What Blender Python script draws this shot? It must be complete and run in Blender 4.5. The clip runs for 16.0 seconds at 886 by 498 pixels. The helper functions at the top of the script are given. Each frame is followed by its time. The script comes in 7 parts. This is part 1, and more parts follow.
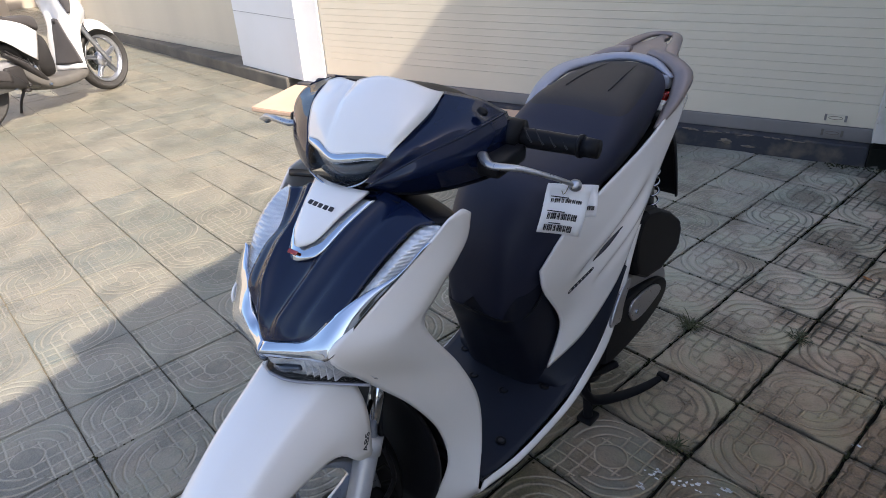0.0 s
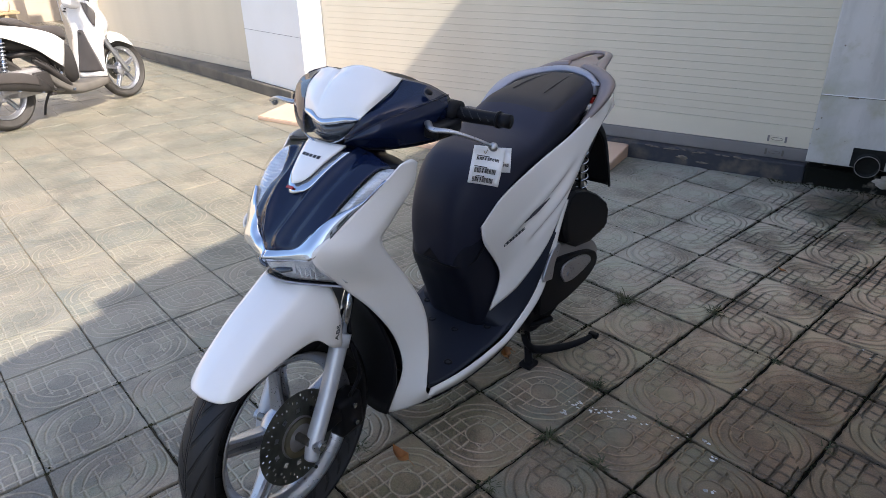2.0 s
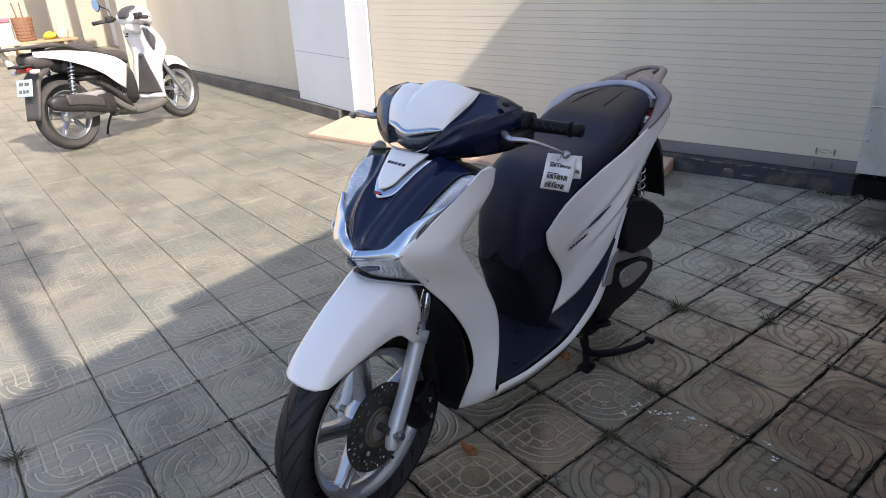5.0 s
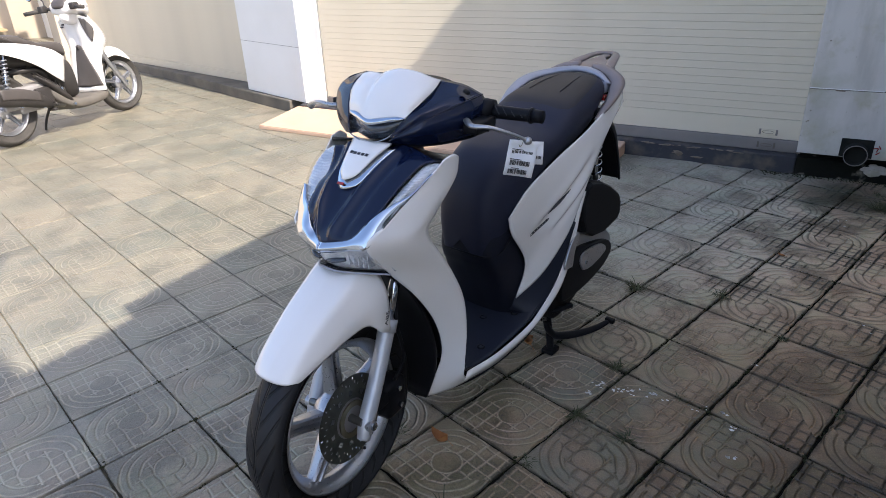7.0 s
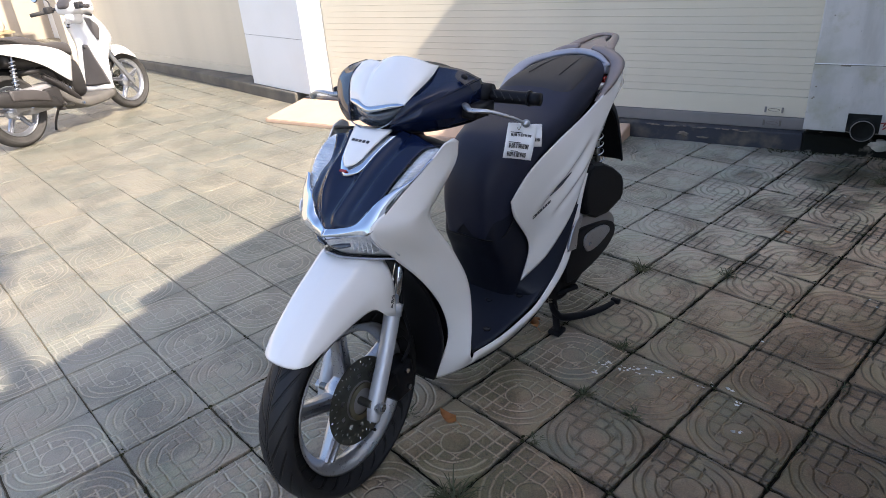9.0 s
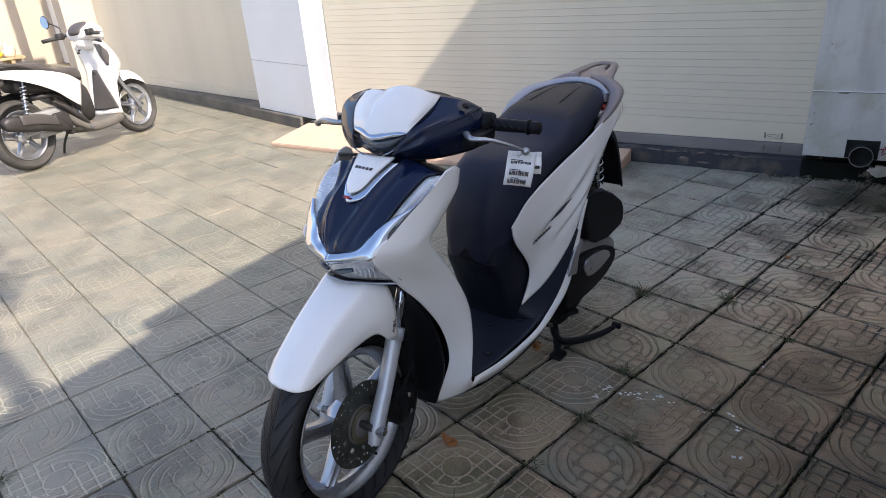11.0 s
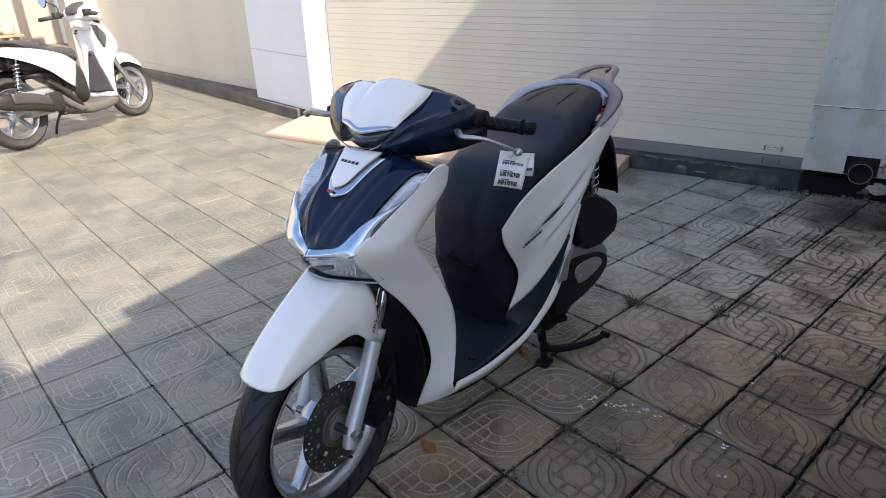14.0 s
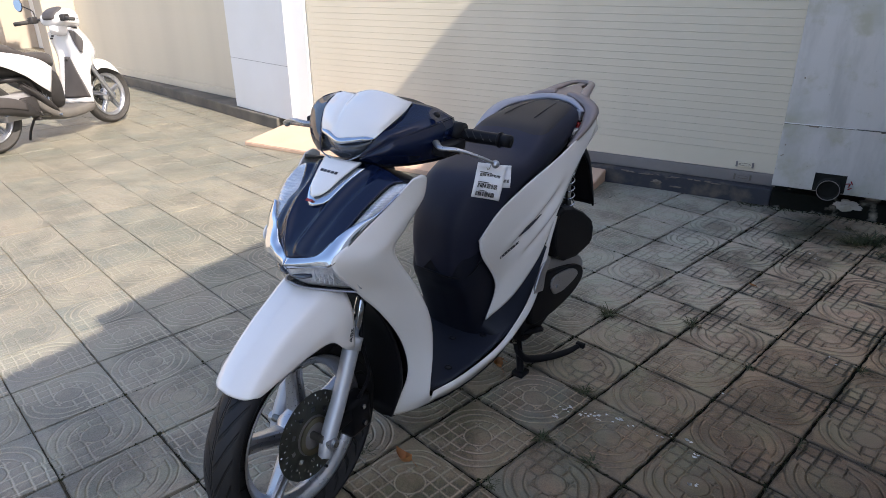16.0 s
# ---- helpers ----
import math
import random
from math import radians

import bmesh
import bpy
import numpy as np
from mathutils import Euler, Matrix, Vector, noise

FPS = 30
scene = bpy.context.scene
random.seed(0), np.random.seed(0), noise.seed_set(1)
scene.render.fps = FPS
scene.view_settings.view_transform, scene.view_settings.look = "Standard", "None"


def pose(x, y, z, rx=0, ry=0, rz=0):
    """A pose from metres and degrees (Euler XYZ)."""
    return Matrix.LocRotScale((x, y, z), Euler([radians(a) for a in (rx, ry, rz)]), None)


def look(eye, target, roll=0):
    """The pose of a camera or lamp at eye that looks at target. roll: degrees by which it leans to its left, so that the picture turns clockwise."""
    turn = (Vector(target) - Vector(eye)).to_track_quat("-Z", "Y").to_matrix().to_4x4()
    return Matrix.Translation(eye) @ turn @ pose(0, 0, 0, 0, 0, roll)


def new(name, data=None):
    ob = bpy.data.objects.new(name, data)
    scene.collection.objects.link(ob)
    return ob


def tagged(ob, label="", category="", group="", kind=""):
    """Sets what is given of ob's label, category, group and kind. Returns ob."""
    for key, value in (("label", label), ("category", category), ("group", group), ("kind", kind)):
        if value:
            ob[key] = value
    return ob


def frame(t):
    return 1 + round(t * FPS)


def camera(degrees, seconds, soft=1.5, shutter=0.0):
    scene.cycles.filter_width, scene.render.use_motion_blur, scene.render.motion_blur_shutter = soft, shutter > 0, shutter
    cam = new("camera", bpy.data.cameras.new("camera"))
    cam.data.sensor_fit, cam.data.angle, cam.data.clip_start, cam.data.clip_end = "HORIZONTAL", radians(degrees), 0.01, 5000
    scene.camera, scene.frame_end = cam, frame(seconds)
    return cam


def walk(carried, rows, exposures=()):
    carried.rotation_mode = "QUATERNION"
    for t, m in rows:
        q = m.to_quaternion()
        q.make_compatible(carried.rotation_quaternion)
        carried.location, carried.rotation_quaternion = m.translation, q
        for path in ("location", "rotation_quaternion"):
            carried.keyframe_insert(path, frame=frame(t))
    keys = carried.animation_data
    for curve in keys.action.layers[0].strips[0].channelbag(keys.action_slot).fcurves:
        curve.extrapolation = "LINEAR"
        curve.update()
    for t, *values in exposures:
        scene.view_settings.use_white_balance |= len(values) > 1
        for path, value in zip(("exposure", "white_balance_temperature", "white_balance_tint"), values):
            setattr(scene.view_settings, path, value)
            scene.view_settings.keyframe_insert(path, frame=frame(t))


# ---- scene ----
cam = camera(69.3, 16.0, soft=0.35)
PATH = [
    (0, (0.541, -0.724, 1.371), (-0.791, 0.434, 0.431), -3.3),
    (0.5, (0.637, -0.91, 1.388), (-0.608, 0.344, 0.451), -2.6),
    (1, (0.749, -0.944, 1.386), (-0.485, 0.333, 0.467), -2.0),
    (1.5, (0.862, -0.937, 1.385), (-0.432, 0.3, 0.494), -0.5),
    (2, (0.946, -0.951, 1.388), (-0.408, 0.238, 0.52), -1.2),
    (2.5, (0.982, -0.962, 1.382), (-0.368, 0.223, 0.503), -2.4),
    (3, (0.994, -0.977, 1.386), (-0.41, 0.189, 0.567), -1.7),
    (3.5, (1.011, -0.985, 1.394), (-0.503, 0.067, 0.619), -2.4),
    (4, (0.982, -1.028, 1.408), (-0.524, 0.024, 0.618), -1.9),
    (4.2, (0.964, -1.05, 1.407), (-0.513, 0.032, 0.602), -1.8),
    (6.3, (0.959, -1.135, 1.392), (-0.429, 0.047, 0.569), -3.1),
    (6.5, (0.937, -1.136, 1.401), (-0.406, 0.082, 0.557), -3.1),
    (7, (0.946, -1.132, 1.402), (-0.386, 0.092, 0.55), -2.5),
    (7.5, (0.974, -1.143, 1.405), (-0.388, 0.071, 0.585), -4.2),
    (8, (0.971, -1.132, 1.387), (-0.325, 0.09, 0.477), -2.3),
    (8.5, (0.983, -1.141, 1.393), (-0.318, 0.06, 0.463), -3.2),
    (9, (0.984, -1.14, 1.4), (-0.362, 0.049, 0.52), -4.5),
    (11.3, (1.005, -1.15, 1.418), (-0.365, 0.067, 0.618), -4.2),
    (11.5, (1.004, -1.132, 1.408), (-0.274, 0.179, 0.604), -2.7),
    (12, (1.005, -1.128, 1.402), (-0.243, 0.22, 0.611), -1.6),
    (12.5, (0.994, -1.1, 1.398), (-0.25, 0.23, 0.571), -2.1),
    (13, (0.956, -1.076, 1.387), (-0.298, 0.232, 0.541), -0.6),
    (13.5, (0.957, -1.087, 1.386), (-0.346, 0.189, 0.565), -1.2),
    (14, (0.981, -1.095, 1.398), (-0.38, 0.119, 0.577), -1.7),
    (14.5, (1.005, -1.112, 1.398), (-0.393, 0.07, 0.593), -0.1),
    (15, (1.003, -1.1, 1.396), (-0.365, 0.104, 0.572), -2.7),
    (15.5, (0.999, -1.103, 1.396), (-0.342, 0.14, 0.584), -0.8),
    (16, (0.997, -1.106, 1.402), (-0.328, 0.166, 0.613), -0.3),
]
walk(cam, [(t, look(eye, target, roll)) for t, eye, target, roll in PATH],
     [(0, 1.24, 6700, 14), (0.5, 1.19, 6700, 14), (1, 1.31, 6700, 14), (1.5, 1.33, 6700, 14), (2.5, 1.45, 6700, 14), (3, 1.49, 6700, 14), (3.5, 1.23, 6700, 14), (4, 1.12, 6700, 14), (6.5, 1.29, 6700, 14), (7, 1.31, 6700, 14), (7.5, 1.28, 6700, 14), (8, 1.34, 6700, 14), (8.5, 1.46, 6700, 14), (9, 1.46, 6700, 14), (11.5, 1.24, 6700, 14), (12, 1.35, 6700, 14), (12.5, 1.35, 6700, 14), (13, 1.29, 6700, 14), (14.5, 1.31, 6700, 14), (16, 1.23, 6700, 14)])

# ---- light ----
SUN_DIR = Vector((1.0, 0.03, 1.0)).normalized()
world = bpy.data.worlds.new("world")
scene.world = world
world.use_nodes = True
wn = world.node_tree.nodes
sky = wn.new("ShaderNodeTexSky")
sky.sky_type = "NISHITA"
sky.sun_disc = False
sky.sun_elevation = math.asin(SUN_DIR.z)
sky.sun_rotation = math.atan2(SUN_DIR.x, SUN_DIR.y)
sky.air_density, sky.dust_density, sky.ozone_density = 1.0, 2.0, 1.5
wn["Background"].inputs["Strength"].default_value = 0.16
world.node_tree.links.new(sky.outputs[0], wn["Background"].inputs["Color"])
sun = new("sun", bpy.data.lights.new("sun", "SUN"))
sun.data.energy, sun.data.angle, sun.data.color = 3.6, radians(0.6), (1.0, 0.93, 0.82)
sun.matrix_world = look(SUN_DIR * 20, (0, 0, 0))

# ---- material helpers ----
def material(name, base, rough=0.5, metal=0.0, coat=0.0, spec=0.5):
    m = bpy.data.materials.new(name)
    m.use_nodes = True
    b = m.node_tree.nodes["Principled BSDF"]
    b.inputs["Base Color"].default_value = (*base, 1)
    b.inputs["Roughness"].default_value = rough
    b.inputs["Metallic"].default_value = metal
    b.inputs["Coat Weight"].default_value = coat
    b.inputs["Coat Roughness"].default_value = 0.04
    b.inputs["Specular IOR Level"].default_value = spec
    return m


def nodes_of(m):
    t = m.node_tree
    return t.nodes, t.links, t.nodes["Principled BSDF"]


def varied(name, a, b, rough=(0.4, 0.6), scale=3.0, fine=60.0, bump=0.1, metal=0.0, coat=0.0, depth=0.002, spec=0.5, lo=0.35, hi=0.65):
    """Two colours mixed by broad noise, fine grain in roughness and relief."""
    m = material(name, a, rough[0], metal, coat, spec)
    n, l, p = nodes_of(m)
    co = n.new("ShaderNodeTexCoord")
    n1, n2 = n.new("ShaderNodeTexNoise"), n.new("ShaderNodeTexNoise")
    n1.inputs["Scale"].default_value, n1.inputs["Detail"].default_value = scale, 6
    n2.inputs["Scale"].default_value, n2.inputs["Detail"].default_value = fine, 4
    for x in (n1, n2):
        l.new(co.outputs["Object"], x.inputs["Vector"])
    r = n.new("ShaderNodeMapRange")
    r.inputs[1].default_value, r.inputs[2].default_value = lo, hi
    l.new(n1.outputs["Fac"], r.inputs[0])
    mix = n.new("ShaderNodeMix")
    mix.data_type = "RGBA"
    mix.inputs[6].default_value, mix.inputs[7].default_value = (*a, 1), (*b, 1)
    l.new(r.outputs[0], mix.inputs[0])
    l.new(mix.outputs[2], p.inputs["Base Color"])
    rr = n.new("ShaderNodeMapRange")
    rr.inputs[3].default_value, rr.inputs[4].default_value = rough
    l.new(n2.outputs["Fac"], rr.inputs[0])
    l.new(rr.outputs[0], p.inputs["Roughness"])
    if bump:
        bp = n.new("ShaderNodeBump")
        bp.inputs["Strength"].default_value, bp.inputs["Distance"].default_value = bump, depth
        l.new(n2.outputs["Fac"], bp.inputs["Height"])
        l.new(bp.outputs[0], p.inputs["Normal"])
    return m


# ---- mesh helpers ----
def part(name, bm, mat, parent=None, label="", smooth=False, m=None):
    """Links a bmesh as one mesh object, under a thing or a part."""
    me = bpy.data.meshes.new(name)
    bm.to_mesh(me)
    bm.free()
    if smooth:
        me.shade_smooth()
    ob = new(name, me)
    if mat:
        me.materials.append(mat)
    if parent:
        ob.parent = parent
    if m is not None:
        ob.matrix_basis = m
    if label:
        tagged(ob, label)
    return ob


def thing(name, m, label, category, group="", kind=""):
    e = new(name)
    e.matrix_basis = m
    return tagged(e, label, category, group, kind)


def box(x0, y0, z0, x1, y1, z1, bevel=0.0, seg=1, bm=None):
    bm = bm or bmesh.new()
    r = bmesh.ops.create_cube(bm, size=1)
    for v in r["verts"]:
        v.co = Vector((x0 + (v.co.x + 0.5) * (x1 - x0), y0 + (v.co.y + 0.5) * (y1 - y0), z0 + (v.co.z + 0.5) * (z1 - z0)))
    if bevel:
        es = list({e for v in r["verts"] for e in v.link_edges})
        bmesh.ops.bevel(bm, geom=es, offset=bevel, segments=seg, affect="EDGES", profile=0.6)
    return bm

# ---- materials of the place ----
M_SLAT = varied("shutter_paint", (0.675, 0.610, 0.480), (0.605, 0.548, 0.432), (0.35, 0.5), 1.2, 40, 0.05)
M_WALLWHITE = varied("white_wall_paint", (0.83, 0.82, 0.80), (0.76, 0.75, 0.72), (0.6, 0.8), 1.0, 50, 0.1)
M_CREAM = varied("cream_wall_paint", (0.50, 0.425, 0.335), (0.45, 0.385, 0.305), (0.6, 0.8), 0.8, 50, 0.1)
M_RAIL = varied("grey_rail_paint", (0.225, 0.205, 0.195), (0.165, 0.152, 0.145), (0.4, 0.6), 3, 60, 0.1)
M_SILL = varied("near_black_fill", (0.009, 0.010, 0.010), (0.030, 0.029, 0.024), (0.6, 0.9), 5, 60, 0.3, spec=0.15)
M_KERB = varied("kerb_concrete", (0.09, 0.085, 0.075), (0.17, 0.15, 0.12), (0.7, 0.9), 3, 60, 0.3)
M_RAMP = varied("peach_granite", (0.56, 0.39, 0.28), (0.49, 0.34, 0.25), (0.5, 0.7), 4, 120, 0.05)
def stained_sheet():
    """White sheet metal with faint upright streaks, cloudy grime and yellow-green stains below the seam."""
    m = material("white_sheet_metal", (0.64, 0.62, 0.59), 0.5)
    n, l, p = nodes_of(m)
    co, mp = n.new("ShaderNodeTexCoord"), n.new("ShaderNodeMapping")
    mp.inputs["Scale"].default_value = (1, 1, 0.22)
    l.new(co.outputs["Object"], mp.inputs["Vector"])
    last = None
    layers = ((mp, 9.0, 0.46, 0.66, (0.60, 0.575, 0.545), (0.45, 0.435, 0.405)), (co, 3.1, 0.47, 0.64, None, (0.44, 0.44, 0.37)),
              (co, 6.5, 0.54, 0.68, None, (0.42, 0.40, 0.29)), (co, 42.0, 0.66, 0.74, None, (0.25, 0.23, 0.19)))
    for src, sc, lo, hi, a, b in layers:
        t, r, x = n.new("ShaderNodeTexNoise"), n.new("ShaderNodeMapRange"), n.new("ShaderNodeMix")
        t.inputs["Scale"].default_value, t.inputs["Detail"].default_value, t.inputs["Roughness"].default_value = sc, 8, 0.6
        l.new(src.outputs["Vector" if src is mp else "Object"], t.inputs["Vector"])
        r.inputs[1].default_value, r.inputs[2].default_value, r.inputs[4].default_value = lo, hi, 0.75
        l.new(t.outputs["Fac"], r.inputs[0])
        l.new(r.outputs[0], x.inputs[0])
        x.data_type = "RGBA"
        if last is None:
            x.inputs[6].default_value = (*a, 1)
        else:
            l.new(last, x.inputs[6])
        x.inputs[7].default_value = (*b, 1)
        last = x.outputs[2]
    l.new(last, p.inputs["Base Color"])
    return m


M_FLAKE = varied("weathered_render", (0.25, 0.205, 0.160), (0.10, 0.080, 0.062), (0.7, 0.9), 14, 90, 0.4)
M_PANEL = stained_sheet()
M_MOULD = varied("mouldy_plaster", (0.010, 0.0105, 0.008), (0.30, 0.28, 0.235), (0.7, 0.95), 8, 60, 0.5, spec=0.15, lo=0.55, hi=0.66)
M_MOSS = varied("mossy_plaster", (0.62, 0.61, 0.57), (0.07, 0.07, 0.055), (0.7, 0.95), 3.5, 50, 0.5, lo=0.41, hi=0.54)
M_GROUND = varied("grout_soil", (0.03, 0.028, 0.022), (0.05, 0.045, 0.03), (0.9, 1.0), 4, 80, 0.4, spec=0.05)
# joints are black with damp moss by the wall and filled with pale dust out in the yard
_n, _l, _p = nodes_of(M_GROUND)
_g, _s, _r, _x = _n.new("ShaderNodeNewGeometry"), _n.new("ShaderNodeSeparateXYZ"), _n.new("ShaderNodeMapRange"), _n.new("ShaderNodeMix")
_l.new(_g.outputs["Position"], _s.inputs[0])
_l.new(_s.outputs[0], _r.inputs[0])
_r.inputs[1].default_value, _r.inputs[2].default_value = -2.2, -0.5
_x.data_type = "RGBA"
_x.inputs[6].default_value, _x.inputs[7].default_value = (0.24, 0.21, 0.155, 1), (0.008, 0.0075, 0.0055, 1)
_l.new(_r.outputs[0], _x.inputs[0])
_l.new(_x.outputs[2], _p.inputs["Base Color"])

T = 0.3
FACADE = 15.6  # degrees by which the building front turns from the paving
GATE = pose(-0.869, 3.100, 0, 0, 0, FACADE)  # x along the shutter, y into the building

# ---- shape helpers for the scooters ----
def spline(pts, n):
    """n + 1 points along a Catmull-Rom curve through pts."""
    p = [Vector(q) for q in pts]
    p = [2 * p[0] - p[1], *p, 2 * p[-1] - p[-2]]
    out, spans = [], len(p) - 3
    for i in range(n + 1):
        u = i / n * spans
        k = min(int(u), spans - 1)
        t = u - k
        a, b, c, d = p[k:k + 4]
        out.append(0.5 * ((2 * b) + (c - a) * t + (2 * a - 5 * b + 4 * c - d) * t * t + (3 * b - 3 * c + d - a) * t ** 3))
    return out


def grid(rows, closed=False):
    bm = bmesh.new()
    vs = [[bm.verts.new(p) for p in r] for r in rows]
    for a, b in zip(vs, vs[1:]):
        n = len(a)
        for i in range(n if closed else n - 1):
            j = (i + 1) % n
            bm.faces.new((a[i], a[j], b[j], b[i]))
    return bm, vs


def net(rows, nu=14, nv=14):
    """A smooth surface through a small net of points."""
    lines = [spline(r, nv) for r in rows]
    cols = [spline([ln[j] for ln in lines], nu) for j in range(nv + 1)]
    return [[cols[j][i] for j in range(nv + 1)] for i in range(nu + 1)]


def flip(rows):
    return [[Vector((-p.x, p.y, p.z)) for p in r] for r in rows]


def whole(rows):
    """Half a net, from the middle outwards, made whole."""
    return [[Vector((-p.x, p.y, p.z)) for p in reversed(r[1:])] + list(r) for r in rows]


def shell(name, pts, mat, parent, label="", thick=0.004, move=None):
    if move:
        pts = [[move(p) for p in r] for r in pts]
    bm, _ = grid(pts)
    bmesh.ops.remove_doubles(bm, verts=bm.verts, dist=1e-5)
    bmesh.ops.recalc_face_normals(bm, faces=bm.faces)
    if thick:
        bmesh.ops.solidify(bm, geom=bm.faces[:], thickness=thick)
    bmesh.ops.recalc_face_normals(bm, faces=bm.faces)
    return part(name, bm, mat, parent, label, True)


def pair(name, pts, mat, parent, label="", thick=0.004, move=None):
    if move:
        pts = [[move(p) for p in r] for r in pts]
    return [shell(name, q, mat, parent, label, thick) for q in (pts, flip(pts))]


def tube_bm(path, radii, n=28, sides=12, flat=1.0, bm=None):
    """A round or flattened bar along a curve, its radius running through radii."""
    pts = spline(path, n)
    rad = [q.x for q in spline([(r, 0, 0) for r in radii], n)] if len(radii) > 1 else [radii[0]] * (n + 1)
    up = Vector((0, 0, 1))
    rows = []
    for i, p in enumerate(pts):
        d = (pts[min(i + 1, n)] - pts[max(i - 1, 0)]).normalized()
        s = d.cross(up)
        s = s.normalized() if s.length > 0.05 else Vector((1, 0, 0))
        w = s.cross(d).normalized()
        rows.append([p + rad[i] * (math.cos(a) * s + math.sin(a) * flat * w) for a in (k / sides * math.tau for k in range(sides))])
    b2, vs = grid(rows, True)
    for end in (vs[0], vs[-1]):
        b2.faces.new(end)
    bmesh.ops.recalc_face_normals(b2, faces=b2.faces)
    if bm is None:
        return b2
    me = bpy.data.meshes.new("join")
    b2.to_mesh(me)
    b2.free()
    bm.from_mesh(me)
    bpy.data.meshes.remove(me)
    return bm


def tube(name, path, radii, mat, parent, label="", n=28, sides=12, flat=1.0):
    return part(name, tube_bm(path, radii, n, sides, flat), mat, parent, label, True)


def lathe(profile, n=64, shape=None):
    """Turns a profile of (radius, x) about the x axis."""
    rows = []
    for i in range(n):
        a = i / n * math.tau
        rows.append([(x, r * math.cos(a), r * math.sin(a)) if not shape else shape(a, r, x) for r, x in profile])
    rows.append(rows[0])
    bm, _ = grid(rows)
    bmesh.ops.remove_doubles(bm, verts=bm.verts, dist=1e-6)
    bmesh.ops.recalc_face_normals(bm, faces=bm.faces)
    return bm


def rod(a, b, r, sides=16, r2=None):
    a, b = Vector(a), Vector(b)
    bm = bmesh.new()
    bmesh.ops.create_cone(bm, cap_ends=True, segments=sides, radius1=r, radius2=r if r2 is None else r2, depth=(b - a).length)
    bmesh.ops.transform(bm, verts=bm.verts, matrix=Matrix.Translation((a + b) / 2) @ (b - a).to_track_quat("Z", "Y").to_matrix().to_4x4())
    return bm


def rounded(x0, y0, z0, x1, y1, z1, bevel, seg=2):
    return box(x0, y0, z0, x1, y1, z1, bevel, seg)


# ---- scooter materials ----
M_WHITE = varied("pearl_white_paint", (0.785, 0.762, 0.742), (0.76, 0.74, 0.722), (0.2, 0.28), 2, 200, 0.0, coat=0.8)
M_NAVY = varied("gloss_navy_paint", (0.0050, 0.0100, 0.0330), (0.0042, 0.0086, 0.0290), (0.04, 0.07), 2, 200, 0.0, spec=0.34)
M_CHROME = material("chrome", (0.50, 0.545, 0.62), 0.05, 1.0)
M_BLACK = varied("black_plastic", (0.0060, 0.0060, 0.0078), (0.0085, 0.0085, 0.0105), (0.38, 0.5), 6, 300, 0.12, depth=0.0006, spec=0.13)
M_MAT = varied("navy_floor_plastic", (0.0110, 0.0142, 0.0245), (0.0135, 0.0168, 0.0280), (0.42, 0.55), 6, 400, 0.2, depth=0.0006, spec=0.26)
M_SEAT = varied("dark_vinyl", (0.0155, 0.0180, 0.0350), (0.0185, 0.0210, 0.0390), (0.46, 0.58), 5, 500, 0.25, depth=0.0005, spec=0.24)
M_BOX = varied("dark_navy_plastic", (0.0070, 0.0085, 0.0165), (0.0090, 0.0105, 0.0190), (0.42, 0.55), 6, 400, 0.2, depth=0.0006, spec=0.22)
M_SEATTOP = varied("brown_black_vinyl", (0.0190, 0.0165, 0.0195), (0.0225, 0.0195, 0.0222), (0.48, 0.58), 5, 500, 0.25, depth=0.0006, spec=0.35)
M_ALLOY = varied("silver_alloy", (0.46, 0.47, 0.50), (0.40, 0.41, 0.44), (0.24, 0.34), 6, 200, 0.03, metal=0.85)
M_STEEL = varied("brushed_steel", (0.22, 0.215, 0.20), (0.15, 0.145, 0.135), (0.3, 0.45), 20, 300, 0.1, metal=1.0, depth=0.0004)
M_DISC = varied("disc_steel", (0.15, 0.155, 0.135), (0.10, 0.105, 0.092), (0.3, 0.42), 30, 300, 0.08, metal=0.55, depth=0.0004)
M_FORK = varied("silver_fork_paint", (0.50, 0.515, 0.55), (0.45, 0.465, 0.50), (0.32, 0.42), 6, 200, 0.03, metal=0.4)
M_RUBBER = varied("tyre_rubber", (0.0085, 0.0085, 0.0105), (0.0125, 0.0125, 0.0135), (0.42, 0.6), 10, 200, 0.2, depth=0.0008, spec=0.30)
M_TAUPE = varied("taupe_metallic_paint", (0.25, 0.205, 0.195), (0.21, 0.175, 0.165), (0.28, 0.38), 4, 300, 0.02, metal=0.3)
M_COLLAR = varied("silver_blue_paint", (0.33, 0.34, 0.40), (0.28, 0.29, 0.345), (0.3, 0.4), 4, 300, 0.02, metal=0.3)
M_PAPER = varied("white_paper", (0.87, 0.87, 0.89), (0.83, 0.83, 0.86), (0.7, 0.8), 20, 200, 0.1, depth=0.0005)
M_INK = material("black_ink", (0.02, 0.02, 0.025), 0.7)
M_RED = material("red_lens", (0.30, 0.012, 0.01), 0.12, 0.0, 0.6)
M_REFL = varied("lamp_reflector", (0.86, 0.87, 0.89), (0.52, 0.54, 0.58), (0.12, 0.25), 40, 200, 0.05, metal=0.2, coat=1.0)
M_RIBBED = varied("ribbed_lamp_glass", (0.86, 0.88, 0.92), (0.62, 0.66, 0.72), (0.10, 0.2), 30, 200, 0.0, metal=0.3, coat=1.0)
_n, _l, _p = nodes_of(M_RIBBED)
_w, _c, _b = _n.new("ShaderNodeTexWave"), _n.new("ShaderNodeTexCoord"), _n.new("ShaderNodeBump")
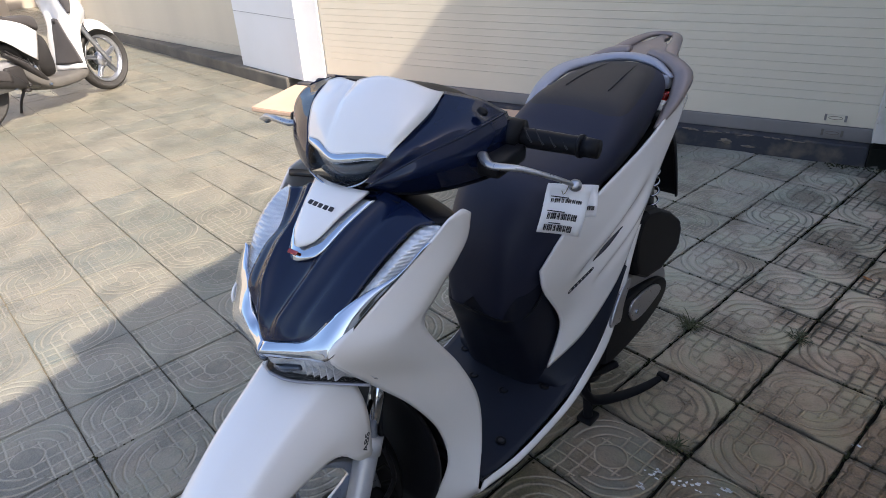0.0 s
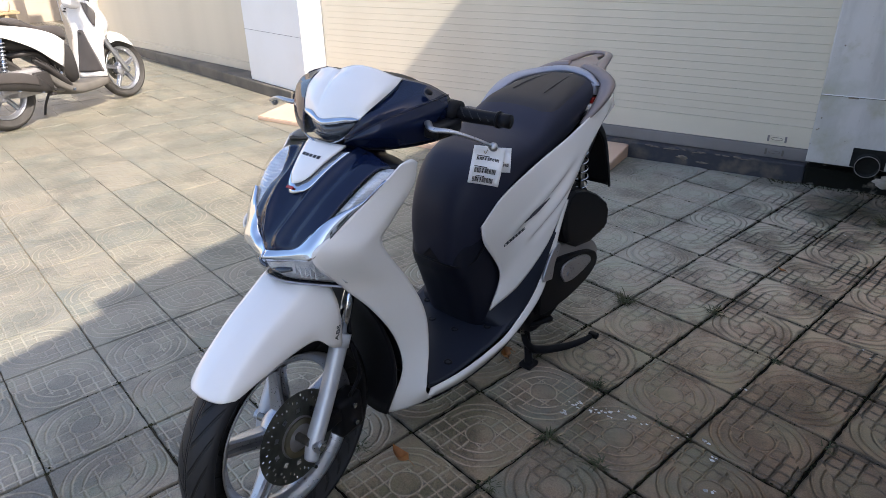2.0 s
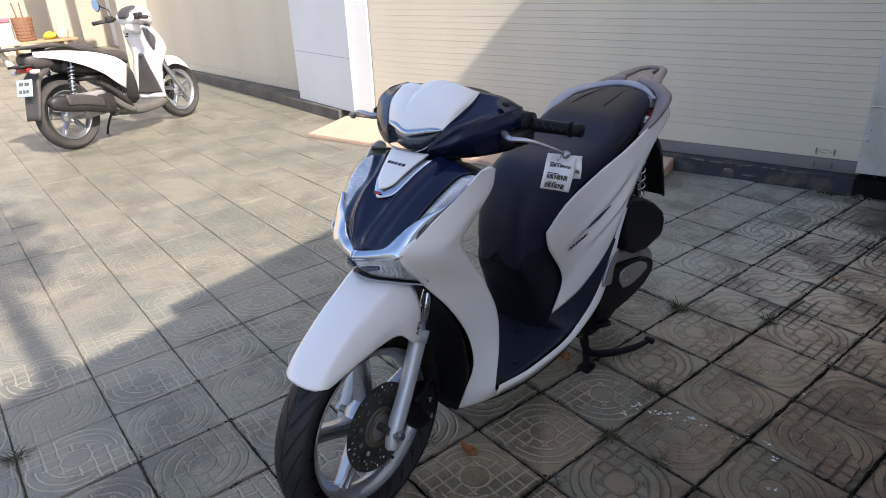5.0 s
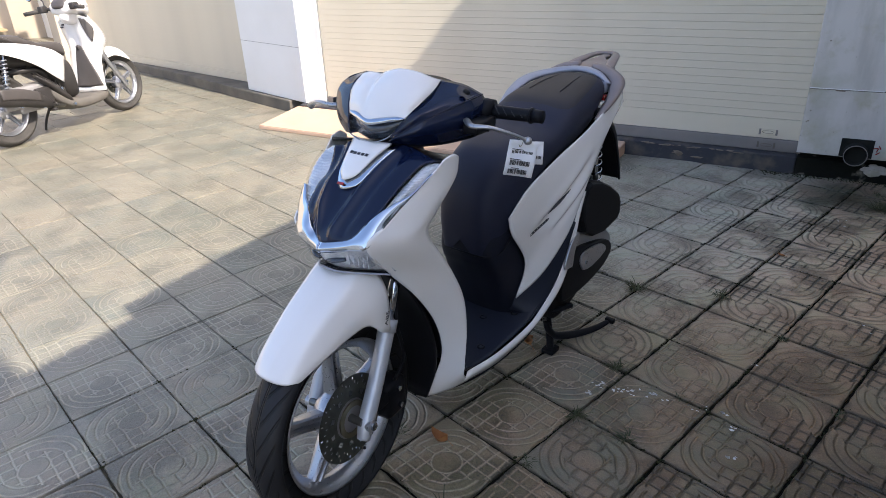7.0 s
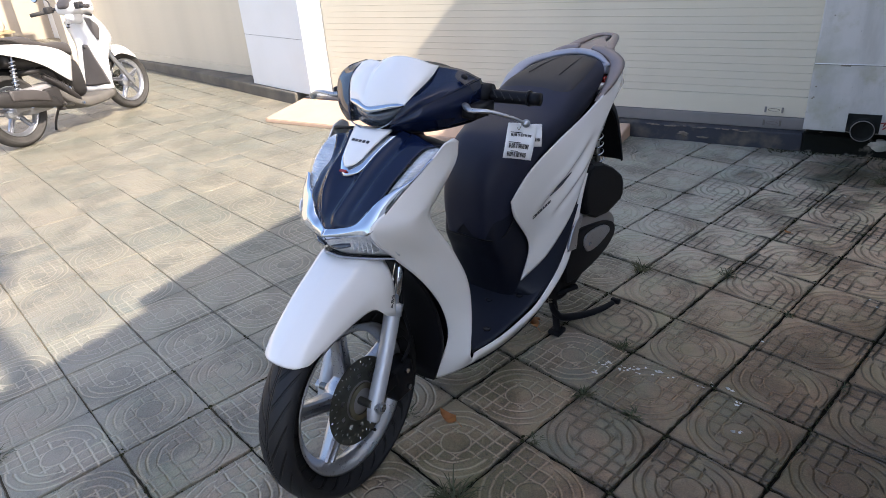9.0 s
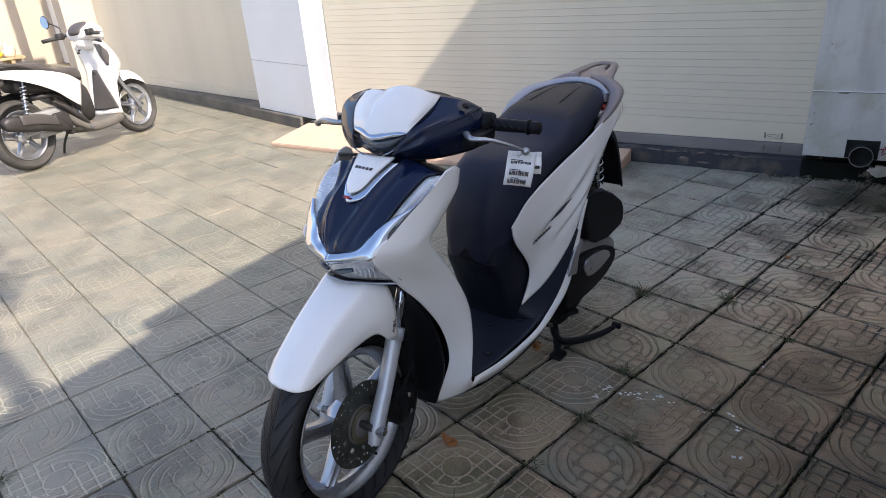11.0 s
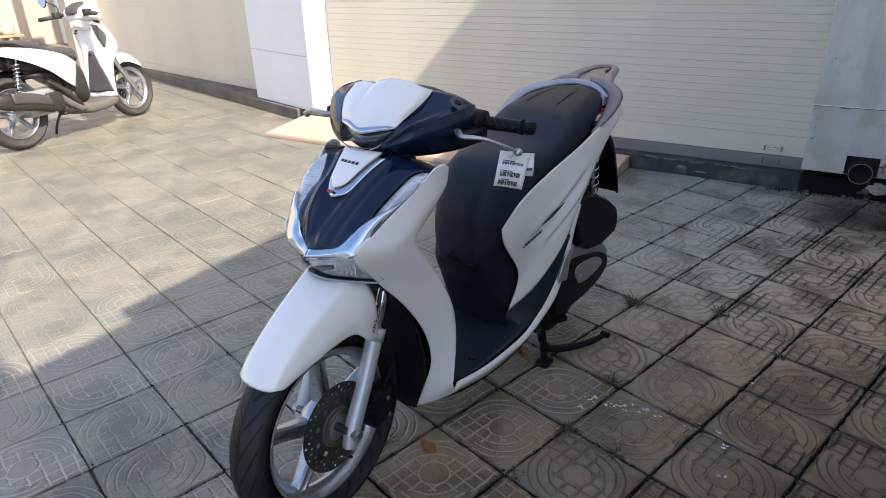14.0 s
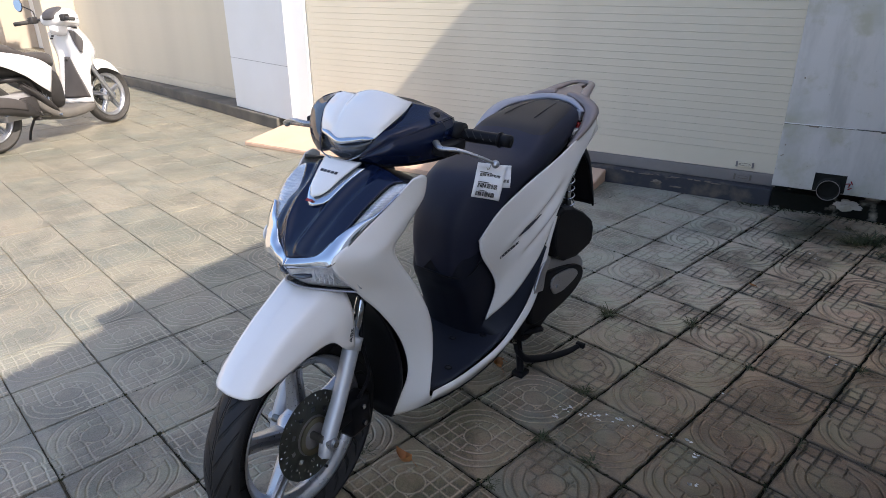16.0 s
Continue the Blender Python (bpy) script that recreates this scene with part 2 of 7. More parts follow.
_w.bands_direction, _w.inputs["Scale"].default_value = "Z", 60
_l.new(_c.outputs["Object"], _w.inputs["Vector"])
_b.inputs["Strength"].default_value, _b.inputs["Distance"].default_value = 0.45, 0.0022
_l.new(_w.outputs["Fac"], _b.inputs["Height"])
_l.new(_b.outputs[0], _p.inputs["Normal"])
M_SMOKE = material("smoked_lens", (0.045, 0.058, 0.085), 0.05, 0.0, 1.0)
M_CASE = varied("engine_grey", (0.40, 0.39, 0.395), (0.34, 0.335, 0.34), (0.4, 0.55), 8, 200, 0.1, metal=0.45)
M_YELLOW = varied("passivated_steel", (0.26, 0.235, 0.16), (0.20, 0.185, 0.135), (0.3, 0.4), 30, 100, 0.05, metal=0.9)
M_LENS = bpy.data.materials.new("clear_lens")
M_LENS.use_nodes = True
_n, _l, _p = nodes_of(M_LENS)
_p.inputs["Base Color"].default_value = (0.02, 0.025, 0.03, 1)
_p.inputs["Alpha"].default_value = 0.08
_p.inputs["Roughness"].default_value = 0.04
_p.inputs["IOR"].default_value = 1.42


# ---- wheels, fork ----
def tread(m, half, count):
    """Cuts curved slanting grooves into a tyre's rubber, round the wheel's axle."""
    n, l, p = nodes_of(m)

    def op(kind, a, b=0.0):
        k = n.new("ShaderNodeMath")
        k.operation = kind
        for i, v in enumerate((a, b)):
            if isinstance(v, (int, float)):
                k.inputs[i].default_value = v
            else:
                l.new(v, k.inputs[i])
        return k.outputs[0]
    co, xyz = n.new("ShaderNodeTexCoord"), n.new("ShaderNodeSeparateXYZ")
    l.new(co.outputs["Object"], xyz.inputs[0])
    side = op("DIVIDE", op("ABSOLUTE", xyz.outputs[0]), half)
    turn = op("MULTIPLY", op("DIVIDE", op("ARCTAN2", xyz.outputs[2], xyz.outputs[1]), math.tau), float(count))
    k = op("FRACT", op("ADD", op("ADD", turn, op("MULTIPLY", op("GREATER_THAN", xyz.outputs[0], 0.0), 0.5)), op("MULTIPLY", op("POWER", side, 1.5), 1.9)))
    line = op("SUBTRACT", 1.0, op("MINIMUM", op("DIVIDE", op("ABSOLUTE", op("SUBTRACT", k, 0.5)), 0.13), 1.0))
    line = op("MINIMUM", op("MULTIPLY", line, 2.2), 1.0)
    span = op("MULTIPLY", op("GREATER_THAN", side, 0.12), op("LESS_THAN", side, 0.86))
    rim = op("SUBTRACT", 1.0, op("MINIMUM", op("DIVIDE", op("ABSOLUTE", op("SUBTRACT", side, 0.05)), 0.035), 1.0))
    cut = op("MAXIMUM", op("MULTIPLY", line, span), rim)
    bump = n.new("ShaderNodeBump")
    bump.inputs["Strength"].default_value, bump.inputs["Distance"].default_value = 1.0, 0.004
    l.new(op("SUBTRACT", 1.0, cut), bump.inputs["Height"])
    l.new(bump.outputs[0], p.inputs["Normal"])
    # near-black in the cuts puts groove shade into the rubber's colour
    mix = n.new("ShaderNodeMix")
    mix.data_type = "RGBA"
    old = p.inputs["Base Color"].links[0].from_socket
    l.new(cut, mix.inputs[0])
    l.new(old, mix.inputs[6])
    mix.inputs[7].default_value = (0.002, 0.002, 0.002, 1)
    l.new(mix.outputs[2], p.inputs["Base Color"])


tread(M_RUBBER, 0.052, 26)


def wheel(parent, y, R, half, rim_r, spokes, disc_side=None, lean=None):
    """An alloy wheel with its tyre about (0, y, R)."""
    w = thing_part("wheel", parent, pose(0, y, R))
    prof = []
    for i in range(25):
        b = -1 + i / 12
        th = b * 1.75
        prof.append((R - half * 0.82 * (1 - math.cos(th * 0.9)) * 1.02, half * math.sin(th) if abs(th) < 1.571 else half * (1 if th > 0 else -1) * (1 - 0.35 * (abs(th) - 1.571) / 0.18)))
    prof = [(max(r, rim_r + 0.001), x) for r, x in prof]
    prof += [(rim_r - 0.002, half * 0.5), (rim_r - 0.002, -half * 0.5), prof[0]]
    part("tyre", lathe(prof, 160), M_RUBBER, w, "black tyre with curved tread grooves", True)
    q = half * 0.62
    rim = [(rim_r + 0.008, q), (rim_r + 0.006, q - 0.004), (rim_r - 0.004, q - 0.010), (rim_r - 0.018, q * 0.30), (rim_r - 0.018, -q * 0.30), (rim_r - 0.004, -q + 0.010),
           (rim_r + 0.006, -q + 0.004), (rim_r + 0.008, -q), (rim_r + 0.001, -q), (rim_r - 0.007, -q + 0.010), (rim_r - 0.024, -q * 0.25), (rim_r - 0.024, q * 0.25), (rim_r - 0.007, q - 0.010), (rim_r + 0.001, q), (rim_r + 0.008, q)]
    part("rim", lathe(rim, 72), M_ALLOY, w, "silver alloy rim", True)
    hub = [(0.0, 0.036), (0.03, 0.036), (0.052, 0.034), (0.058, 0.030), (0.068, 0.024), (0.071, 0.014), (0.071, -0.012), (0.064, -0.02), (0.036, -0.03), (0.034, -0.044), (0.03, -0.05), (0.0, -0.05)]
    part("hub", lathe(hub, 40), M_ALLOY, w, "", True)
    r1 = rim_r - 0.022
    def at(r, ang, x):
        return Vector((x, r * math.cos(ang), r * math.sin(ang)))
    for k in range(spokes):
        a = k / spokes * math.tau + 0.26
        for side in (-1, 1):
            rows = []
            for i in range(9):
                t = i / 8
                r = 0.058 + t * (r1 - 0.058)
                off = (0.0135 - 0.003 * t + 0.007 * max(0.0, t - 0.75) * 4 * 0.3) * side
                wd = 0.0068 + 0.0015 * abs(t - 0.4)
                dp = 0.021 - 0.007 * t
                m0 = a + off / r
                w0 = wd / r
                rows.append([at(r, m0 - w0, dp * 0.55), at(r, m0 - w0 * 0.55, dp), at(r, m0 + w0 * 0.55, dp), at(r, m0 + w0, dp * 0.55),
                             at(r, m0 + w0, -dp * 0.55), at(r, m0 + w0 * 0.55, -dp), at(r, m0 - w0 * 0.55, -dp), at(r, m0 - w0, -dp * 0.55)])
            bm, vs = grid(rows, True)
            bmesh.ops.recalc_face_normals(bm, faces=bm.faces)
            part("spoke", bm, M_ALLOY, w, "", False)
        rows = [[at(r, a - 0.010 / r, 0.005), at(r, a + 0.010 / r, 0.005), at(r, a + 0.010 / r, -0.005), at(r, a - 0.010 / r, -0.005)] for r in (0.058, 0.10, r1 - 0.05, r1)]
        bm, vs = grid(rows, True)
        bmesh.ops.recalc_face_normals(bm, faces=bm.faces)
        part("spoke_web", bm, M_ALLOY, w)
    part("valve", rod((0.012, 0.3 * rim_r, -0.93 * (rim_r - 0.03)), (0.03, 0.27 * rim_r, -0.75 * rim_r), 0.0045, 10), M_BLACK, w)
    return w


def thing_part(name, parent, m):
    e = new(name)
    e.parent = parent
    e.matrix_basis = m
    return e


def brake_disc(parent, x, y, z, R):
    bm = bmesh.new()
    nr, na = 11, 180
    rad = [0.45 * R + i / nr * 0.55 * R for i in range(nr + 1)]
    vs = [[bm.verts.new((0, r * math.cos(j / na * math.tau), r * math.sin(j / na * math.tau))) for j in range(na)] for r in rad]
    for i in range(nr):
        for j in range(na):
            hole = (i in (2, 3) and j % 18 in (2, 3, 4, 5, 6)) or (i == 6 and j % 10 == 1) or (i == 7 and j % 10 == 5) or (i == 9 and j % 10 == 8)
            if not hole:
                k = (j + 1) % na
                bm.faces.new((vs[i][j], vs[i][k], vs[i + 1][k], vs[i + 1][j]))
    bmesh.ops.solidify(bm, geom=bm.faces[:], thickness=0.004)
    bmesh.ops.recalc_face_normals(bm, faces=bm.faces)
    part("brake_disc", bm, M_DISC, parent, "drilled steel brake disc", False, pose(x, y, z))
    ring = lathe([(0.30 * R, 0.0), (0.42 * R, 0.0), (0.42 * R, 0.004), (0.30 * R, 0.004), (0.30 * R, 0.0)], 96,
                 lambda a, r, xx: (xx, (r + (0.0 if r < 0.35 * R else 0.002 * math.sin(48 * a))) * math.cos(a), (r + (0.0 if r < 0.35 * R else 0.002 * math.sin(48 * a))) * math.sin(a)))
    part("sensor_ring", ring, M_YELLOW, parent, "toothed sensor ring", False, pose(x + 0.004, y, z))
    part("disc_carrier", lathe([(0.0, 0.0), (0.47 * R, 0.0), (0.47 * R, -0.005), (0.0, -0.005)], 40), M_CASE, parent, "", False, pose(x - 0.002, y, z))
WALL_X = 1.22  # inner face of the boundary wall, along the shutter


def tile_material():
    """Cement paving: rings round a disc, with a square lattice across two corners, turned at random from tile to tile."""
    m = material("paving_cement", (0.3, 0.29, 0.25), 0.7)
    n, l, p = nodes_of(m)

    def math_node(op, a, b=None, c=None):
        k = n.new("ShaderNodeMath")
        k.operation = op
        for i, v in enumerate((a, b, c)):
            if v is None:
                continue
            if isinstance(v, (int, float)):
                k.inputs[i].default_value = v
            else:
                l.new(v, k.inputs[i])
        return k.outputs[0]

    geo = n.new("ShaderNodeNewGeometry")
    sep = n.new("ShaderNodeSeparateXYZ")
    l.new(geo.outputs["Position"], sep.inputs[0])
    ux, uy = math_node("DIVIDE", sep.outputs[0], T), math_node("DIVIDE", sep.outputs[1], T)
    cx, cy = math_node("FLOOR", ux), math_node("FLOOR", uy)
    u = math_node("SUBTRACT", math_node("SUBTRACT", ux, cx), 0.5)
    v = math_node("SUBTRACT", math_node("SUBTRACT", uy, cy), 0.5)
    # the moulded lines wander a little
    warp, wsep = n.new("ShaderNodeTexNoise"), n.new("ShaderNodeSeparateColor")
    warp.inputs["Scale"].default_value, warp.inputs["Detail"].default_value = 16.0, 4
    l.new(geo.outputs["Position"], warp.inputs["Vector"])
    l.new(warp.outputs["Color"], wsep.inputs[0])
    u = math_node("ADD", u, math_node("MULTIPLY_ADD", wsep.outputs[0], 0.045, -0.0225))
    v = math_node("ADD", v, math_node("MULTIPLY_ADD", wsep.outputs[1], 0.045, -0.0225))
    comb = n.new("ShaderNodeCombineXYZ")
    l.new(cx, comb.inputs[0])
    l.new(cy, comb.inputs[1])
    wnz = n.new("ShaderNodeTexWhiteNoise")
    wnz.noise_dimensions = "2D"
    l.new(comb.outputs[0], wnz.inputs["Vector"])
    hsep = n.new("ShaderNodeSeparateColor")
    l.new(wnz.outputs["Color"], hsep.inputs[0])
    turn = math_node("GREATER_THAN", hsep.outputs[0], 0.5)
    sign = math_node("SUBTRACT", math_node("MULTIPLY", turn, 2.0), 1.0)
    pq = math_node("MULTIPLY", math_node("ADD", u, math_node("MULTIPLY", v, sign)), 0.7071)
    r = math_node("SQRT", math_node("ADD", math_node("MULTIPLY", u, u), math_node("MULTIPLY", v, v)))

    def line(x, at, w):
        return math_node("SUBTRACT", 1.0, math_node("MINIMUM", math_node("DIVIDE", math_node("ABSOLUTE", math_node("SUBTRACT", x, at)), w), 1.0))

    def most(*xs):
        out = xs[0]
        for x in xs[1:]:
            out = math_node("MAXIMUM", out, x)
        return out

    disc = line(r, 0.155, 0.020)
    rings = most(line(r, 0.275, 0.022), line(r, 0.385, 0.022), line(r, 0.47, 0.020))

    def lattice(x, w=0.15):
        f = math_node("FRACT", math_node("ADD", math_node("MULTIPLY", x, 7.0), 0.5))
        return math_node("SUBTRACT", 1.0, math_node("MINIMUM", math_node("DIVIDE", math_node("ABSOLUTE", math_node("SUBTRACT", f, 0.5)), w), 1.0))
    lat = most(lattice(u), lattice(v))
    inner = math_node("GREATER_THAN", r, 0.16)
    band = math_node("LESS_THAN", math_node("ABSOLUTE", pq), 0.235)
    lat = math_node("MULTIPLY", math_node("MULTIPLY", lat, inner), band)
    rings = math_node("MULTIPLY", rings, math_node("SUBTRACT", 1.0, math_node("MULTIPLY", band, 0.75)))
    relief = most(disc, rings, lat)
    relief = math_node("MULTIPLY", math_node("MULTIPLY", relief, relief), math_node("MULTIPLY_ADD", relief, -2.0, 3.0))
    tc = n.new("ShaderNodeTexCoord")
    big, fine, mid = n.new("ShaderNodeTexNoise"), n.new("ShaderNodeTexNoise"), n.new("ShaderNodeTexNoise")
    for k, sc, de in ((big, 0.9, 5), (mid, 6.0, 8), (fine, 120.0, 5)):
        k.inputs["Scale"].default_value, k.inputs["Detail"].default_value = sc, de
        l.new(geo.outputs["Position"], k.inputs["Vector"])
    def ramp(x, lo, hi):
        k = n.new("ShaderNodeMapRange")
        k.inputs[1].default_value, k.inputs[2].default_value = lo, hi
        l.new(x, k.inputs[0])
        return k.outputs[0]
    wear = math_node("MULTIPLY", relief, math_node("MULTIPLY_ADD", mid.outputs["Fac"], 1.4, 0.05))
    wear = math_node("MULTIPLY", wear, math_node("MULTIPLY_ADD", ramp(sep.outputs[0], -4.6, -1.2), 0.88, 0.12))

    def mix(fac, a, b):
        k = n.new("ShaderNodeMix")
        k.data_type = "RGBA"
        for i, x in ((0, fac), (6, a), (7, b)):
            if isinstance(x, tuple):
                k.inputs[i].default_value = (*x, 1)
            elif isinstance(x, (int, float)):
                k.inputs[i].default_value = x
            else:
                l.new(x, k.inputs[i])
        return k.outputs[2]

    patch = n.new("ShaderNodeTexNoise")
    patch.inputs["Scale"].default_value, patch.inputs["Detail"].default_value, patch.inputs["Roughness"].default_value = 3.2, 10, 0.62
    l.new(geo.outputs["Position"], patch.inputs["Vector"])
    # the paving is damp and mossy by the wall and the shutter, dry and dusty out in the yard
    # unseen paving past the wall's end stays pale, to bounce light
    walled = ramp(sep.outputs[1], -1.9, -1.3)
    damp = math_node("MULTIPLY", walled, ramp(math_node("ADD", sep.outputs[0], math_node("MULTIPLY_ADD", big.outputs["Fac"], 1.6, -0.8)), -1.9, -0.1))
    dry = mix(hsep.outputs[1], (0.192, 0.182, 0.146), (0.226, 0.199, 0.151))
    dry = mix(math_node("MULTIPLY", ramp(hsep.outputs[2], 0.45, 0.9), 0.7), dry, (0.128, 0.146, 0.128))
    dry = mix(ramp(mid.outputs["Fac"], 0.35, 0.72), dry, (0.262, 0.236, 0.180))
    dry = mix(math_node("MULTIPLY", ramp(patch.outputs["Fac"], 0.49, 0.60), 0.55), dry, (0.105, 0.106, 0.084))
    # damp tiles get paler colours than dry ones, lifting the weaker light there
    wet = mix(hsep.outputs[1], (0.305, 0.222, 0.145), (0.375, 0.262, 0.158))
    wet = mix(math_node("MULTIPLY", ramp(hsep.outputs[2], 0.45, 0.85), 0.85), wet, (0.185, 0.182, 0.150))
    wet = mix(ramp(mid.outputs["Fac"], 0.40, 0.75), wet, (0.42, 0.305, 0.19))
    wet = mix(math_node("MULTIPLY", ramp(patch.outputs["Fac"], 0.48, 0.58), 0.86), wet, (0.118, 0.085, 0.048))
    algae = n.new("ShaderNodeTexNoise")
    algae.inputs["Scale"].default_value, algae.inputs["Detail"].default_value, algae.inputs["Roughness"].default_value = 1.9, 9, 0.7
    l.new(geo.outputs["Position"], algae.inputs["Vector"])
    wet = mix(math_node("MULTIPLY", ramp(algae.outputs["Fac"], 0.50, 0.60), 0.7), wet, (0.13, 0.125, 0.055))
    dry = mix(math_node("MULTIPLY", ramp(big.outputs["Fac"], 0.48, 0.60), 0.45), dry, (0.118, 0.126, 0.104))
    # cement before the shutter is lightened in colour to lift too deep a shade
    shade_lift = math_node("MULTIPLY", ramp(sep.outputs[1], 0.5, 1.7), ramp(sep.outputs[0], -1.9, -1.0))
    wet = mix(math_node("MULTIPLY", shade_lift, math_node("MULTIPLY_ADD", ramp(patch.outputs["Fac"], 0.60, 0.46), 0.72, 0.28)), wet, (0.66, 0.55, 0.42))
    wet = mix(0.17, wet, (0.020, 0.018, 0.012))
    col = mix(damp, dry, wet)
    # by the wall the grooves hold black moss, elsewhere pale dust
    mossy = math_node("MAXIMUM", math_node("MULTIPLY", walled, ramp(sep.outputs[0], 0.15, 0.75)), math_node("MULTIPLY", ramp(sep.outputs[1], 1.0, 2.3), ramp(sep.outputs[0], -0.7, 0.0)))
    # tiles mixed towards dark brown near the wall, away from the shutter
    browner = math_node("MULTIPLY", walled, math_node("MULTIPLY", ramp(sep.outputs[0], 0.0, 0.8), math_node("SUBTRACT", 1.0, ramp(sep.outputs[1], 0.6, 1.8))))
    col = mix(math_node("MULTIPLY", browner, math_node("MULTIPLY_ADD", patch.outputs["Fac"], 1.30, 0.14)), col, (0.098, 0.072, 0.046))
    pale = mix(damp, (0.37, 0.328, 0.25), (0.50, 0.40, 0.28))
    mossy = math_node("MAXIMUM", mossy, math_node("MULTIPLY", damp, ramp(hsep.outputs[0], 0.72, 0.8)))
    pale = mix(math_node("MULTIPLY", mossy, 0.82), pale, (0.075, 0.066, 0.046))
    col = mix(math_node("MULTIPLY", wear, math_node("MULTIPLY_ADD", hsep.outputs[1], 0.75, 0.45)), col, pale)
    # groove shadow painted as darker bands beside the relief lines
    groove_shade = most(line(r, 0.155, 0.05), math_node("MULTIPLY", line(r, 0.385, 0.06), math_node("SUBTRACT", 1.0, band)), math_node("MULTIPLY", math_node("MULTIPLY", most(lattice(u, 0.34), lattice(v, 0.34)), inner), band))
    groove_shade = math_node("MULTIPLY", math_node("MULTIPLY", groove_shade, math_node("SUBTRACT", 1.0, relief)), math_node("MULTIPLY_ADD", damp, 0.10, 0.16))
    col = mix(groove_shade, col, mix(damp, (0.10, 0.098, 0.075), (0.075, 0.068, 0.048)))
    # black moss in the lattice grooves, thickest towards the joints
    shady = math_node("MAXIMUM", ramp(sep.outputs[0], 0.15, 0.55), math_node("MULTIPLY", ramp(sep.outputs[1], 0.7, 1.6), ramp(sep.outputs[0], -0.7, 0.0)))
    strokes = math_node("MULTIPLY", math_node("MULTIPLY", most(lattice(u, 0.17), math_node("MULTIPLY", lattice(v, 0.17), 0.45)), band), ramp(r, 0.20, 0.36))
    strokes = math_node("MULTIPLY", math_node("MULTIPLY", strokes, shady), ramp(patch.outputs["Fac"], 0.32, 0.46))
    col = mix(math_node("MINIMUM", math_node("MULTIPLY", strokes, 1.5), 0.88), col, (0.026, 0.023, 0.014))
    # wet black patch under the drain pipe
    drip = GATE @ Vector((0.80, -0.42, 0.0))
    gx, gy = math_node("SUBTRACT", sep.outputs[0], drip.x), math_node("SUBTRACT", sep.outputs[1], drip.y)
    away = math_node("SQRT", math_node("ADD", math_node("MULTIPLY", gx, gx), math_node("MULTIPLY", gy, gy)))
    away = math_node("ADD", away, math_node("MULTIPLY_ADD", patch.outputs["Fac"], 0.9, -0.45))
    col = mix(math_node("MULTIPLY", ramp(away, 0.34, 0.10), 0.85), col, (0.020, 0.021, 0.010))
    edge = math_node("MAXIMUM", math_node("ABSOLUTE", u), math_node("ABSOLUTE", v))
    ragged = math_node("ADD", edge, math_node("MULTIPLY_ADD", mid.outputs["Fac"], 0.22, -0.11))
    dirt = math_node("MULTIPLY", ramp(ragged, 0.45, 0.50), math_node("MULTIPLY_ADD", ramp(sep.outputs[0], -1.0, -0.1), 0.80, 0.05))
    col = mix(dirt, col, (0.030, 0.028, 0.018))
    grime = math_node("MULTIPLY", math_node("MULTIPLY", ramp(fine.outputs["Fac"], 0.52, 0.66), ramp(patch.outputs["Fac"], 0.42, 0.6)), math_node("MULTIPLY_ADD", damp, 0.5, 0.15))
    col = mix(grime, col, (0.045, 0.042, 0.030))
    grain = n.new("ShaderNodeTexNoise")
    grain.inputs["Scale"].default_value, grain.inputs["Detail"].default_value = 260.0, 3
    l.new(geo.outputs["Position"], grain.inputs["Vector"])
    col = mix(math_node("MULTIPLY", ramp(grain.outputs["Fac"], 0.5, 0.7), 0.20), col, (0.045, 0.042, 0.032))
    col = mix(math_node("MULTIPLY", ramp(grain.outputs["Fac"], 0.5, 0.3), 0.14), col, (0.46, 0.41, 0.32))
    # cool tone of the shaded middle tiles, multiplied into their colour
    shade_cast = math_node("MULTIPLY", ramp(sep.outputs[0], -2.2, -1.2), math_node("SUBTRACT", 1.0, ramp(sep.outputs[0], -0.1, 0.6)))
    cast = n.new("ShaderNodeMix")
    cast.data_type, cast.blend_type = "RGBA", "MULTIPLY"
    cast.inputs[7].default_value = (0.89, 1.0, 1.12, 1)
    l.new(shade_cast, cast.inputs[0])
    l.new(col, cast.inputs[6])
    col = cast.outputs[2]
    # warm cast multiplied into the cement's colour towards the wall, offsetting blue skylight
    warm = n.new("ShaderNodeMix")
    warm.data_type, warm.blend_type = "RGBA", "MULTIPLY"
    warm.inputs[7].default_value = (1.20, 0.985, 0.82, 1)
    l.new(math_node("MULTIPLY", ramp(sep.outputs[0], -0.5, 0.25), math_node("MULTIPLY_ADD", walled, 0.75, 0.25)), warm.inputs[0])
    l.new(col, warm.inputs[6])
    col = warm.outputs[2]
    # rosy and greenish clouds a hand wide
    cloud = n.new("ShaderNodeTexNoise")
    cloud.inputs["Scale"].default_value, cloud.inputs["Detail"].default_value = 6.5, 5
    l.new(geo.outputs["Position"], cloud.inputs["Vector"])
    for way, shade in (((0.50, 0.66), (1.06, 0.985, 0.99)), ((0.50, 0.36), (0.93, 1.03, 0.98))):
        hue = n.new("ShaderNodeMix")
        hue.data_type, hue.blend_type = "RGBA", "MULTIPLY"
        hue.inputs[7].default_value = (*shade, 1)
        l.new(math_node("MULTIPLY", ramp(cloud.outputs["Fac"], *way), math_node("MULTIPLY_ADD", damp, 0.8, 0.2)), hue.inputs[0])
        l.new(col, hue.inputs[6])
        col = hue.outputs[2]
    soil = ramp(math_node("ADD", sep.outputs[0], math_node("MULTIPLY_ADD", patch.outputs["Fac"], 0.9, -0.45)), WALL_X - 0.20, WALL_X - 0.02)
    soil = math_node("MULTIPLY", soil, walled)
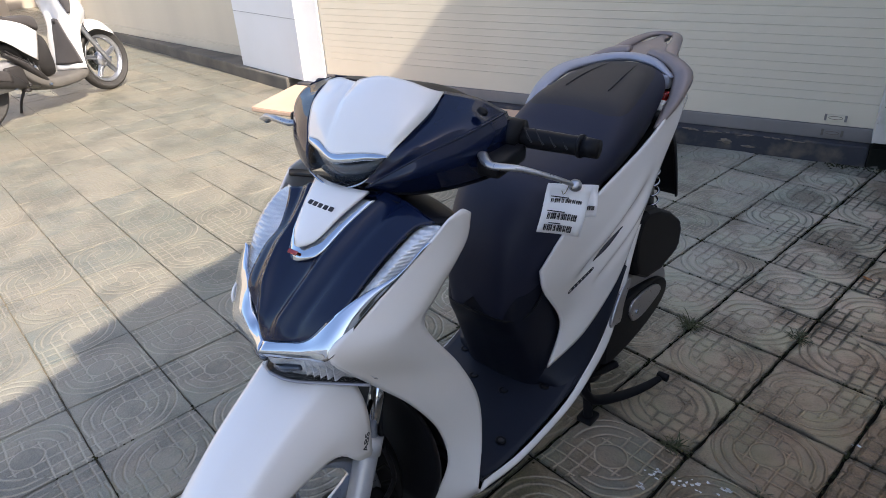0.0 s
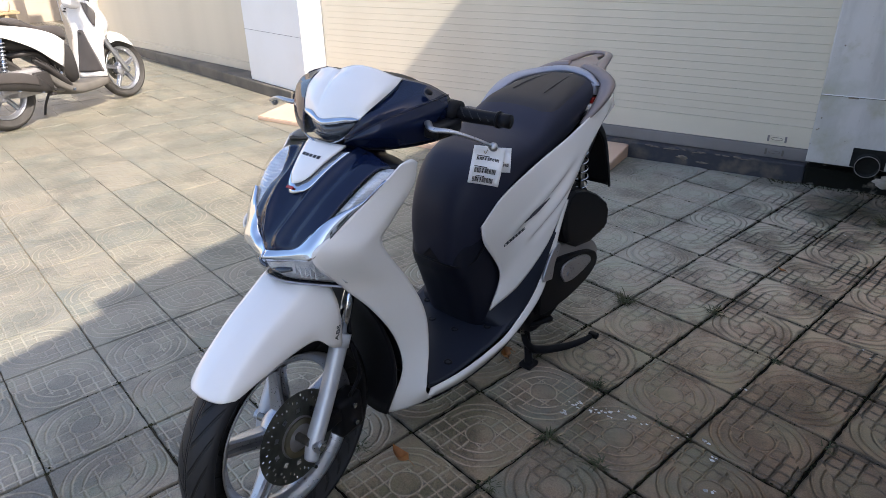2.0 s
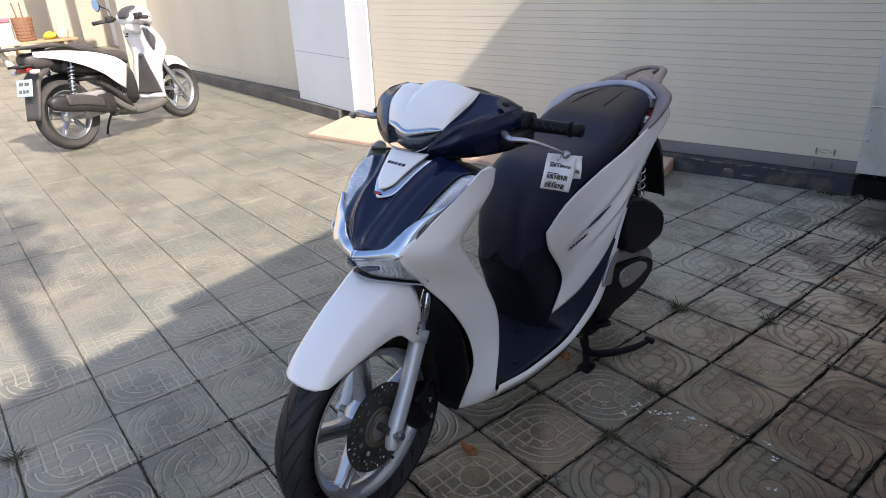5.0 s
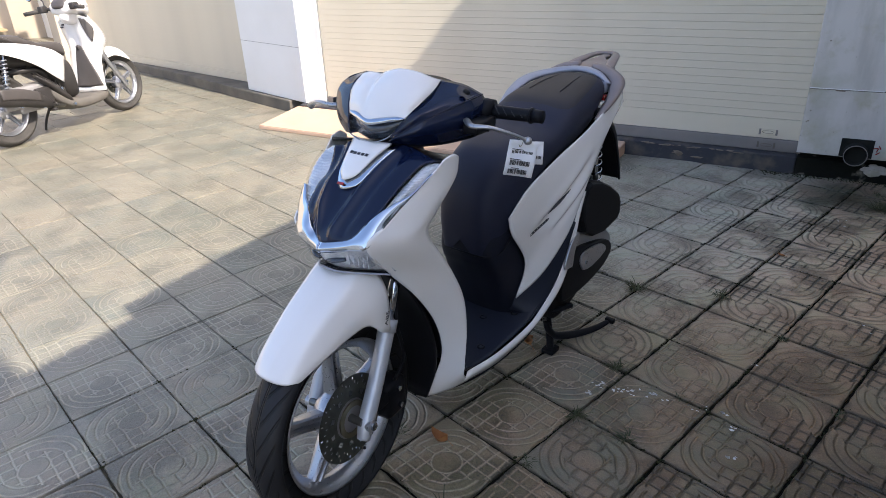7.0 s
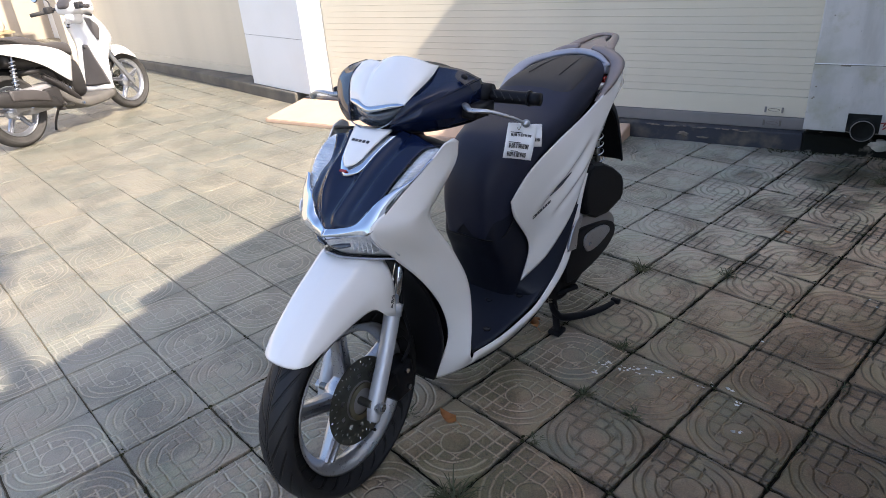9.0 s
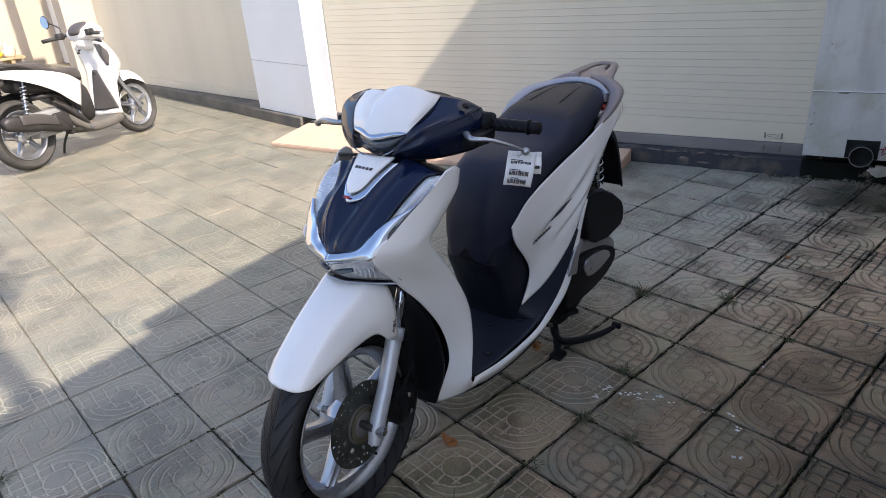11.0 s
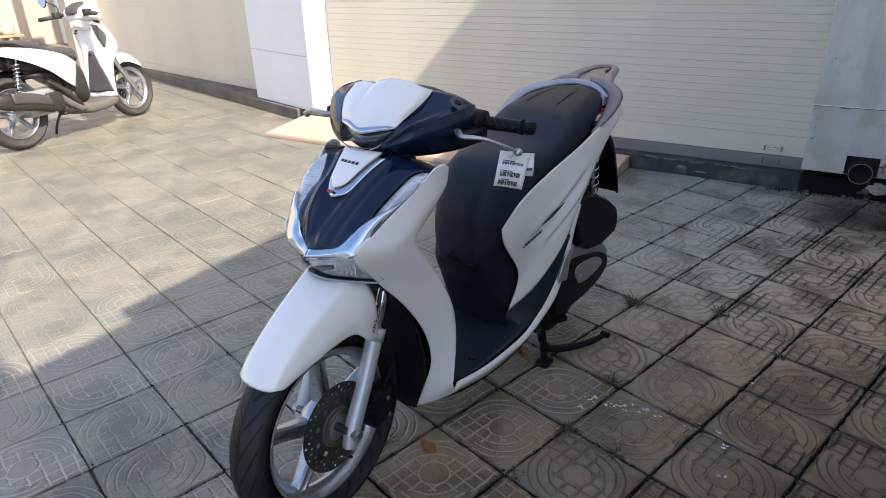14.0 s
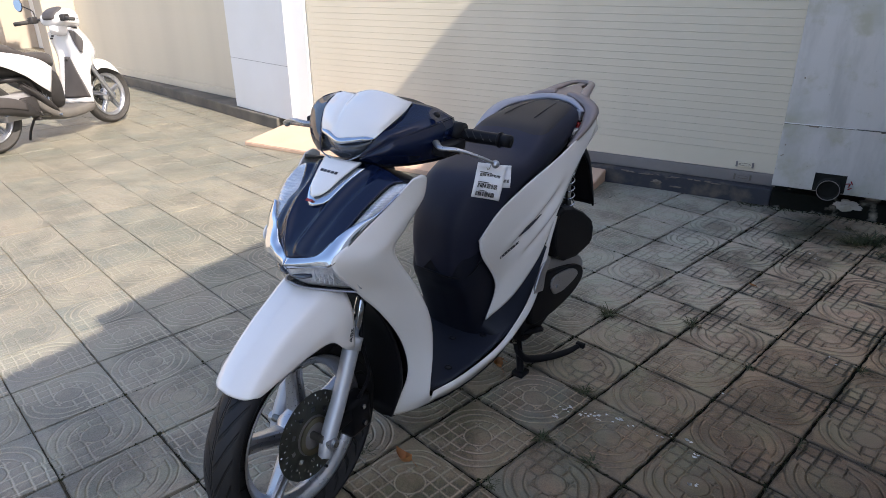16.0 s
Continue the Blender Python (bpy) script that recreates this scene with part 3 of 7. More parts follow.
    col = mix(math_node("MULTIPLY", soil, 0.9), col, (0.022, 0.019, 0.012))
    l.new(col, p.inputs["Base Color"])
    rough = n.new("ShaderNodeMapRange")
    rough.inputs[3].default_value, rough.inputs[4].default_value = 0.18, 0.60
    l.new(mid.outputs["Fac"], rough.inputs[0])
    l.new(rough.outputs[0], p.inputs["Roughness"])
    h = math_node("ADD", math_node("MULTIPLY", relief, math_node("MULTIPLY_ADD", damp, -0.48, -0.32)), math_node("ADD", math_node("MULTIPLY", fine.outputs["Fac"], 0.25), math_node("MULTIPLY", mid.outputs["Fac"], 0.8)))
    b = n.new("ShaderNodeBump")
    b.inputs["Strength"].default_value, b.inputs["Distance"].default_value = 1.0, 0.0068
    l.new(h, b.inputs["Height"])
    l.new(b.outputs[0], p.inputs["Normal"])
    return m


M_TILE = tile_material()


# ---- ground, building, walls ----
def structure(name, bm, mat, label, category, m=None):
    return tagged(part(name, bm, mat, None, m=m), label, category, kind="structure")


ground = structure("ground", box(-400, -400, -0.3, 400, 400, -0.008), M_GROUND, "dark soil and grout under the paving", "ground")


def gate_frame(v):
    """Along the shutter, and into the building, of a place on the paving."""
    q = GATE.inverted() @ Vector((*v, 0))
    return q.x, q.y


def slatted_door(name, m, x0, x1, z0, count, pitch, label, groove=1.0, rail=None, foot=0.0):
    d = tagged(thing(name, m, label, "roller shutter"), kind="structure")
    bm = bmesh.new()
    e = 0.00045 * groove
    prof = [(0.001 * groove - 0.002 * (1 - groove), e), (-0.002, 0.0022 * groove + e), (-0.0022, pitch * 0.5), (-0.002, pitch - 0.0022 * groove - e), (0.001 * groove - 0.002 * (1 - groove), pitch - e), (0.012, pitch - e), (0.012, e)]
    a = [bm.verts.new((x0, y, z)) for y, z in prof]
    b = [bm.verts.new((x1, y, z)) for y, z in prof]
    for i in range(len(prof)):
        j = (i + 1) % len(prof)
        bm.faces.new((a[i], b[i], b[j], a[j]))
    bm.faces.new(a), bm.faces.new(b[::-1])
    bmesh.ops.recalc_face_normals(bm, faces=bm.faces)
    first = part("slat", bm, M_SLAT, d)
    first.location.z = z0 + foot
    if foot:
        part("foot_slat", rounded(x0, -0.003, z0, x1, 0.012, z0 + foot - 0.001, 0.0015, 1), M_SLAT, d, "broad lowest slat")
    for k in range(1, count):
        o = new("slat", first.data)
        o.parent = d
        o.location = (0, 0.0004 * (k % 2) * groove, z0 + foot + k * pitch)
    part("backing", box(x0, 0.014, z0 - 0.03, x1, 0.03, z0 + foot + count * pitch), M_SILL, d)
    part("bottom_rail", rounded(x0, -0.012, 0.114, x1, 0.02, z0 - 0.002, 0.006, 2), rail or M_RAIL, d, "flat metal bottom rail")
    return d


gate = slatted_door("roller_shutter", GATE, -3.40, 1.2, 0.194, 61, 0.04845, "cream roller shutter with narrow horizontal slats, closed", 0.62, None, 0.130)
for (x, z, w, h, mat) in ((0.243, 0.221, 0.110, 0.033, M_SLAT), (0.243, 0.135, 0.108, 0.034, M_RAIL)):
    lp = part("lock_plate", rounded(x, -0.017, z, x + w, -0.010, z + h, 0.003), mat, gate, "small lock plate")
    for e in (0.0, w - 0.012):
        part("plate_clip", rounded(x + e, -0.019, z - 0.002, x + e + 0.012, -0.0165, z + h + 0.002, 0.001, 1), M_RAIL if mat is M_SLAT else M_KERB, lp)
    ring = [(x + w / 2 + 0.034 * math.cos(k * 0.524), -0.0175, z + h / 2 + 0.0085 * math.sin(k * 0.524)) for k in range(13)]
    part("plate_mark", tube_bm(ring, [0.0013], 48, 6), M_FLAKE, lp)
M_SILLFACE = varied("stained_dark_concrete", (0.044, 0.045, 0.054), (0.120, 0.104, 0.085), (0.55, 0.85), 9, 70, 0.5, spec=0.25, lo=0.50, hi=0.68)
structure("sill", rounded(-3.7, -0.075, -0.02, 0.488, 0.05, 0.112, 0.012, 2), M_SILLFACE, "dark damp concrete sill under the shutter", "sill", GATE)
structure("sill_end", rounded(0.488, -0.078, -0.02, 1.22, 0.05, 0.112, 0.012, 2), M_MOULD, "black mouldy end of the concrete sill", "sill", GATE)
structure("lintel", box(-3.62, 0.0, 3.25, 1.4, 0.3, 5.2), M_WALLWHITE, "white wall above the shutter", "wall", GATE)
ramp = bmesh.new()
rv = [(-3.72, -0.60, 0.0), (-0.60, -0.60, 0.0), (-0.60, -0.076, 0.0), (-3.72, -0.076, 0.0), (-3.72, -0.60, 0.035), (-0.60, -0.60, 0.035), (-0.60, -0.076, 0.095), (-3.72, -0.076, 0.095)]
rv = [ramp.verts.new(q) for q in rv]
for q in ((3, 2, 1, 0), (4, 5, 6, 7), (0, 1, 5, 4), (1, 2, 6, 5), (2, 3, 7, 6), (3, 0, 4, 7)):
    ramp.faces.new([rv[i] for i in q])
bmesh.ops.bevel(ramp, geom=ramp.edges[:], offset=0.006, segments=2, affect="EDGES")
structure("ramp", ramp, M_RAMP, "peach stone entrance ramp before the shutter", "ramp", GATE)

# casing over the shutter's end, with a drain pipe
casing = tagged(thing("metal_casing", GATE, "white sheet-metal casing with rust-stained seam and a drain pipe below", "casing"), kind="structure")
part("upper_sheet", rounded(0.488, -0.192, 0.567, 1.142, -0.180, 3.6, 0.002, 1), M_PANEL, casing)
part("lower_sheet", rounded(0.484, -0.196, 0.176, 1.146, -0.184, 0.5635, 0.002, 1), M_PANEL, casing)
part("side_sheet", rounded(0.484, -0.180, 0.176, 0.496, 0.0, 3.6, 0.002, 1), M_PANEL, casing)
part("seam", rounded(0.487, -0.1975, 0.5630, 1.145, -0.1855, 0.5662, 0.001, 1), M_KERB, casing)
part("seam_lip", rounded(0.487, -0.2000, 0.5662, 0.86, -0.1855, 0.5705, 0.001, 1), M_WALLWHITE, casing, "pale folded lip over the seam")
for x, w in ((0.62, 0.05), (0.98, 0.05), (1.03, 0.03)):
    part("rust_flake", rounded(x, -0.1995, 0.5570, x + w, -0.1955, 0.5635, 0.002, 1), M_FLAKE, casing, "rust flake on the seam")
part("back_face", box(0.5, -0.02, 0.11, 1.2, 0.0, 3.6), M_MOULD, casing)
for (x, z) in ((0.505, 0.368), (0.513, 0.374), (0.74, 0.192), (1.115, 0.272), (0.545, 0.835), (0.515, 0.436)):
    part("rivet", rod((x, -0.194, z), (x, -0.199, z), 0.0042, 10), M_FLAKE, casing)
pipe = tagged(thing("drain_pipe", GATE, "grey plastic drain pipe, its mouth filled by a near-black disc", "pipe"))
# near-black wall and disc stand in for the shade inside the mouth
part("pipe_wall", lathe([(0.064, 0.0), (0.064, 0.34), (0.056, 0.34), (0.056, 0.0), (0.064, 0.0)], 40), M_SILL, pipe, "", True, Matrix.Translation((0.79, -0.255, 0.205)) @ pose(0, 0, 0, 0, 0, 90))
part("mouth_shade", rod((0.79, -0.212, 0.205), (0.79, -0.205, 0.205), 0.057, 24), M_SILL, pipe)
part("pipe_rim", lathe([(0.0575, 0.0), (0.0615, 0.0), (0.0615, 0.006), (0.0575, 0.006), (0.0575, 0.0)], 40), M_RAIL, pipe, "grey pipe rim", False, Matrix.Translation((0.79, -0.259, 0.205)) @ pose(0, 0, 0, 0, 0, 90))
part("square_flange", rounded(0.706, -0.199, 0.180, 0.874, -0.1965, 0.290, 0.001, 1), M_SILL, pipe)
rubble = tagged(thing("plaster_crust", GATE @ pose(0.925, -0.076, 0.078), "spalled pale plaster crust stuck on the sill", "plaster"))
bm = bmesh.new()
bmesh.ops.create_icosphere(bm, subdivisions=4, radius=1.0)
for q in bm.verts:
    k = 0.85 + 0.45 * noise.noise(q.co * 1.4 + Vector((3, 1, 7))) + 0.2 * noise.noise(q.co * 5)
    q.co = Vector((q.co.x * 0.082, q.co.y * 0.022, q.co.z * 0.036)) * k
part("crust", bm, M_PANEL, rubble)
chance = random.Random(5)
flakes = tagged(thing("broken_render", GATE @ pose(-0.13, -0.076, 0.0), "broken pale render along the sill's upper edge", "plaster"))
for k in range(15):
    bm = bmesh.new()
    bmesh.ops.create_icosphere(bm, subdivisions=3, radius=1.0)
    low = k > 10
    sx, sz = (chance.uniform(0.022, 0.050), chance.uniform(0.009, 0.020)) if low else (chance.uniform(0.014, 0.05), chance.uniform(0.003, 0.006))
    for q in bm.verts:
        e = 0.8 + 0.6 * noise.noise(q.co * 1.6 + Vector((k * 3.1, 0, 0))) + 0.25 * noise.noise(q.co * 5)
        q.co = Vector((q.co.x * sx, q.co.y * 0.006, q.co.z * sz)) * e
    at = (chance.uniform(-0.16, 0.02), 0.0015, chance.uniform(0.035, 0.075)) if low else (-0.34 + 0.062 * k + chance.uniform(-0.02, 0.02), 0.002, 0.101 + chance.uniform(-0.004, 0.004))
    part("flake", bm, M_FLAKE, flakes, "", True, Matrix.Translation(at))
redmark = tagged(thing("red_tag", GATE @ pose(0.893, -0.203, 0.235), "small red paint mark on the casing", "mark"))
for (x, z, a) in ((0, 0, 20), (0.012, 0.02, -30), (0.006, -0.02, 50), (-0.01, 0.012, 80)):
    part("stroke", rounded(-0.003, -0.002, -0.012, 0.003, 0.002, 0.012, 0.0015, 1), M_RED, redmark, "", False, pose(x * 0.8, 0, z * 0.9, 0, a, 0))

# cut short out of view so sunlit ground behind bounces light
structure("wall_east", box(WALL_X, -5.3, -0.02, WALL_X + 0.2, -1.25, 1.3), M_MOSS, "weathered boundary wall with black mould and peeling white paint", "wall", GATE)
# unseen upper parts: heights set by the cast shadow, white added for fill
structure("wall_east_upper", box(WALL_X + 0.004, -5.3, 1.3, WALL_X + 0.2, -1.25, 3.13), M_WALLWHITE, "unseen upper boundary wall, added white to bounce light and cast the shadow", "wall", GATE)
structure("wall_coping", box(WALL_X + 0.004, -3.98, 3.13, WALL_X + 0.19, -1.25, 3.27), M_WALLWHITE, "unseen raised stretch of boundary wall casting the shadow's notch", "wall", GATE)
structure("wall_east_end_upper", box(WALL_X + 0.006, -1.25, 1.3, WALL_X + 0.2, 0.3, 4.3), M_WALLWHITE, "unseen upper end of the boundary wall, added white to bounce light", "wall", GATE)
structure("wall_east_end", box(WALL_X + 0.003, -1.25, -0.02, WALL_X + 0.2, 0.3, 1.3), M_MOSS, "higher end of the weathered boundary wall", "wall", GATE)
column = tagged(thing("column_1", Matrix(), "white painted square column on a dark plinth", "column"), kind="structure")
part("shaft", rounded(-5.50, 2.09, 0.115, -4.38, 2.75, 5.0, 0.006), M_WALLWHITE, column)
jb = bmesh.new()
lo_, hi_ = ([jb.verts.new((x, y, z)) for x, y in ((-4.382, 2.116), (-4.16, 2.171), (-4.16, 2.75), (-4.382, 2.75))] for z in (0.10, 5.0))
for i_ in range(4):
    jb.faces.new((lo_[i_], lo_[(i_ + 1) % 4], hi_[(i_ + 1) % 4], hi_[i_]))
jb.faces.new(lo_[::-1]), jb.faces.new(hi_)
bmesh.ops.recalc_face_normals(jb, faces=jb.faces)
part("jamb", jb, M_WALLWHITE, column)
part("crack_line", box(-5.497, 2.087, 0.619, -4.383, 2.0915, 0.6215), M_RAIL, column)
structure("kerb", rounded(-12.4, 2.055, -0.02, -4.63, 3.0, 0.113, 0.015, 2), M_KERB, "dark worn concrete kerb along the shutters", "kerb")
LEFT = pose(-5.3, 2.36, 0, 0, 0, 4.5)
slatted_door("roller_shutter_2", LEFT, -4.9, 0.05, 0.206, 63, 0.04845, "cream roller shutter beside the column, partly in shade", 0.12, M_SLAT)
structure("column_2", rounded(-10.45, 1.55, -0.02, -10.05, 2.4, 5.0, 0.01), M_CREAM, "white painted column at the far end", "column")
structure("wall_north", box(-16.5, 2.6, -0.02, -4.0, 2.9, 5.2), M_WALLWHITE, "white rear face of the building behind the columns", "wall")
structure("pier", rounded(-13.42, 1.15, -0.02, -13.2, 1.62, 4.0, 0.01), M_CREAM, "pale pier by the far wall", "wall")
structure("wall_west", box(-15.6, -14, -0.02, -15.3, 3.0, 4.0), M_CREAM, "sunlit white wall at the far end of the yard", "wall")
# closing wall out of view, made white to add fill light
structure("wall_south", box(-15.6, -14.3, -0.02, 5.2, -14.0, 2.6), M_WALLWHITE, "unseen plain wall behind, added white to bounce light", "wall")


# ---- the white scooter ----
def front_scooter(m):
    s = thing("motor_scooter", m, "white motor scooter with navy front, dark seat, on its centre stand", "scooter")
    AX, R = 0.0, 0.284
    s.scale = (1.09, 1, 1)
    pivot, axis = Vector((0, 0.30, 0.80)), Vector((0, 0.454, 0.891))
    STEER = 0.157  # the bars are turned a little to the left
    turned = Matrix.Translation(pivot) @ Matrix.Rotation(STEER, 4, axis) @ Matrix.Translation(-pivot)

    wheel(s, AX, R, 0.052, 0.205, 5)
    brake_disc(s, 0.0486, AX, R, 0.123)
    # fork
    for sx in (-1, 1):
        x = 0.084 * sx
        part("fork_lower", tube_bm([(x, AX - 0.004, R - 0.050), (x, AX + 0.020, R), (x, AX + 0.082, 0.385), (x, AX + 0.145, 0.505)], [0.017, 0.021, 0.0205, 0.022], 24, 20), M_FORK, s, "silver fork leg", True)
        part("fork_collar", rod((x, AX + 0.137, 0.488), (x, AX + 0.152, 0.518), 0.0245, 24), M_FORK, s, "", True)
        part("fork_tube", rod((x, AX + 0.148, 0.51), (x, AX + 0.225, 0.67), 0.0145, 20), M_CHROME, s, "dark chrome fork tube", True)
        part("axle_nut", rod((x, AX + 0.014, R - 0.012), (x + 0.028 * sx, AX + 0.014, R - 0.012), 0.011, 6), M_CHROME, s)
        part("axle_washer", rod((x, AX + 0.012, R - 0.012), (x + 0.022 * sx, AX + 0.012, R - 0.012), 0.017, 24), M_ALLOY, s)
    part("axle", rod((-0.085, AX, R), (0.085, AX, R), 0.011, 16), M_STEEL, s)
    bm = rounded(0.026, AX + 0.115, 0.200, 0.080, AX + 0.205, 0.310, 0.014)
    cal = part("brake_caliper", bm, M_BLACK, s, "black brake caliper", True)
    for zz in (0.23, 0.285):
        part("bolt", rod((0.078, AX + 0.165, zz), (0.088, AX + 0.165, zz), 0.008, 6), M_CHROME, cal)
    part("caliper_bracket", rounded(0.068, AX + 0.05, 0.262, 0.078, AX + 0.15, 0.300, 0.003), M_BLACK, s)
    tube("brake_hose", [(0.070, AX + 0.165, 0.305), (0.092, AX + 0.190, 0.38), (0.098, AX + 0.165, 0.5), (0.085, AX + 0.19, 0.58), (0.06, AX + 0.23, 0.68)], [0.005], M_BLACK, s, "", 30, 8)
    tube("sensor_wire", [(0.08, AX + 0.04, 0.30), (0.085, AX + 0.10, 0.40), (0.09, AX + 0.13, 0.47), (0.08, AX + 0.2, 0.6)], [0.003], M_BLACK, s, "", 30, 6)
    # front mudguard
    f = [[(0, -0.205, 0.508), (0.028, -0.200, 0.507), (0.048, -0.187, 0.503), (0.056, -0.170, 0.502)],
         [(0, -0.203, 0.522), (0.034, -0.196, 0.517), (0.056, -0.178, 0.509), (0.064, -0.160, 0.504)],
         [(0, -0.162, 0.558), (0.042, -0.154, 0.552), (0.068, -0.128, 0.538), (0.075, -0.106, 0.526)],
         [(0, -0.078, 0.618), (0.050, -0.070, 0.609), (0.080, -0.042, 0.575), (0.087, -0.020, 0.549)],
         [(0, 0.005, 0.660), (0.056, 0.012, 0.650), (0.092, 0.03, 0.600), (0.099, 0.048, 0.556)],
         [(0, 0.060, 0.685), (0.060, 0.066, 0.675), (0.103, 0.076, 0.612), (0.113, 0.084, 0.522)],
         [(0, 0.115, 0.700), (0.062, 0.12, 0.690), (0.107, 0.120, 0.624), (0.117, 0.118, 0.508)]]
    def crease(p):
        ax = abs(p.x)
        k = math.exp(-((ax - 0.056 - 0.10 * max(0, p.y + 0.1) * 0.5) / 0.010) ** 2) * 0.0035
        return Vector((p.x, p.y - k * 0.5, p.z + k))
    fender = shell("front_mudguard", whole(net(f, 26, 18)), M_WHITE, s, "pearl white front mudguard", 0.003, crease)
    txt = bpy.data.curves.new("abs_lettering", "FONT")
    txt.body, txt.size, txt.extrude, txt.align_x, txt.align_y = "ABS", 0.024, 0.0004, "CENTER", "CENTER"
    letters = new("abs_lettering", txt)
    dg = bpy.context.evaluated_depsgraph_get()
    me = bpy.data.meshes.new_from_object(letters.evaluated_get(dg))
    bpy.data.objects.remove(letters)
    me.materials.append(M_INK)
    lab = new("abs_lettering", me)
    lab.parent = fender
    lab.matrix_basis = Matrix.Translation((0.1200, 0.099, 0.560)) @ Matrix(((0, 0, 1), (0.25, -0.97, 0), (0.97, 0.25, 0))).to_4x4() @ Matrix.Diagonal((1.0, 0.7, 1, 1))
    rolled = Matrix.Translation((0.0394, -0.008, R)) @ Matrix.Rotation(0.128, 4, "Z") @ Matrix.Rotation(-0.025, 4, "Y") @ Matrix.Translation((0, 0, -R))
    for o in s.children:
        o.matrix_basis = (turned if o is fender else rolled) @ o.matrix_basis
    body = set(s.children)
    # wheel-side guard behind the front wheel
    g = [[(0, 0.16, 0.66), (0.08, 0.165, 0.66), (0.125, 0.175, 0.65)], [(0, 0.24, 0.54), (0.08, 0.245, 0.54), (0.130, 0.245, 0.53)], [(0, 0.285, 0.42), (0.08, 0.285, 0.42), (0.132, 0.285, 0.42)],
         [(0, 0.30, 0.30), (0.08, 0.298, 0.30), (0.126, 0.30, 0.30)], [(0, 0.285, 0.175), (0.06, 0.284, 0.172), (0.095, 0.288, 0.178)]]
    shell("inner_guard", whole(net(g, 12, 8)), M_BLACK, s, "black inner wheel guard", 0.006)
    # white side aprons: wing above, leg shield below
    up = [[(0.188, 0.272, 0.944), (0.1895, 0.290, 0.949), (0.190, 0.306, 0.950), (0.1885, 0.324, 0.938)],
          [(0.176, 0.231, 0.911), (0.183, 0.262, 0.905), (0.187, 0.296, 0.898), (0.185, 0.318, 0.895)],
          [(0.160, 0.180, 0.871), (0.174, 0.215, 0.862), (0.183, 0.252, 0.856), (0.183, 0.290, 0.862)],
          [(0.141, 0.120, 0.824), (0.160, 0.160, 0.812), (0.174, 0.202, 0.806), (0.176, 0.248, 0.815)],
          [(0.122, 0.060, 0.774), (0.146, 0.110, 0.762), (0.164, 0.165, 0.757), (0.169, 0.222, 0.764)]]
    low = [[(0.1215, 0.063, 0.771), (0.145, 0.114, 0.759), (0.162, 0.171, 0.757), (0.165, 0.229, 0.767)],
           [(0.114, 0.138, 0.668), (0.136, 0.200, 0.655), (0.155, 0.255, 0.642), (0.164, 0.308, 0.630)],
           [(0.12, 0.217, 0.572), (0.14, 0.268, 0.555), (0.158, 0.318, 0.535), (0.165, 0.357, 0.520)],
           [(0.12, 0.288, 0.455), (0.139, 0.318, 0.440), (0.157, 0.348, 0.425), (0.165, 0.366, 0.410)],
           [(0.114, 0.317, 0.340), (0.133, 0.333, 0.325), (0.153, 0.347, 0.310), (0.164, 0.354, 0.296)],
           [(0.091, 0.302, 0.240), (0.111, 0.320, 0.238), (0.136, 0.340, 0.242), (0.159, 0.357, 0.256)],
           [(0.065, 0.288, 0.170), (0.088, 0.315, 0.176), (0.118, 0.350, 0.190), (0.148, 0.392, 0.212)]]
    pair("leg_shield", net(up + low[1:], 60, 14), M_WHITE, s, "pearl white leg shield and front wing", 0.004)
    inner = [[(0, 0.352, 0.922), (0.09, 0.345, 0.920), (0.165, 0.335, 0.912)], [(0, 0.33, 0.82), (0.09, 0.300, 0.82), (0.155, 0.245, 0.80)], [(0, 0.330, 0.68), (0.10, 0.305, 0.68), (0.158, 0.262, 0.68)],
             [(0, 0.36, 0.5), (0.10, 0.355, 0.5), (0.172, 0.342, 0.5)], [(0, 0.365, 0.35), (0.10, 0.365, 0.35), (0.172, 0.355, 0.35)], [(0, 0.40, 0.255), (0.10, 0.40, 0.255), (0.172, 0.38, 0.255)]]
    shell("inner_leg_shield", whole(net(inner, 18, 10)), M_MAT, s, "dark inner leg shield", 0.004)
    # navy nose
    nose = [[(-0.032, 0.052, 0.758), (-0.016, 0.039, 0.763), (0, 0.033, 0.763), (0.018, 0.038, 0.767), (0.035, 0.046, 0.771)],
            [(-0.048, 0.057, 0.775), (-0.024, 0.049, 0.788), (0, 0.052, 0.795), (0.037, 0.054, 0.790), (0.074, 0.061, 0.784)],
            [(-0.066, 0.065, 0.801), (-0.033, 0.064, 0.817), (0, 0.075, 0.822), (0.050, 0.079, 0.820), (0.100, 0.084, 0.815)],
            [(-0.084, 0.080, 0.828), (-0.042, 0.081, 0.844), (0, 0.098, 0.848), (0.058, 0.104, 0.846), (0.118, 0.107, 0.838)],
            [(-0.095, 0.127, 0.866), (-0.048, 0.124, 0.883), (0, 0.138, 0.888), (0.064, 0.144, 0.888), (0.131, 0.151, 0.878)],
            [(-0.097, 0.164, 0.887), (-0.049, 0.168, 0.912), (0, 0.188, 0.926), (0.070, 0.194, 0.926), (0.143, 0.197, 0.913)],
            [(-0.107, 0.194, 0.914), (-0.053, 0.206, 0.939), (0, 0.235, 0.952), (0.078, 0.238, 0.952), (0.154, 0.235, 0.936)],
            [(-0.115, 0.214, 0.942), (-0.057, 0.230, 0.958), (0, 0.262, 0.962), (0.085, 0.266, 0.962), (0.172, 0.258, 0.941)]]
    def nose_move(p):
        ax = abs(p.x)
        e = 0.022 + 0.045 * max(0.0, (p.z - 0.80) / 0.15)
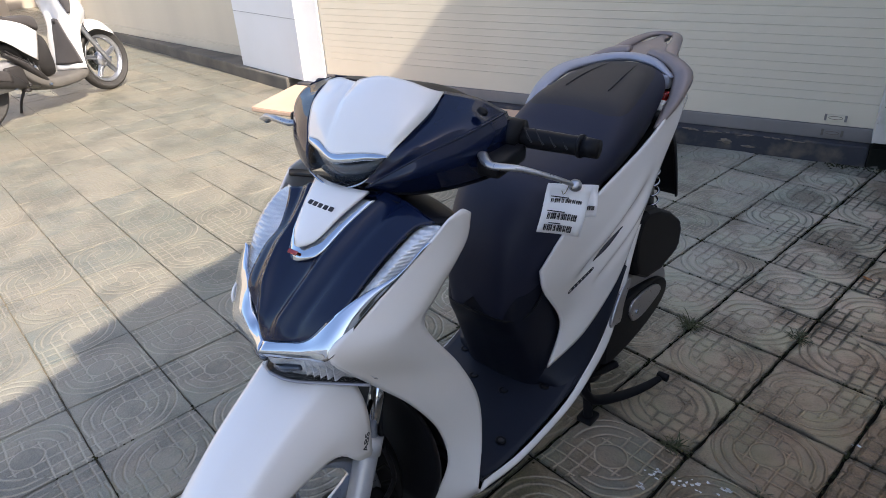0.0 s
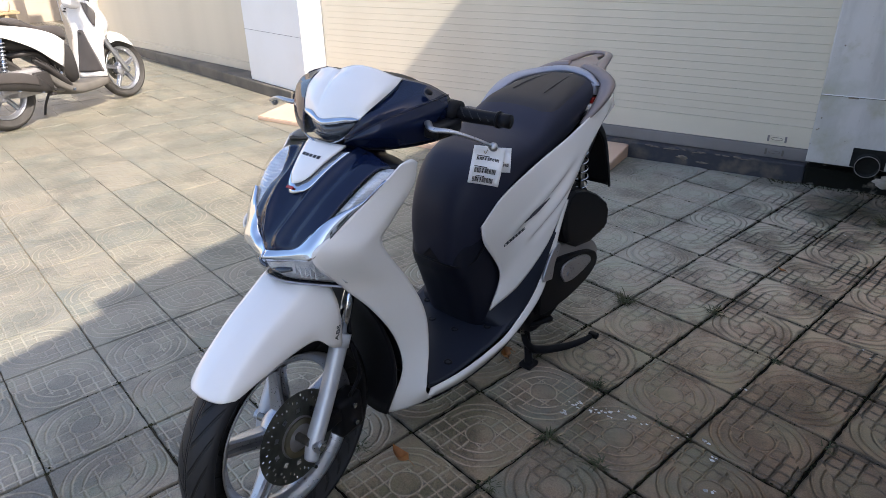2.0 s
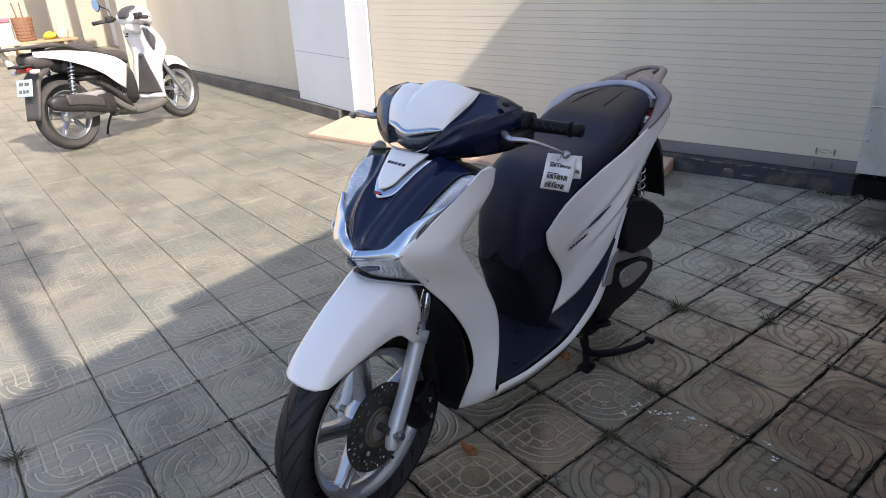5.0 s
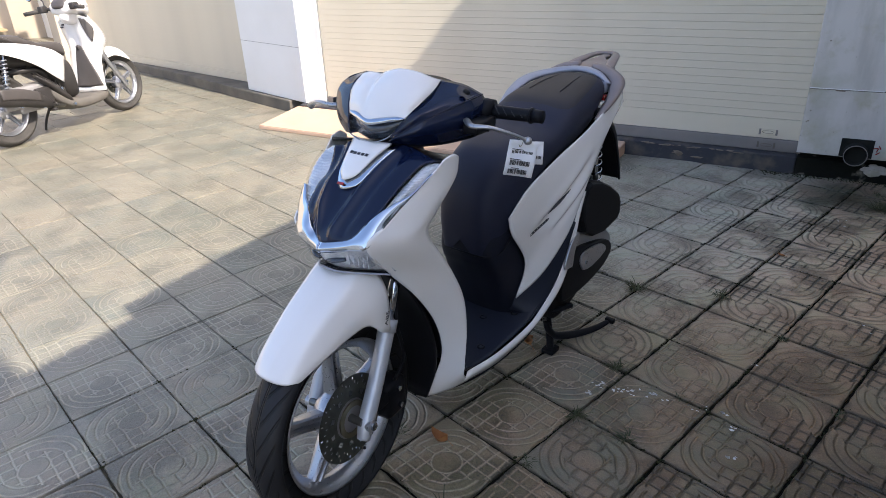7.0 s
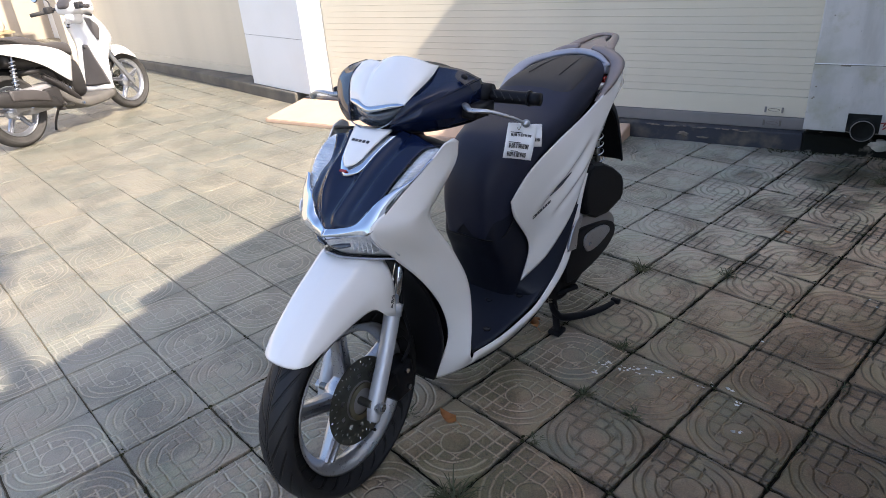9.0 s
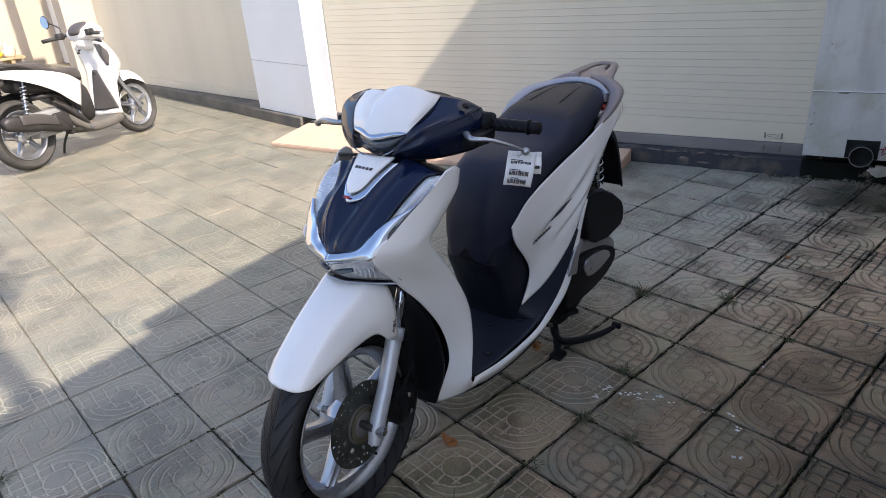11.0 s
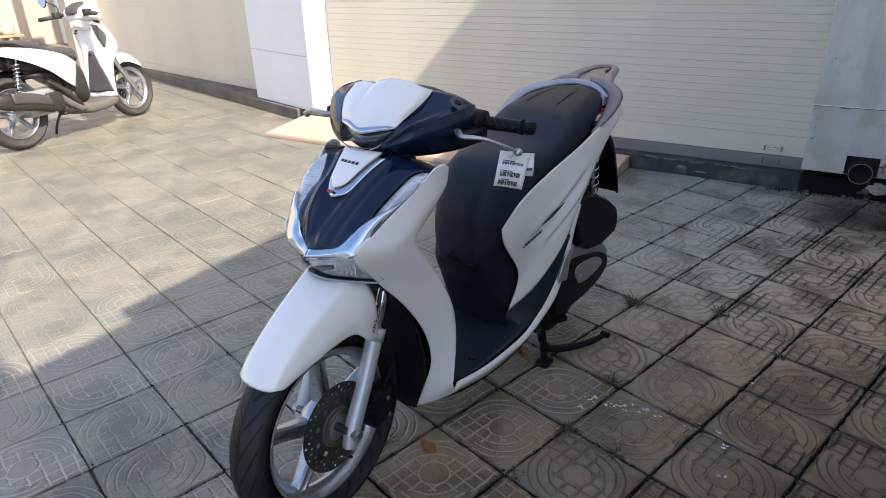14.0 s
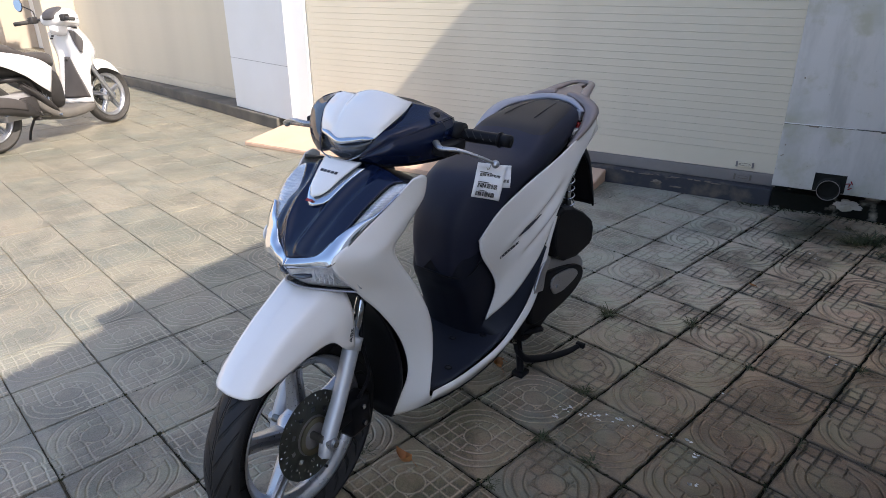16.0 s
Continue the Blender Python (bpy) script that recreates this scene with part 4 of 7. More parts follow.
        k = math.exp(-((ax - e) / 0.009) ** 2) - 0.7 * math.exp(-((ax - e - 0.026) / 0.014) ** 2)
        k *= min(1, max(0, (p.z - 0.765) / 0.03))
        return Vector((p.x, p.y - 0.005 * k, p.z + 0.004 * k))
    shell("nose_panel", net(nose, 40, 48), M_NAVY, s, "glossy navy nose panel", 0.005, nose_move)
    top = [[(0, 0.25, 0.957), (0.08, 0.256, 0.957), (0.172, 0.258, 0.940)], [(0, 0.31, 0.945), (0.08, 0.312, 0.942), (0.186, 0.275, 0.940)], [(0, 0.36, 0.925), (0.08, 0.36, 0.922), (0.186, 0.315, 0.925)]]
    shell("nose_top", whole(net(top, 8, 10)), M_BLACK, s, "", 0.005)
    # badge panel with chrome rim
    def badge(hw0, hw1, y0, z0, y1, z1, lift, r):
        rows = []
        for i in range(13):
            t = i / 12
            hw = (hw0 + (hw1 - hw0) * t) * (math.sqrt(max(0.0, 1 - ((r - t) / r) ** 2)) * 0.45 + 0.55 if t < r else 1)
            y, z = y0 + (y1 - y0) * t, z0 + (z1 - z0) * t + 0.006 * math.sin(t * math.pi)
            rows.append([Vector((hw * u, y - 0.62 * lift + 0.010 * u * u, z + 0.78 * lift)) for u in (k / 8 for k in range(9))])
        return whole(rows)
    shell("badge_rim", badge(0.036, 0.073, 0.118, 0.874, 0.232, 0.958, 0.005, 0.25), M_CHROME, s, "chrome badge surround", 0.006)
    bdg = shell("badge_panel", badge(0.025, 0.060, 0.131, 0.890, 0.232, 0.963, 0.012, 0.2), M_WHITE, s, "white badge panel with dark maker's mark", 0.006)
    for k in range(5):
        part("mark_bar", rounded(-0.0044, -0.0042, -0.001, 0.0044, 0.0042, 0.001, 0.0006, 1), M_INK, bdg, "", False,
             Matrix.Translation((-0.024 + 0.012 * k, 0.184 + 1.5 * (0.012 * k - 0.024) ** 2, 0.9485)) @ pose(0, 0, 0, 33, 0, 0))
    # red piece painted in for a reflection, no part of the badge
    part("badge_red_glint", rounded(-0.015, -0.004, -0.0015, 0.006, 0.004, 0.0015, 0.001, 1), M_RED, bdg, "small red mark painted in for a reflection", False, Matrix.Translation((0.0, 0.1195, 0.8885)) @ pose(0, 0, 0, 33, 0, 0))
    # chrome brow
    ch = [[(0, 0.026, 0.736), (0, 0.018, 0.750), (0, 0.031, 0.764)], [(0.044, 0.036, 0.748), (0.040, 0.034, 0.760), (0.035, 0.044, 0.772)],
          [(0.088, 0.047, 0.761), (0.080, 0.046, 0.774), (0.074, 0.059, 0.785)], [(0.123, 0.061, 0.771), (0.112, 0.064, 0.792), (0.100, 0.082, 0.816)],
          [(0.140, 0.111, 0.817), (0.130, 0.103, 0.828), (0.118, 0.105, 0.839)], [(0.151, 0.149, 0.848), (0.144, 0.141, 0.855), (0.134, 0.137, 0.858)],
          [(0.163, 0.186, 0.876), (0.161, 0.183, 0.878), (0.159, 0.186, 0.880)], [(0.179, 0.237, 0.916), (0.177, 0.234, 0.917), (0.174, 0.233, 0.917)]]
    chl = [[(0, 0.026, 0.734), (0, 0.018, 0.750), (0, 0.031, 0.764)], [(-0.060, 0.037, 0.742), (-0.045, 0.039, 0.759), (-0.045, 0.056, 0.773)],
           [(-0.097, 0.042, 0.760), (-0.075, 0.048, 0.781), (-0.065, 0.064, 0.799)], [(-0.121, 0.069, 0.790), (-0.099, 0.069, 0.806), (-0.083, 0.079, 0.827)],
           [(-0.136, 0.094, 0.823), (-0.117, 0.090, 0.832), (-0.106, 0.093, 0.838)], [(-0.143, 0.122, 0.860), (-0.136, 0.119, 0.861), (-0.130, 0.119, 0.861)]]
    for q in (ch, chl):
        shell("chrome_trim", net(q, 36, 8), M_CHROME, s, "chrome trim round the nose", 0.006)
    # side lamps
    lamp_right = [[(0.118, 0.108, 0.839), (0.121, 0.110, 0.839), (0.124, 0.113, 0.839)], [(0.131, 0.151, 0.878), (0.143, 0.148, 0.873), (0.147, 0.161, 0.864)],
                  [(0.143, 0.197, 0.913), (0.156, 0.193, 0.907), (0.164, 0.203, 0.891)], [(0.154, 0.235, 0.937), (0.167, 0.230, 0.928), (0.176, 0.237, 0.917)],
                  [(0.172, 0.258, 0.943), (0.179, 0.258, 0.940), (0.184, 0.265, 0.939)]]
    lamp_left = [[(-0.096, 0.083, 0.829), (-0.088, 0.080, 0.829), (-0.084, 0.081, 0.830)], [(-0.125, 0.108, 0.847), (-0.106, 0.101, 0.848), (-0.092, 0.104, 0.853)],
                 [(-0.143, 0.135, 0.873), (-0.114, 0.127, 0.872), (-0.093, 0.132, 0.869)], [(-0.152, 0.167, 0.902), (-0.121, 0.163, 0.899), (-0.097, 0.164, 0.887)],
                 [(-0.151, 0.201, 0.927), (-0.128, 0.197, 0.923), (-0.107, 0.194, 0.914)], [(-0.140, 0.226, 0.941), (-0.126, 0.220, 0.943), (-0.115, 0.214, 0.942)]]
    for lm in (lamp_right, lamp_left):
        q = net(lm, 64, 10)
        # a ribbed reflector behind a clear, slightly tinted lens
        rib = [[p + Vector((0.0, 0.005, -0.007)) + Vector((0.0, -0.5, 0.8)) * (0.0006 if i % 4 < 2 else -0.0003) for p in r] for i, r in enumerate(q)]
        lamp = shell("side_lamp", rib, M_RIBBED, s, "ribbed clear front side lamp", 0.003)
        lens = shell("side_lamp_lens", q, M_LENS, lamp, "clear lens", 0.002)
        lens.visible_shadow = False
    # low headlamp under the brow
    hl = [[(0, 0.028, 0.736), (0.044, 0.037, 0.748), (0.088, 0.049, 0.760), (0.119, 0.066, 0.764)], [(0, 0.023, 0.718), (0.044, 0.035, 0.722), (0.090, 0.064, 0.726), (0.121, 0.096, 0.722)],
          [(0, 0.032, 0.702), (0.030, 0.046, 0.692), (0.071, 0.088, 0.681), (0.122, 0.134, 0.675)]]
    q = whole(net(hl, 10, 14))
    bk = [[p + Vector((0, 0.018, 0.003)) for p in r] for r in q]
    lamp = shell("headlamp", bk, M_REFL, s, "clear low headlamp under the chrome brow", 0.004)
    lens = shell("headlamp_lens", q, M_LENS, lamp, "clear lens", 0.002)
    lens.visible_shadow = False
    for sx in (-1, 1):
        # a dark projector hollow, then bright upright fins towards the corner
        part("lamp_hollow", tube_bm([(0.012 * sx, 0.036, 0.718), (0.034 * sx, 0.041, 0.722), (0.058 * sx, 0.054, 0.727)], [0.005, 0.0085, 0.006], 14, 12, 0.8), M_SMOKE, lamp, "dark projector hollow", True)
        for k in range(5):
            x, y = 0.064 + 0.009 * k, 0.056 + 0.0062 * k
            part("lamp_fin", rounded(min(x * sx, (x + 0.003) * sx), y, 0.712 - 0.002 * k, max(x * sx, (x + 0.002) * sx), y + 0.022, 0.742, 0.0006), M_RIBBED, lamp)
    rim_line = [q[-1][k] for k in range(0, len(q[-1]), 2)]
    tube("lens_lip", [tuple(p + Vector((0, -0.001, -0.002))) for p in rim_line], [0.0026], M_COLLAR, lamp, "grey lip under the lens", 60, 8)
    ap = [[(0, 0.033, 0.701), (0.030, 0.047, 0.691), (0.071, 0.089, 0.680), (0.112, 0.128, 0.676)], [(0, 0.13, 0.70), (0.04, 0.13, 0.695), (0.08, 0.14, 0.685), (0.112, 0.165, 0.672)]]
    shell("headlamp_base", whole(net(ap, 4, 12)), M_BLACK, s, "", 0.004)
    # the front body is shifted sideways to fit the camera's view
    for o in s.children:
        if o.name.split(".")[0] in ("leg_shield", "nose_panel", "nose_top", "badge_rim", "badge_panel", "chrome_trim", "side_lamp", "headlamp", "headlamp_base"):
            o.location.x += 0.017
    # ---- handlebar ----
    body |= set(s.children)
    right_top = [[(0.101, 0.401, 1.101), (0.110, 0.345, 1.077), (0.112, 0.292, 1.057), (0.110, 0.251, 1.036), (0.088, 0.237, 1.004), (0.070, 0.233, 0.986)],
                 [(0.139, 0.440, 1.086), (0.147, 0.381, 1.072), (0.145, 0.322, 1.057), (0.133, 0.271, 1.038), (0.107, 0.243, 1.011), (0.079, 0.233, 0.987)],
                 [(0.168, 0.476, 1.058), (0.174, 0.411, 1.055), (0.166, 0.348, 1.046), (0.149, 0.294, 1.034), (0.123, 0.257, 1.014), (0.087, 0.232, 0.988)]]
    right_low = [right_top[2],
                 [(0.179, 0.475, 1.028), (0.183, 0.408, 1.018), (0.174, 0.347, 1.011), (0.155, 0.293, 1.005), (0.125, 0.255, 0.994), (0.081, 0.231, 0.981)],
                 [(0.168, 0.484, 0.968), (0.176, 0.429, 0.962), (0.161, 0.371, 0.959), (0.135, 0.316, 0.958), (0.101, 0.275, 0.960), (0.053, 0.246, 0.966)]]
    far_side = [[(-0.105, 0.356, 1.111), (-0.093, 0.340, 1.113), (-0.088, 0.328, 1.111)], [(-0.152, 0.330, 1.091), (-0.125, 0.316, 1.090), (-0.094, 0.307, 1.097)],
                [(-0.163, 0.308, 1.069), (-0.129, 0.295, 1.072), (-0.088, 0.286, 1.079)], [(-0.153, 0.287, 1.043), (-0.119, 0.273, 1.048), (-0.078, 0.262, 1.053)],
                [(-0.136, 0.268, 1.019), (-0.102, 0.254, 1.025), (-0.066, 0.246, 1.028)], [(-0.114, 0.254, 0.995), (-0.084, 0.240, 1.001), (-0.059, 0.232, 1.006)],
                [(-0.082, 0.241, 0.976), (-0.065, 0.231, 0.979), (-0.051, 0.227, 0.979)]]
    cowl = shell("handlebar_cowl", net(right_top, 14, 30), M_NAVY, s, "glossy navy handlebar cowl", 0.004)
    shell("cowl_cheek", net(right_low, 14, 30), M_NAVY, cowl, "navy cheek below the crease", 0.004)
    shell("cowl_side", net(far_side, 24, 10), M_NAVY, cowl, "", 0.004)
    tube("crease_edge", right_top[2], [0.0016], M_NAVY, cowl, "", 30, 6)
    back_side = [[(-0.105, 0.356, 1.111), (-0.100, 0.44, 1.085), (-0.06, 0.47, 1.02)], [(-0.152, 0.330, 1.091), (-0.165, 0.44, 1.06), (-0.08, 0.47, 1.01)], [(-0.153, 0.287, 1.043), (-0.175, 0.44, 1.02), (-0.08, 0.47, 1.0)],
                 [(-0.114, 0.254, 0.995), (-0.150, 0.43, 0.98), (-0.07, 0.47, 0.985)], [(-0.051, 0.227, 0.979), (-0.07, 0.40, 0.955), (-0.03, 0.46, 0.96)]]
    shell("cowl_rear", net(back_side, 14, 10), M_NAVY, cowl, "", 0.003)
    visor = [[(-0.062, 0.243, 1.034), (-0.029, 0.237, 1.035), (0.011, 0.224, 1.025), (0.048, 0.230, 1.031), (0.082, 0.237, 1.037), (0.099, 0.242, 1.037), (0.113, 0.246, 1.036)],
             [(-0.073, 0.257, 1.055), (-0.035, 0.249, 1.062), (0.004, 0.246, 1.061), (0.049, 0.250, 1.066), (0.091, 0.260, 1.070), (0.114, 0.273, 1.066), (0.121, 0.289, 1.060)],
             [(-0.085, 0.283, 1.084), (-0.044, 0.280, 1.095), (-0.003, 0.281, 1.099), (0.045, 0.283, 1.104), (0.088, 0.300, 1.102), (0.114, 0.323, 1.091), (0.118, 0.349, 1.084)],
             [(-0.085, 0.323, 1.112), (-0.063, 0.329, 1.118), (-0.022, 0.322, 1.120), (0.035, 0.324, 1.134), (0.078, 0.340, 1.128), (0.101, 0.371, 1.110), (0.105, 0.396, 1.101)]]

    def visor_move(p):
        # a soft crease on each side of the raised middle
        u = (p.z - 1.03) / 0.1
        k = math.exp(-((p.x + 0.004 + 0.020 * u) / 0.009) ** 2) * min(1.0, max(0.0, u * 1.6))
        return Vector((p.x, p.y + 0.0035 * k, p.z - 0.0035 * k))
    shell("visor", net(visor, 30, 42), M_WHITE, cowl, "white handlebar visor", 0.005, visor_move)
    vee = [[(-0.061, 0.242, 1.036), (-0.028, 0.236, 1.036), (0.012, 0.223, 1.027), (0.049, 0.229, 1.032), (0.083, 0.236, 1.038), (0.100, 0.241, 1.039), (0.113, 0.246, 1.037)],
           [(-0.056, 0.237, 1.033), (-0.025, 0.229, 1.031), (0.017, 0.217, 1.021), (0.054, 0.223, 1.026), (0.087, 0.229, 1.034), (0.103, 0.235, 1.035), (0.116, 0.242, 1.036)],
           [(-0.057, 0.237, 1.028), (-0.027, 0.227, 1.024), (0.015, 0.217, 1.013), (0.053, 0.223, 1.019), (0.084, 0.230, 1.026), (0.101, 0.235, 1.029), (0.114, 0.242, 1.034)]]
    shell("chrome_vee", net(vee, 6, 36), M_CHROME, cowl, "chrome strip", 0.003)
    front = [[(-0.062, 0.240, 1.026), (-0.030, 0.229, 1.023), (0.013, 0.220, 1.012), (0.050, 0.226, 1.018), (0.082, 0.232, 1.025), (0.099, 0.238, 1.028), (0.111, 0.245, 1.033)],
             [(-0.057, 0.228, 1.003), (-0.025, 0.216, 1.000), (0.017, 0.208, 0.992), (0.051, 0.214, 0.997), (0.077, 0.222, 1.005), (0.090, 0.229, 1.010), (0.100, 0.238, 1.017)],
             [(-0.051, 0.226, 0.980), (-0.026, 0.222, 0.972), (0.001, 0.222, 0.965), (0.032, 0.225, 0.969), (0.055, 0.230, 0.978), (0.069, 0.235, 0.986), (0.081, 0.238, 0.996)]]
    q = net(front, 14, 36)
    lamp = shell("position_lamp", [[p + Vector((0, 0.022, 0.006)) for p in r] for r in q], M_SMOKE, cowl, "smoked position lamp", 0.003)
    lens = shell("position_lens", q, M_LENS, lamp, "clear lens", 0.002)
    lens.visible_shadow = False
    tube("lens_edge", [front[2][k] for k in range(7)], [0.0018], M_CHROME, lamp, "", 36, 6)
    part("steering_neck", lathe([(0.0, -0.05), (0.06, -0.05), (0.055, 0.0), (0.07, 0.05), (0.0, 0.05)], 24), M_BLACK, s, "", True, pose(0, 0.34, 0.955, 0, 90, 0))
    under = [right_low[2], [(0.160, 0.517, 0.962), (0.153, 0.471, 0.958), (0.129, 0.422, 0.957), (0.095, 0.363, 0.957), (0.048, 0.316, 0.958), (-0.010, 0.270, 0.962)],
             [(0.02, 0.50, 0.955), (0.02, 0.47, 0.95), (0.0, 0.43, 0.945), (-0.02, 0.39, 0.945), (-0.03, 0.34, 0.95), (-0.04, 0.29, 0.96)]]
    shell("cowl_underside", net(under, 10, 20), M_BLACK, cowl, "", 0.003)
    back = [[(-0.105, 0.356, 1.108), (-0.02, 0.350, 1.112), (0.035, 0.350, 1.118), (0.101, 0.401, 1.098), (0.168, 0.478, 1.056)], [(-0.09, 0.43, 1.085), (-0.02, 0.43, 1.09), (0.035, 0.44, 1.09), (0.09, 0.46, 1.08), (0.166, 0.492, 1.03)],
            [(-0.06, 0.47, 0.97), (-0.02, 0.475, 0.97), (0.035, 0.48, 0.97), (0.09, 0.49, 0.97), (0.160, 0.515, 0.95)]]
    shell("cowl_back", net(back, 12, 16), M_BLACK, cowl, "", 0.003)
    part("grip_collar", rod((0.155, 0.480, 1.018), (0.190, 0.487, 1.014), 0.030, 20), M_BLACK, cowl, "", True)
    part("mirror_plug", lathe([(0.0, 0.003), (0.007, 0.003), (0.0085, 0.0015), (0.009, -0.002)], 20), M_BLACK, cowl, "black mirror-mount plug", True, pose(0.170, 0.408, 1.076, 0, -55, 0))
    fixed = {cowl, *[o for o in s.children if o.name.startswith("steering_neck")]}
    for sx in (-1, 1):
        def X(p):
            return (p[0] * sx, p[1] - 0.891 * STEER * p[0], p[2] + (0.454 * STEER if sx > 0 else -0.01) * p[0])
        def G(p):
            q = X(p)
            return q if sx > 0 else (q[0] + 0.012, q[1] + 0.085, q[2])
        gr = part("grip", tube_bm([G((0.175, 0.488, 1.013)), G((0.225, 0.495, 1.0125)), G((0.275, 0.502, 1.012)), G((0.296, 0.505, 1.012))], [0.0165, 0.0172, 0.0165, 0.0168], 30, 20), M_BLACK, s, "black ribbed rubber grip", True)
        for k in range(4):
            part("grip_rib", tube_bm([G((0.200 + 0.020 * k, 0.492 + 0.003 * k, 1.030 - 0.001 * k)), G((0.210 + 0.020 * k, 0.481 + 0.003 * k, 1.024 - 0.001 * k)), G((0.222 + 0.020 * k, 0.478 + 0.003 * k, 1.012 - 0.001 * k))], [0.0022], 8, 6), M_RUBBER, gr)
        part("grip_flange", rod(G((0.295, 0.505, 1.012)), G((0.300, 0.5055, 1.012)), 0.0198, 24), M_BLACK, s, "", True)
        part("bar_end", rod(G((0.301, 0.5055, 1.012)), G((0.326, 0.509, 1.011)), 0.0170, 24, 0.0158), M_BLACK, s, "black bar-end weight", True)
        far_end = 0.0 if sx > 0 else 0.042
        part("lever_bracket", rounded(min(0.175 * sx, 0.215 * sx), 0.345, 0.993, max(0.175 * sx, 0.215 * sx), 0.45, 1.022, 0.008), M_BLACK, s, "", True)
        lev = tube("brake_lever", [X((0.178, 0.385, 1.012)), X((0.205, 0.366, 1.006)), X((0.245 + 0.5 * far_end, 0.385, 1.003)), X((0.285 + far_end, 0.428, 0.982 - 0.1 * far_end)), X((0.306 + far_end, 0.462, 0.962 + 0.1 * far_end))], [0.009, 0.0085, 0.0068, 0.0058, 0.0058], M_ALLOY, s, "silver brake lever with ball end", 30, 12, 0.75)
        bm = bmesh.new()
        bmesh.ops.create_uvsphere(bm, u_segments=18, v_segments=12, radius=0.0105)
        part("lever_ball", bm, M_ALLOY, lev, "", True, pose(*X((0.309 + far_end, 0.467, 0.959 + 0.1 * far_end))))
    for o in set(s.children) - body - fixed:
        o.matrix_basis = turned @ o.matrix_basis
    # ---- floor ----
    fl = [[(0, 0.37, 0.262), (0.09, 0.37, 0.262), (0.165, 0.355, 0.262)], [(0, 0.45, 0.250), (0.09, 0.45, 0.250), (0.172, 0.45, 0.246)], [(0, 0.58, 0.252), (0.09, 0.58, 0.252), (0.174, 0.58, 0.250)],
          [(0, 0.70, 0.268), (0.09, 0.70, 0.270), (0.174, 0.70, 0.266)], [(0, 0.80, 0.31), (0.09, 0.80, 0.315), (0.172, 0.79, 0.305)]]
    mat = shell("floor_mat", whole(net(fl, 16, 12)), M_MAT, s, "dark navy plastic floorboard", 0.008)
    for sx in (-1, 1):
        for (x, y, z) in ((0.12, 0.704, 0.279), (0.132, 0.501, 0.2595), (0.045, 0.640, 0.266)):
            part("bolt_recess", lathe([(0.006, -0.002), (0.0065, 0.001), (0.012, 0.001), (0.0125, -0.002)], 24), M_BLACK, mat, "", True, pose(x * sx, y, z, 0, -90, 0))
            # ink-black disc stands in for the shade down the recess
            part("bolt", rod((x * sx, y, z - 0.01), (x * sx, y, z), 0.0062, 12), M_INK, mat)
    foot = [[(0.10, 0.70, 0.29), (0.105, 0.755, 0.44), (0.12, 0.80, 0.50), (0.165, 0.94, 0.55)], [(0.15, 0.72, 0.275), (0.158, 0.80, 0.35), (0.170, 0.88, 0.435), (0.178, 0.955, 0.545)],
            [(0.174, 0.71, 0.264), (0.176, 0.80, 0.305), (0.178, 0.885, 0.385), (0.183, 0.965, 0.535)]]
    pair("footrest_side", net(foot, 12, 16), M_MAT, s, "dark footrest panel", 0.004)
    sk = [[(0.168, 0.385, 0.250), (0.172, 0.372, 0.236), (0.160, 0.375, 0.212)], [(0.180, 0.49, 0.250), (0.186, 0.488, 0.234), (0.160, 0.50, 0.186)], [(0.182, 0.60, 0.254), (0.189, 0.60, 0.238), (0.160, 0.61, 0.184)],
          [(0.182, 0.71, 0.268), (0.190, 0.714, 0.250), (0.160, 0.715, 0.198)], [(0.180, 0.80, 0.308), (0.189, 0.810, 0.285), (0.161, 0.81, 0.240)], [(0.179, 0.875, 0.366), (0.189, 0.892, 0.340), (0.164, 0.895, 0.312)],
          [(0.181, 0.935, 0.462), (0.189, 0.952, 0.445), (0.172, 0.965, 0.425)], [(0.184, 0.968, 0.548), (0.188, 0.985, 0.545), (0.178, 1.00, 0.535)], [(0.183, 1.02, 0.63), (0.184, 1.03, 0.628), (0.178, 1.045, 0.62)]]
    pair("side_skirt", net(sk, 40, 8), M_WHITE, s, "pearl white side skirt", 0.004)
    bot = [[(0, 0.29, 0.165), (0.085, 0.288, 0.168)], [(0, 0.45, 0.16), (0.162, 0.45, 0.19)], [(0, 0.72, 0.18), (0.162, 0.72, 0.195)], [(0, 0.90, 0.27), (0.165, 0.9, 0.30)]]
    shell("belly_pan", whole(net(bot, 14, 8)), M_BLACK, s, "", 0.004)
    # ---- seat box, side panels, seat ----
    bx = [[(0, 0.690, 0.262), (0.075, 0.695, 0.262), (0.108, 0.72, 0.265), (0.112, 0.78, 0.30)], [(0, 0.665, 0.33), (0.075, 0.672, 0.33), (0.106, 0.70, 0.33), (0.112, 0.77, 0.34)],
          [(0, 0.634, 0.43), (0.078, 0.640, 0.43), (0.107, 0.670, 0.43), (0.116, 0.77, 0.44)], [(0, 0.600, 0.50), (0.078, 0.610, 0.50), (0.104, 0.648, 0.505), (0.117, 0.73, 0.52)], [(0, 0.603, 0.58), (0.074, 0.612, 0.58), (0.100, 0.652, 0.59), (0.116, 0.72, 0.63)]]
    shell("seat_box", whole(net(bx, 20, 20)), M_BOX, s, "dark plastic box under the seat", 0.004)
